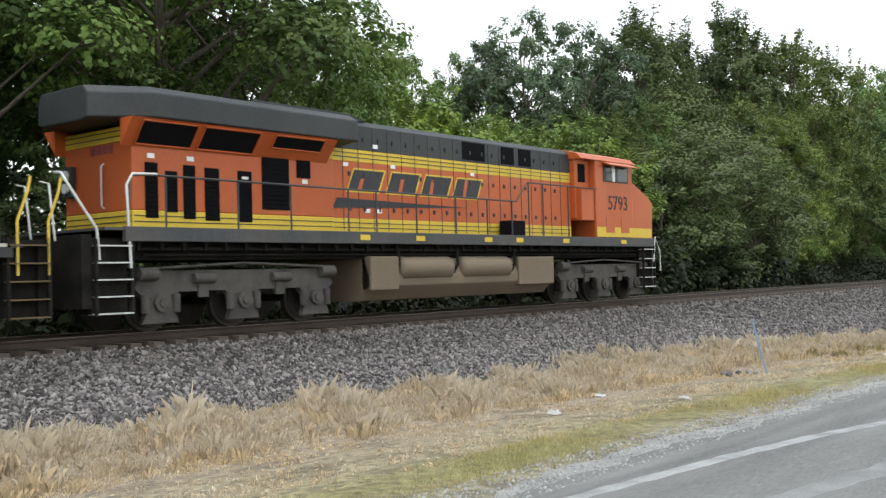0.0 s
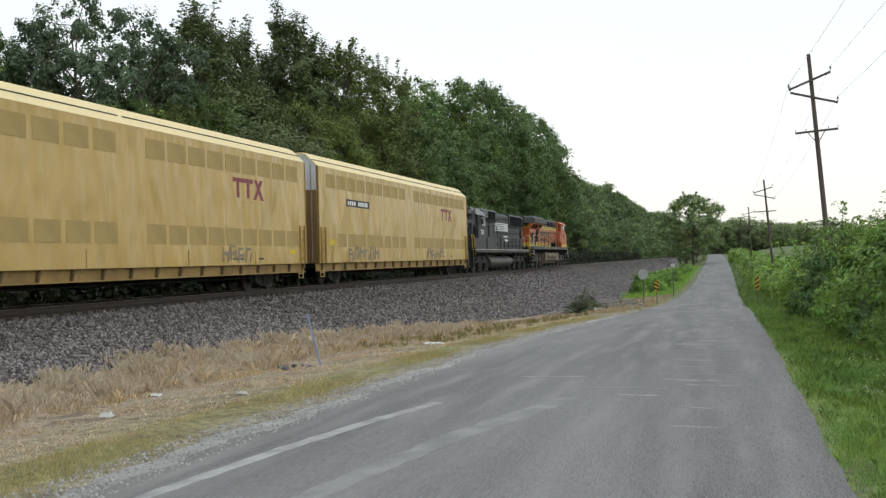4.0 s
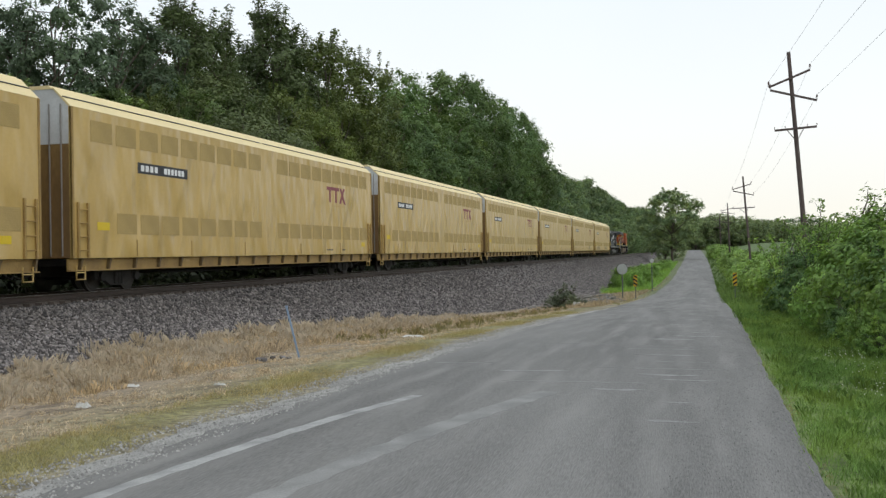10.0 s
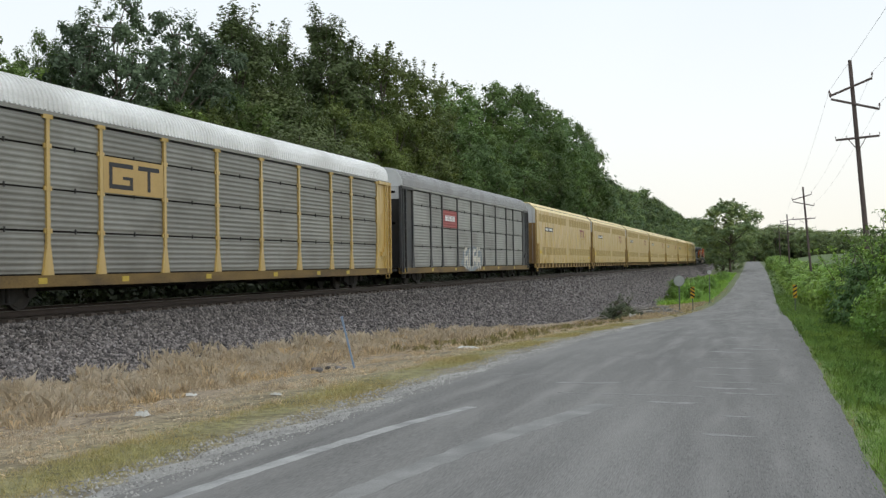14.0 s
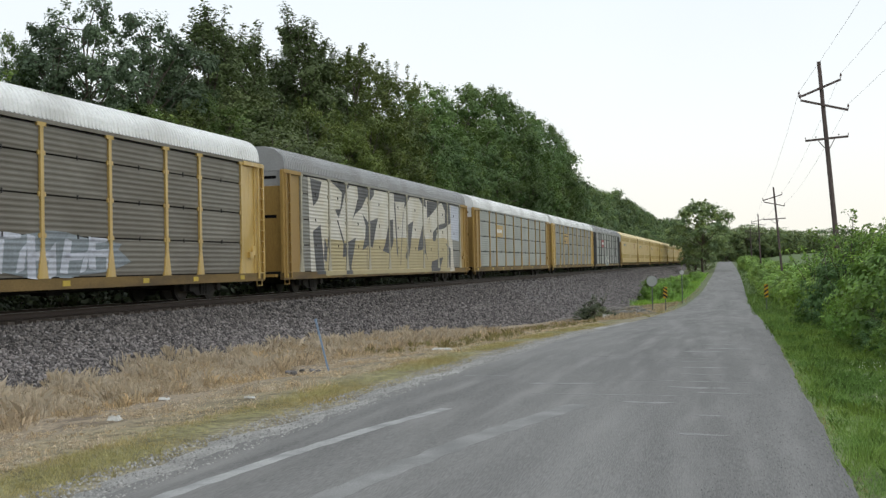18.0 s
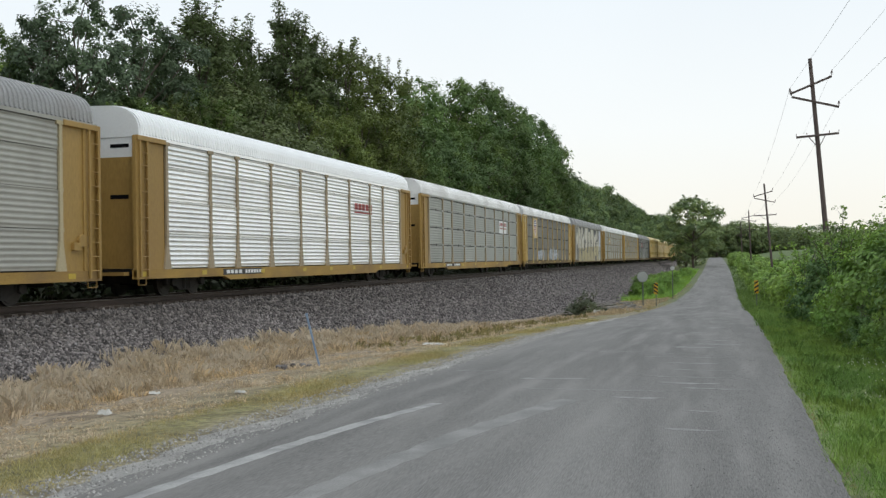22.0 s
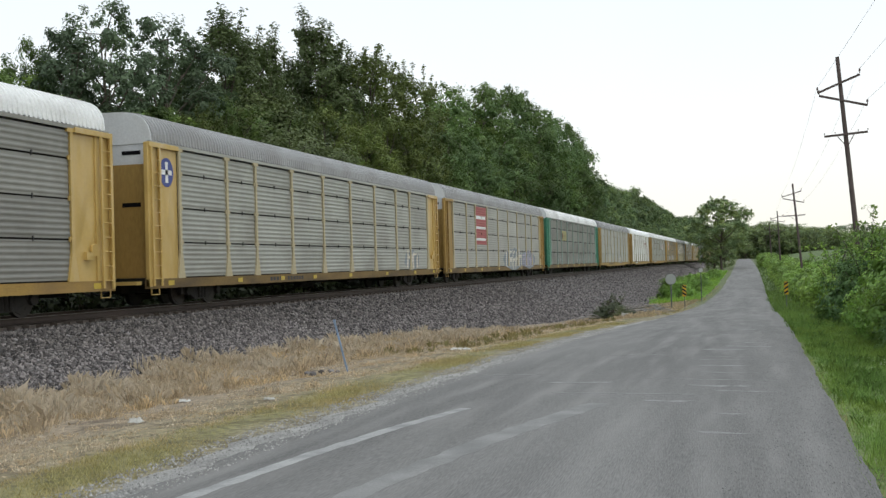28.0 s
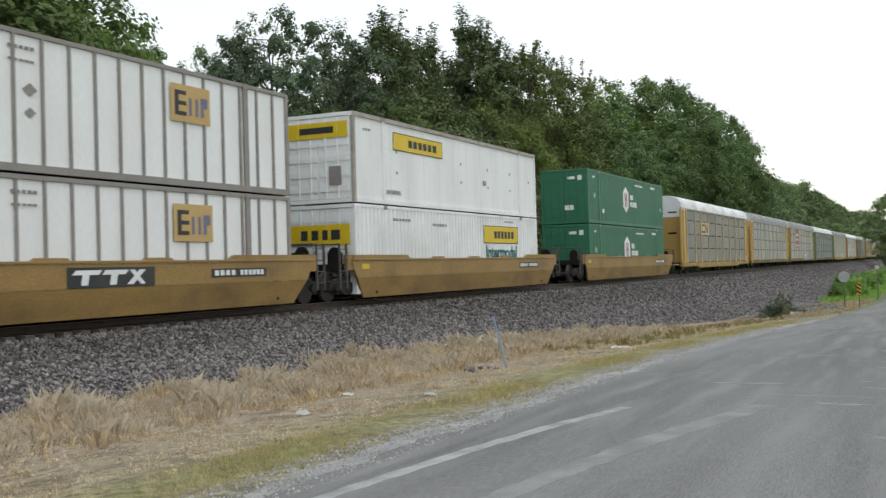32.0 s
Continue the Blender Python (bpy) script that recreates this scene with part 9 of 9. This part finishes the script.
sh = [(0.0, 0.0), (0.42, 0.35), (0.55, 0.75), (0.55, 1.15), (0.48, 1.42), (0.0, 1.5), (-0.48, 1.42), (-0.55, 1.15), (-0.55, 0.75), (-0.42, 0.35)]
plates("shield", [[(-L + 5.48 + a, 2.9 + b) for a, b in sh]], M_WHITE, v, 1.560, 0.004)
plates("shield_top", [[(-L + 5.48 + a, 2.9 + b) for a, b in ((-0.52, 0.92), (0.52, 0.92), (0.52, 1.16), (0.44, 1.38), (0.0, 1.46), (-0.44, 1.38), (-0.52, 1.16))]], M_BLUE, v, 1.566, 0.004)
plates("shield_stripe", [rect(-L + 5.48 - 0.46 + 0.2 * k, -L + 5.48 - 0.37 + 0.2 * k, 3.02 + 0.25 * abs(k - 2) * 0.7, 3.8) for k in range(5)], M_RED, v, 1.566, 0.004)
plates("shield_bar", bars(-L + 5.1, -L + 5.86, 4.1, 0.1, 5, 1) + bars(-L + 5.05, -L + 5.9, 3.93, 0.1, 6, 2), M_WHITE, v, 1.571, 0.003)
graffiti(v, -L + 7.0, -L + 10.0, 0.9, 1.75, 4, 61, M_GRAFB)
graffiti(v, -L + 13.2, -L + 18.0, 0.85, 1.9, 4, 71, M_GRAFB)
v, L = autorack(-33.4, -62.0, "light grey car carrier with tan posts and white ribbed roof", M_OCHRE, P_LIGHT, M_ROOFW, M_ROOFW, M_OCHRE, posts=M_TANPOST, clips=M_WHITE, sill=M_SILL)
on_ribs("white_panel", [rect(L - 8.2, L - 5.6, 2.9, 3.8)], M_WHITE, v)
on_ribs("red_bar", bars(L - 8.1, L - 5.7, 3.42, 0.26, 6, 4) + [rect(L - 8.1, L - 5.7, 3.22, 3.30)], M_RED, v, lift=0.011)
plates("mark_board", [rect(-L + 5.2, -L + 8.6, 0.60, 0.78)], M_BLACKC, v, 1.551, 0.003)
plates("mark_bar", bars(-L + 5.3, -L + 6.5, 0.63, 0.12, 4, 1) + bars(-L + 7.0, -L + 8.5, 0.63, 0.12, 6, 2), M_WHITE, v, 1.556, 0.003)
v, L = autorack(-63.9, -90.2, "bright silver galvanised car carrier with ochre posts", M_OCHRE, P_BRIGHT, M_ROOFB, M_ROOFB, M_OCHRE, posts=M_TANPOST, gaps=False, sill=M_SILL)
on_ribs("red_bar", bars(L - 8.4, L - 6.0, 3.3, 0.3, 5, 4) + [rect(L - 8.4, L - 6.0, 3.15, 3.22)], M_RED, v, lift=0.008)
plates("mark_board", [rect(-L + 5.2, -L + 8.2, 0.59, 0.79)], M_BLACKC, v, 1.551, 0.003)
plates("mark_bar", bars(-L + 5.4, -L + 6.6, 0.63, 0.12, 4, 1) + bars(-L + 6.8, -L + 8.1, 0.63, 0.12, 6, 2), M_WHITE, v, 1.556, 0.003)
v, L = autorack(-91.9, -119.9, "dusty pale car carrier with tan posts and small graffiti", M_OCHRE, P_PALE, M_ROOFG, M_ROOFG, M_OCHRE, posts=M_BEIGE, gaps=False, sill=M_SILL)
graffiti(v, L - 12.0, L - 8.6, 0.75, 1.65, 3, 81, M_GRAF)
plates("mark_bar", bars(-L + 7.5, -L + 8.9, 0.62, 0.14, 4, 1) + bars(-L + 9.2, -L + 11.2, 0.62, 0.14, 6, 2), M_INK, v, 1.551, 0.003)
v, L = autorack(-121.2, -149.2, "stained dark car carrier with faded green ends and posts", M_RACKGREEN, P_STAIN, M_ROOFW, M_ENDW, M_RACKGREEN, doors="ribbed", posts=M_MINT)
on_ribs("yellow_panel", [rect(-L + 6.6, -L + 9.1, 2.9, 3.75)], M_OLIVE, v)
on_ribs("emblem", [blob(-L + 7.25, 3.33, 0.6, 0.55, 8, 8), rect(-L + 8.2, -L + 8.32, 3.2, 3.42, 0.08), rect(-L + 8.36, -L + 8.46, 3.2, 3.42, -0.06)], M_RUSTB, v, lift=0.011)
for k, (ya, yb) in enumerate(((-9.6, -7.2), (0.2, 2.8), (3.2, 5.6), (5.9, 8.3))):
    graffiti(v, ya, yb, 0.88, 1.62, 7, 91 + k, M_GRAFCHALK, halo=False)
plates("graffiti_fill", bars(L - 1.45, L - 0.7, 1.35, 0.3, 6, 9), M_INK, v, 1.503, 0.002)
v, L = autorack(-150.7, -178.0, "pale grey car carrier with red notice panel and large graffiti", M_OCHRE, P_PALE, M_ROOFG, M_ENDW, M_OCHRE, posts=M_BEIGE)
on_ribs("red_panel", [rect(-L + 6.5, -L + 9.2, 2.2, 4.5)], M_RED, v)
on_ribs("red_panel_bar", [rect(-L + 6.7, -L + 9.0, 3.75, 3.95), rect(-L + 6.7, -L + 9.0, 3.15, 3.3), rect(-L + 6.7, -L + 9.0, 2.45, 2.6)], M_WHITE, v, lift=0.011)
graffiti(v, 0.5, 5.5, 0.6, 1.95, 5, 101, M_GRAF)
graffiti(v, 5.8, 9.6, 0.65, 1.85, 4, 111, M_GRAFL)
v, L = autorack(-179.3, -206.6, "weathered grey car carrier with yellow posts and round blue emblem", M_YEL, P_GT, M_ROOFG, M_ENDW, M_OCHRE, posts=M_BEIGE)
ring = [(0.36 * math.cos(a), 0.42 * math.sin(a)) for a in (2 * math.pi * i / 24 for i in range(24))]
plates("emblem_disc", [[(-L + 1.05 + a, 3.85 + b) for a, b in ring]], M_BLUE, v, 1.505, 0.008)
plates("emblem_cross", [rect(-L + 0.98, -L + 1.12, 3.55, 4.15), rect(-L + 0.78, -L + 1.32, 3.78, 3.92)], M_WHITE, v, 1.514, 0.004)
graffiti(v, L - 5.2, L - 3.4, 0.85, 1.7, 2, 121, M_GRAF)
plates("mark_bar", bars(-L + 7.4, -L + 8.4, 0.62, 0.13, 4, 1) + bars(-L + 8.8, -L + 10.2, 0.62, 0.13, 6, 2), M_INK, v, 1.551, 0.003)
v, L = autorack(-208.2, -236.2, "grey car carrier with yellow posts and white end top", M_YEL, P_MID, M_ROOFW, M_ENDW, M_OCHRE, sill=M_SILL)
plates("emblem_panel", [rect(-L + 6.76, -L + 9.52, 2.90, 3.83)], M_YEL, v, 1.545, 0.006)
plates("emblem", [rect(-L + 7.0, -L + 8.0, 3.55, 3.68), rect(-L + 7.0, -L + 7.15, 3.18, 3.55), rect(-L + 7.0, -L + 8.1, 3.05, 3.18), rect(-L + 8.1, -L + 8.25, 3.05, 3.68), [(-L + 8.25, 3.68), (-L + 8.45, 3.68), (-L + 9.1, 3.05), (-L + 8.9, 3.05)], rect(-L + 9.1, -L + 9.25, 3.05, 3.68)], M_INK, v, 1.552, 0.004)

# well cars with their stacked boxes
well_car(-238.4, -258.2, "yellow-brown well car holding two green containers", "53")
well_car(-262.1, -281.3, "yellow-brown well car holding two white containers", "53")
well_car(-282.9, -302.9, "yellow-brown well car with a dark sign board", "", True)


def hub_figure(v):
    hexa = [(0.0, 0.75), (0.58, 0.42), (0.58, -0.42), (0.0, -0.75), (-0.58, -0.42), (-0.58, 0.42)]
    y = -0.84
    plates("emblem_hexagon", [[(y + a, 1.52 + b) for a, b in hexa]], M_WHITE, v, CW - 0.008, 0.006)
    plates("emblem_bar", [rect(y - 0.22, y - 0.08, 1.12, 1.9), rect(y + 0.08, y + 0.22, 1.12, 1.9), rect(y - 0.08, y + 0.08, 1.46, 1.58)], M_MAROON, v, CW, 0.004)
    plates("name_bar", bars(y + 0.95, y + 1.6, 1.56, 0.30, 3, 1) + bars(y + 0.9, y + 2.4, 1.14, 0.30, 5, 2), M_WHITE, v, CW - 0.008, 0.005)
    lettering("size_number", "53", 0.34, M_WHITE, v, CW - 0.004, -6.95, 1.45)
    lettering("size_number", "53", 0.30, M_WHITE, v, CW - 0.004, 7.4, 1.2)
    plates("small_bar", bars(1.2, 3.0, 2.42, 0.1, 9, 3) + bars(5.0, 6.2, 2.45, 0.14, 6, 4) + bars(-5.6, -5.2, 0.6, 0.2, 2, 5) + bars(-7.2, -6.8, 2.4, 0.1, 2, 6), M_WHITE, v, CW - 0.008, 0.005)
    part("door_mark", Geo().box(0.75, 0.98, -CL / 2 - 0.012, -CL / 2 - 0.006, 2.25, 2.5).box(0.2, 0.6, -CL / 2 - 0.012, -CL / 2 - 0.006, 2.3, 2.45).box(0.0, 0.5, -CL / 2 - 0.012, -CL / 2 - 0.006, 0.7, 0.95), M_WHITE, v)


for z, zl in ((0.2, "lower"), (3.08, "upper")):
    c = container(-248.5, z, "dark green corrugated container, " + zl + " of two on a well car", M_GREEN, M_GREEN, "corrugated")
    hub_figure(c)
c = container(-272.45, 0.2, "white corrugated container under another on a well car", M_WHITE, M_WHITE, "corrugated")
yellow_sign(c, 2.0, 5.7, 1.68, 2.39)
lettering("word", "Intermodal", 0.70, M_TEAL, c, CW - 0.006, 3.87, 1.30, width=3.3, bold=0.022, label="dark teal word")
plates("small_bar", bars(-5.6, -4.3, 2.35, 0.09, 6, 1) + bars(-2.6, -1.4, 2.25, 0.09, 6, 2) + bars(4.2, 5.2, 2.55, 0.07, 6, 3), M_GREYRIB, c, CW - 0.008, 0.004)
part("door_sign", Geo().box(-1.1, 1.1, -CL / 2 - 0.02, -CL / 2 - 0.008, 1.55, 2.2), M_SIGN_Y, c)
part("door_sign_bar", Geo().box(-0.7, -0.45, -CL / 2 - 0.026, -CL / 2 - 0.021, 1.72, 2.03).box(-0.3, -0.05, -CL / 2 - 0.026, -CL / 2 - 0.021, 1.72, 2.03).box(0.1, 0.3, -CL / 2 - 0.026, -CL / 2 - 0.021, 1.72, 2.03).box(0.42, 0.75, -CL / 2 - 0.026, -CL / 2 - 0.021, 1.72, 2.03), M_INK, c)
c = container(-272.45, 3.08, "off-white smooth container on top of a white one", M_CREAM, M_CREAM, "seamed")
yellow_sign(c, -5.4, -1.6, 1.85, 2.45, CW - 0.03)
plates("small_bar", bars(-6.0, -4.9, 0.35, 0.14, 8, 1) + bars(-7.4, -6.9, 2.3, 0.08, 3, 2) + bars(2.1, 2.5, 1.1, 0.2, 2, 3), M_GREYRIB, c, CW - 0.04, 0.006)
for y, z in ((-5.2, 1.75), (-5.2, 1.05), (0.0, 1.75), (0.0, 1.05), (2.6, 1.7), (2.6, 1.0), (5.0, 1.7), (5.0, 1.0), (7.2, 1.5)):
    part("rivet_plate", Geo().box(CW - 0.046, CW - 0.03, y, y + 0.09, z, z + 0.09), M_GREYRIB, c)
part("door_sign", Geo().box(-1.1, 1.1, -CL / 2 - 0.02, -CL / 2 - 0.008, 2.05, 2.55), M_SIGN_Y, c)
part("door_sign_bar", Geo().box(-0.65, 0.6, -CL / 2 - 0.026, -CL / 2 - 0.021, 2.2, 2.4), M_INK, c)
part("vent_box", Geo().box(0.4, 0.85, -CL / 2 - 0.03, -CL / 2 - 0.005, 0.55, 1.15), M_GREYRIB, c, bevel=0.01)
for z, zl in ((0.2, "lower"), (3.08, "upper")):
    c = container(-284.08 - CL / 2, z, "white container with grey outside posts, " + zl + " of a stack", M_CREAM, M_GREYRIB, "posted")
    plates("sign_panel", [rect(3.15, 4.6, 1.55, 2.45)], M_TAN, c, CW + 0.006, 0.005)
    plates("sign_figure", [rect(3.28, 3.42, 1.7, 2.3), rect(3.28, 3.7, 2.2, 2.3), rect(3.28, 3.7, 1.95, 2.05), rect(3.28, 3.7, 1.7, 1.8)], M_BLACKC, c, CW + 0.012, 0.003)
    plates("sign_figure", [rect(3.8, 3.9, 1.72, 2.15), rect(4.04, 4.14, 1.72, 2.15), rect(4.24, 4.36, 1.72, 2.2), rect(4.36, 4.5, 1.95, 2.2)], M_SLATEB, c, CW + 0.012, 0.003)
    plates("small_bar", bars(-1.6, -0.9, 2.45, 0.07, 5, 1) + bars(-1.6, -0.9, 2.2, 0.05, 5, 2), M_GREYRIB, c, CW - 0.03, 0.006)
plates("placard", [[(-1.24, 1.66), (-1.05, 1.52), (-0.86, 1.66), (-1.05, 1.8)], [(-1.2, 1.2), (-1.05, 1.1), (-0.9, 1.2), (-1.05, 1.3)]], M_GREYRIB, c, CW - 0.03, 0.006)

# ---- the run of the train ----
def run(t):
    u = t - 16
    return 19.3755 * u - 0.004431 * u * u - 0.0001266 * u ** 3


def motions():
    for v, y0 in VEH:
        x, z = v.location.x, v.location.z
        walk(v, [(t / 2, Matrix.Translation((x, y0 + run(t / 2), z))) for t in range(65)])
    for w, at, r in SPIN:
        walk(w, [(k / 30, Matrix.Translation(at) @ Matrix.Rotation(-(run(k / 30) - run(0)) / r, 4, "X")) for k in range(961)])


motions()
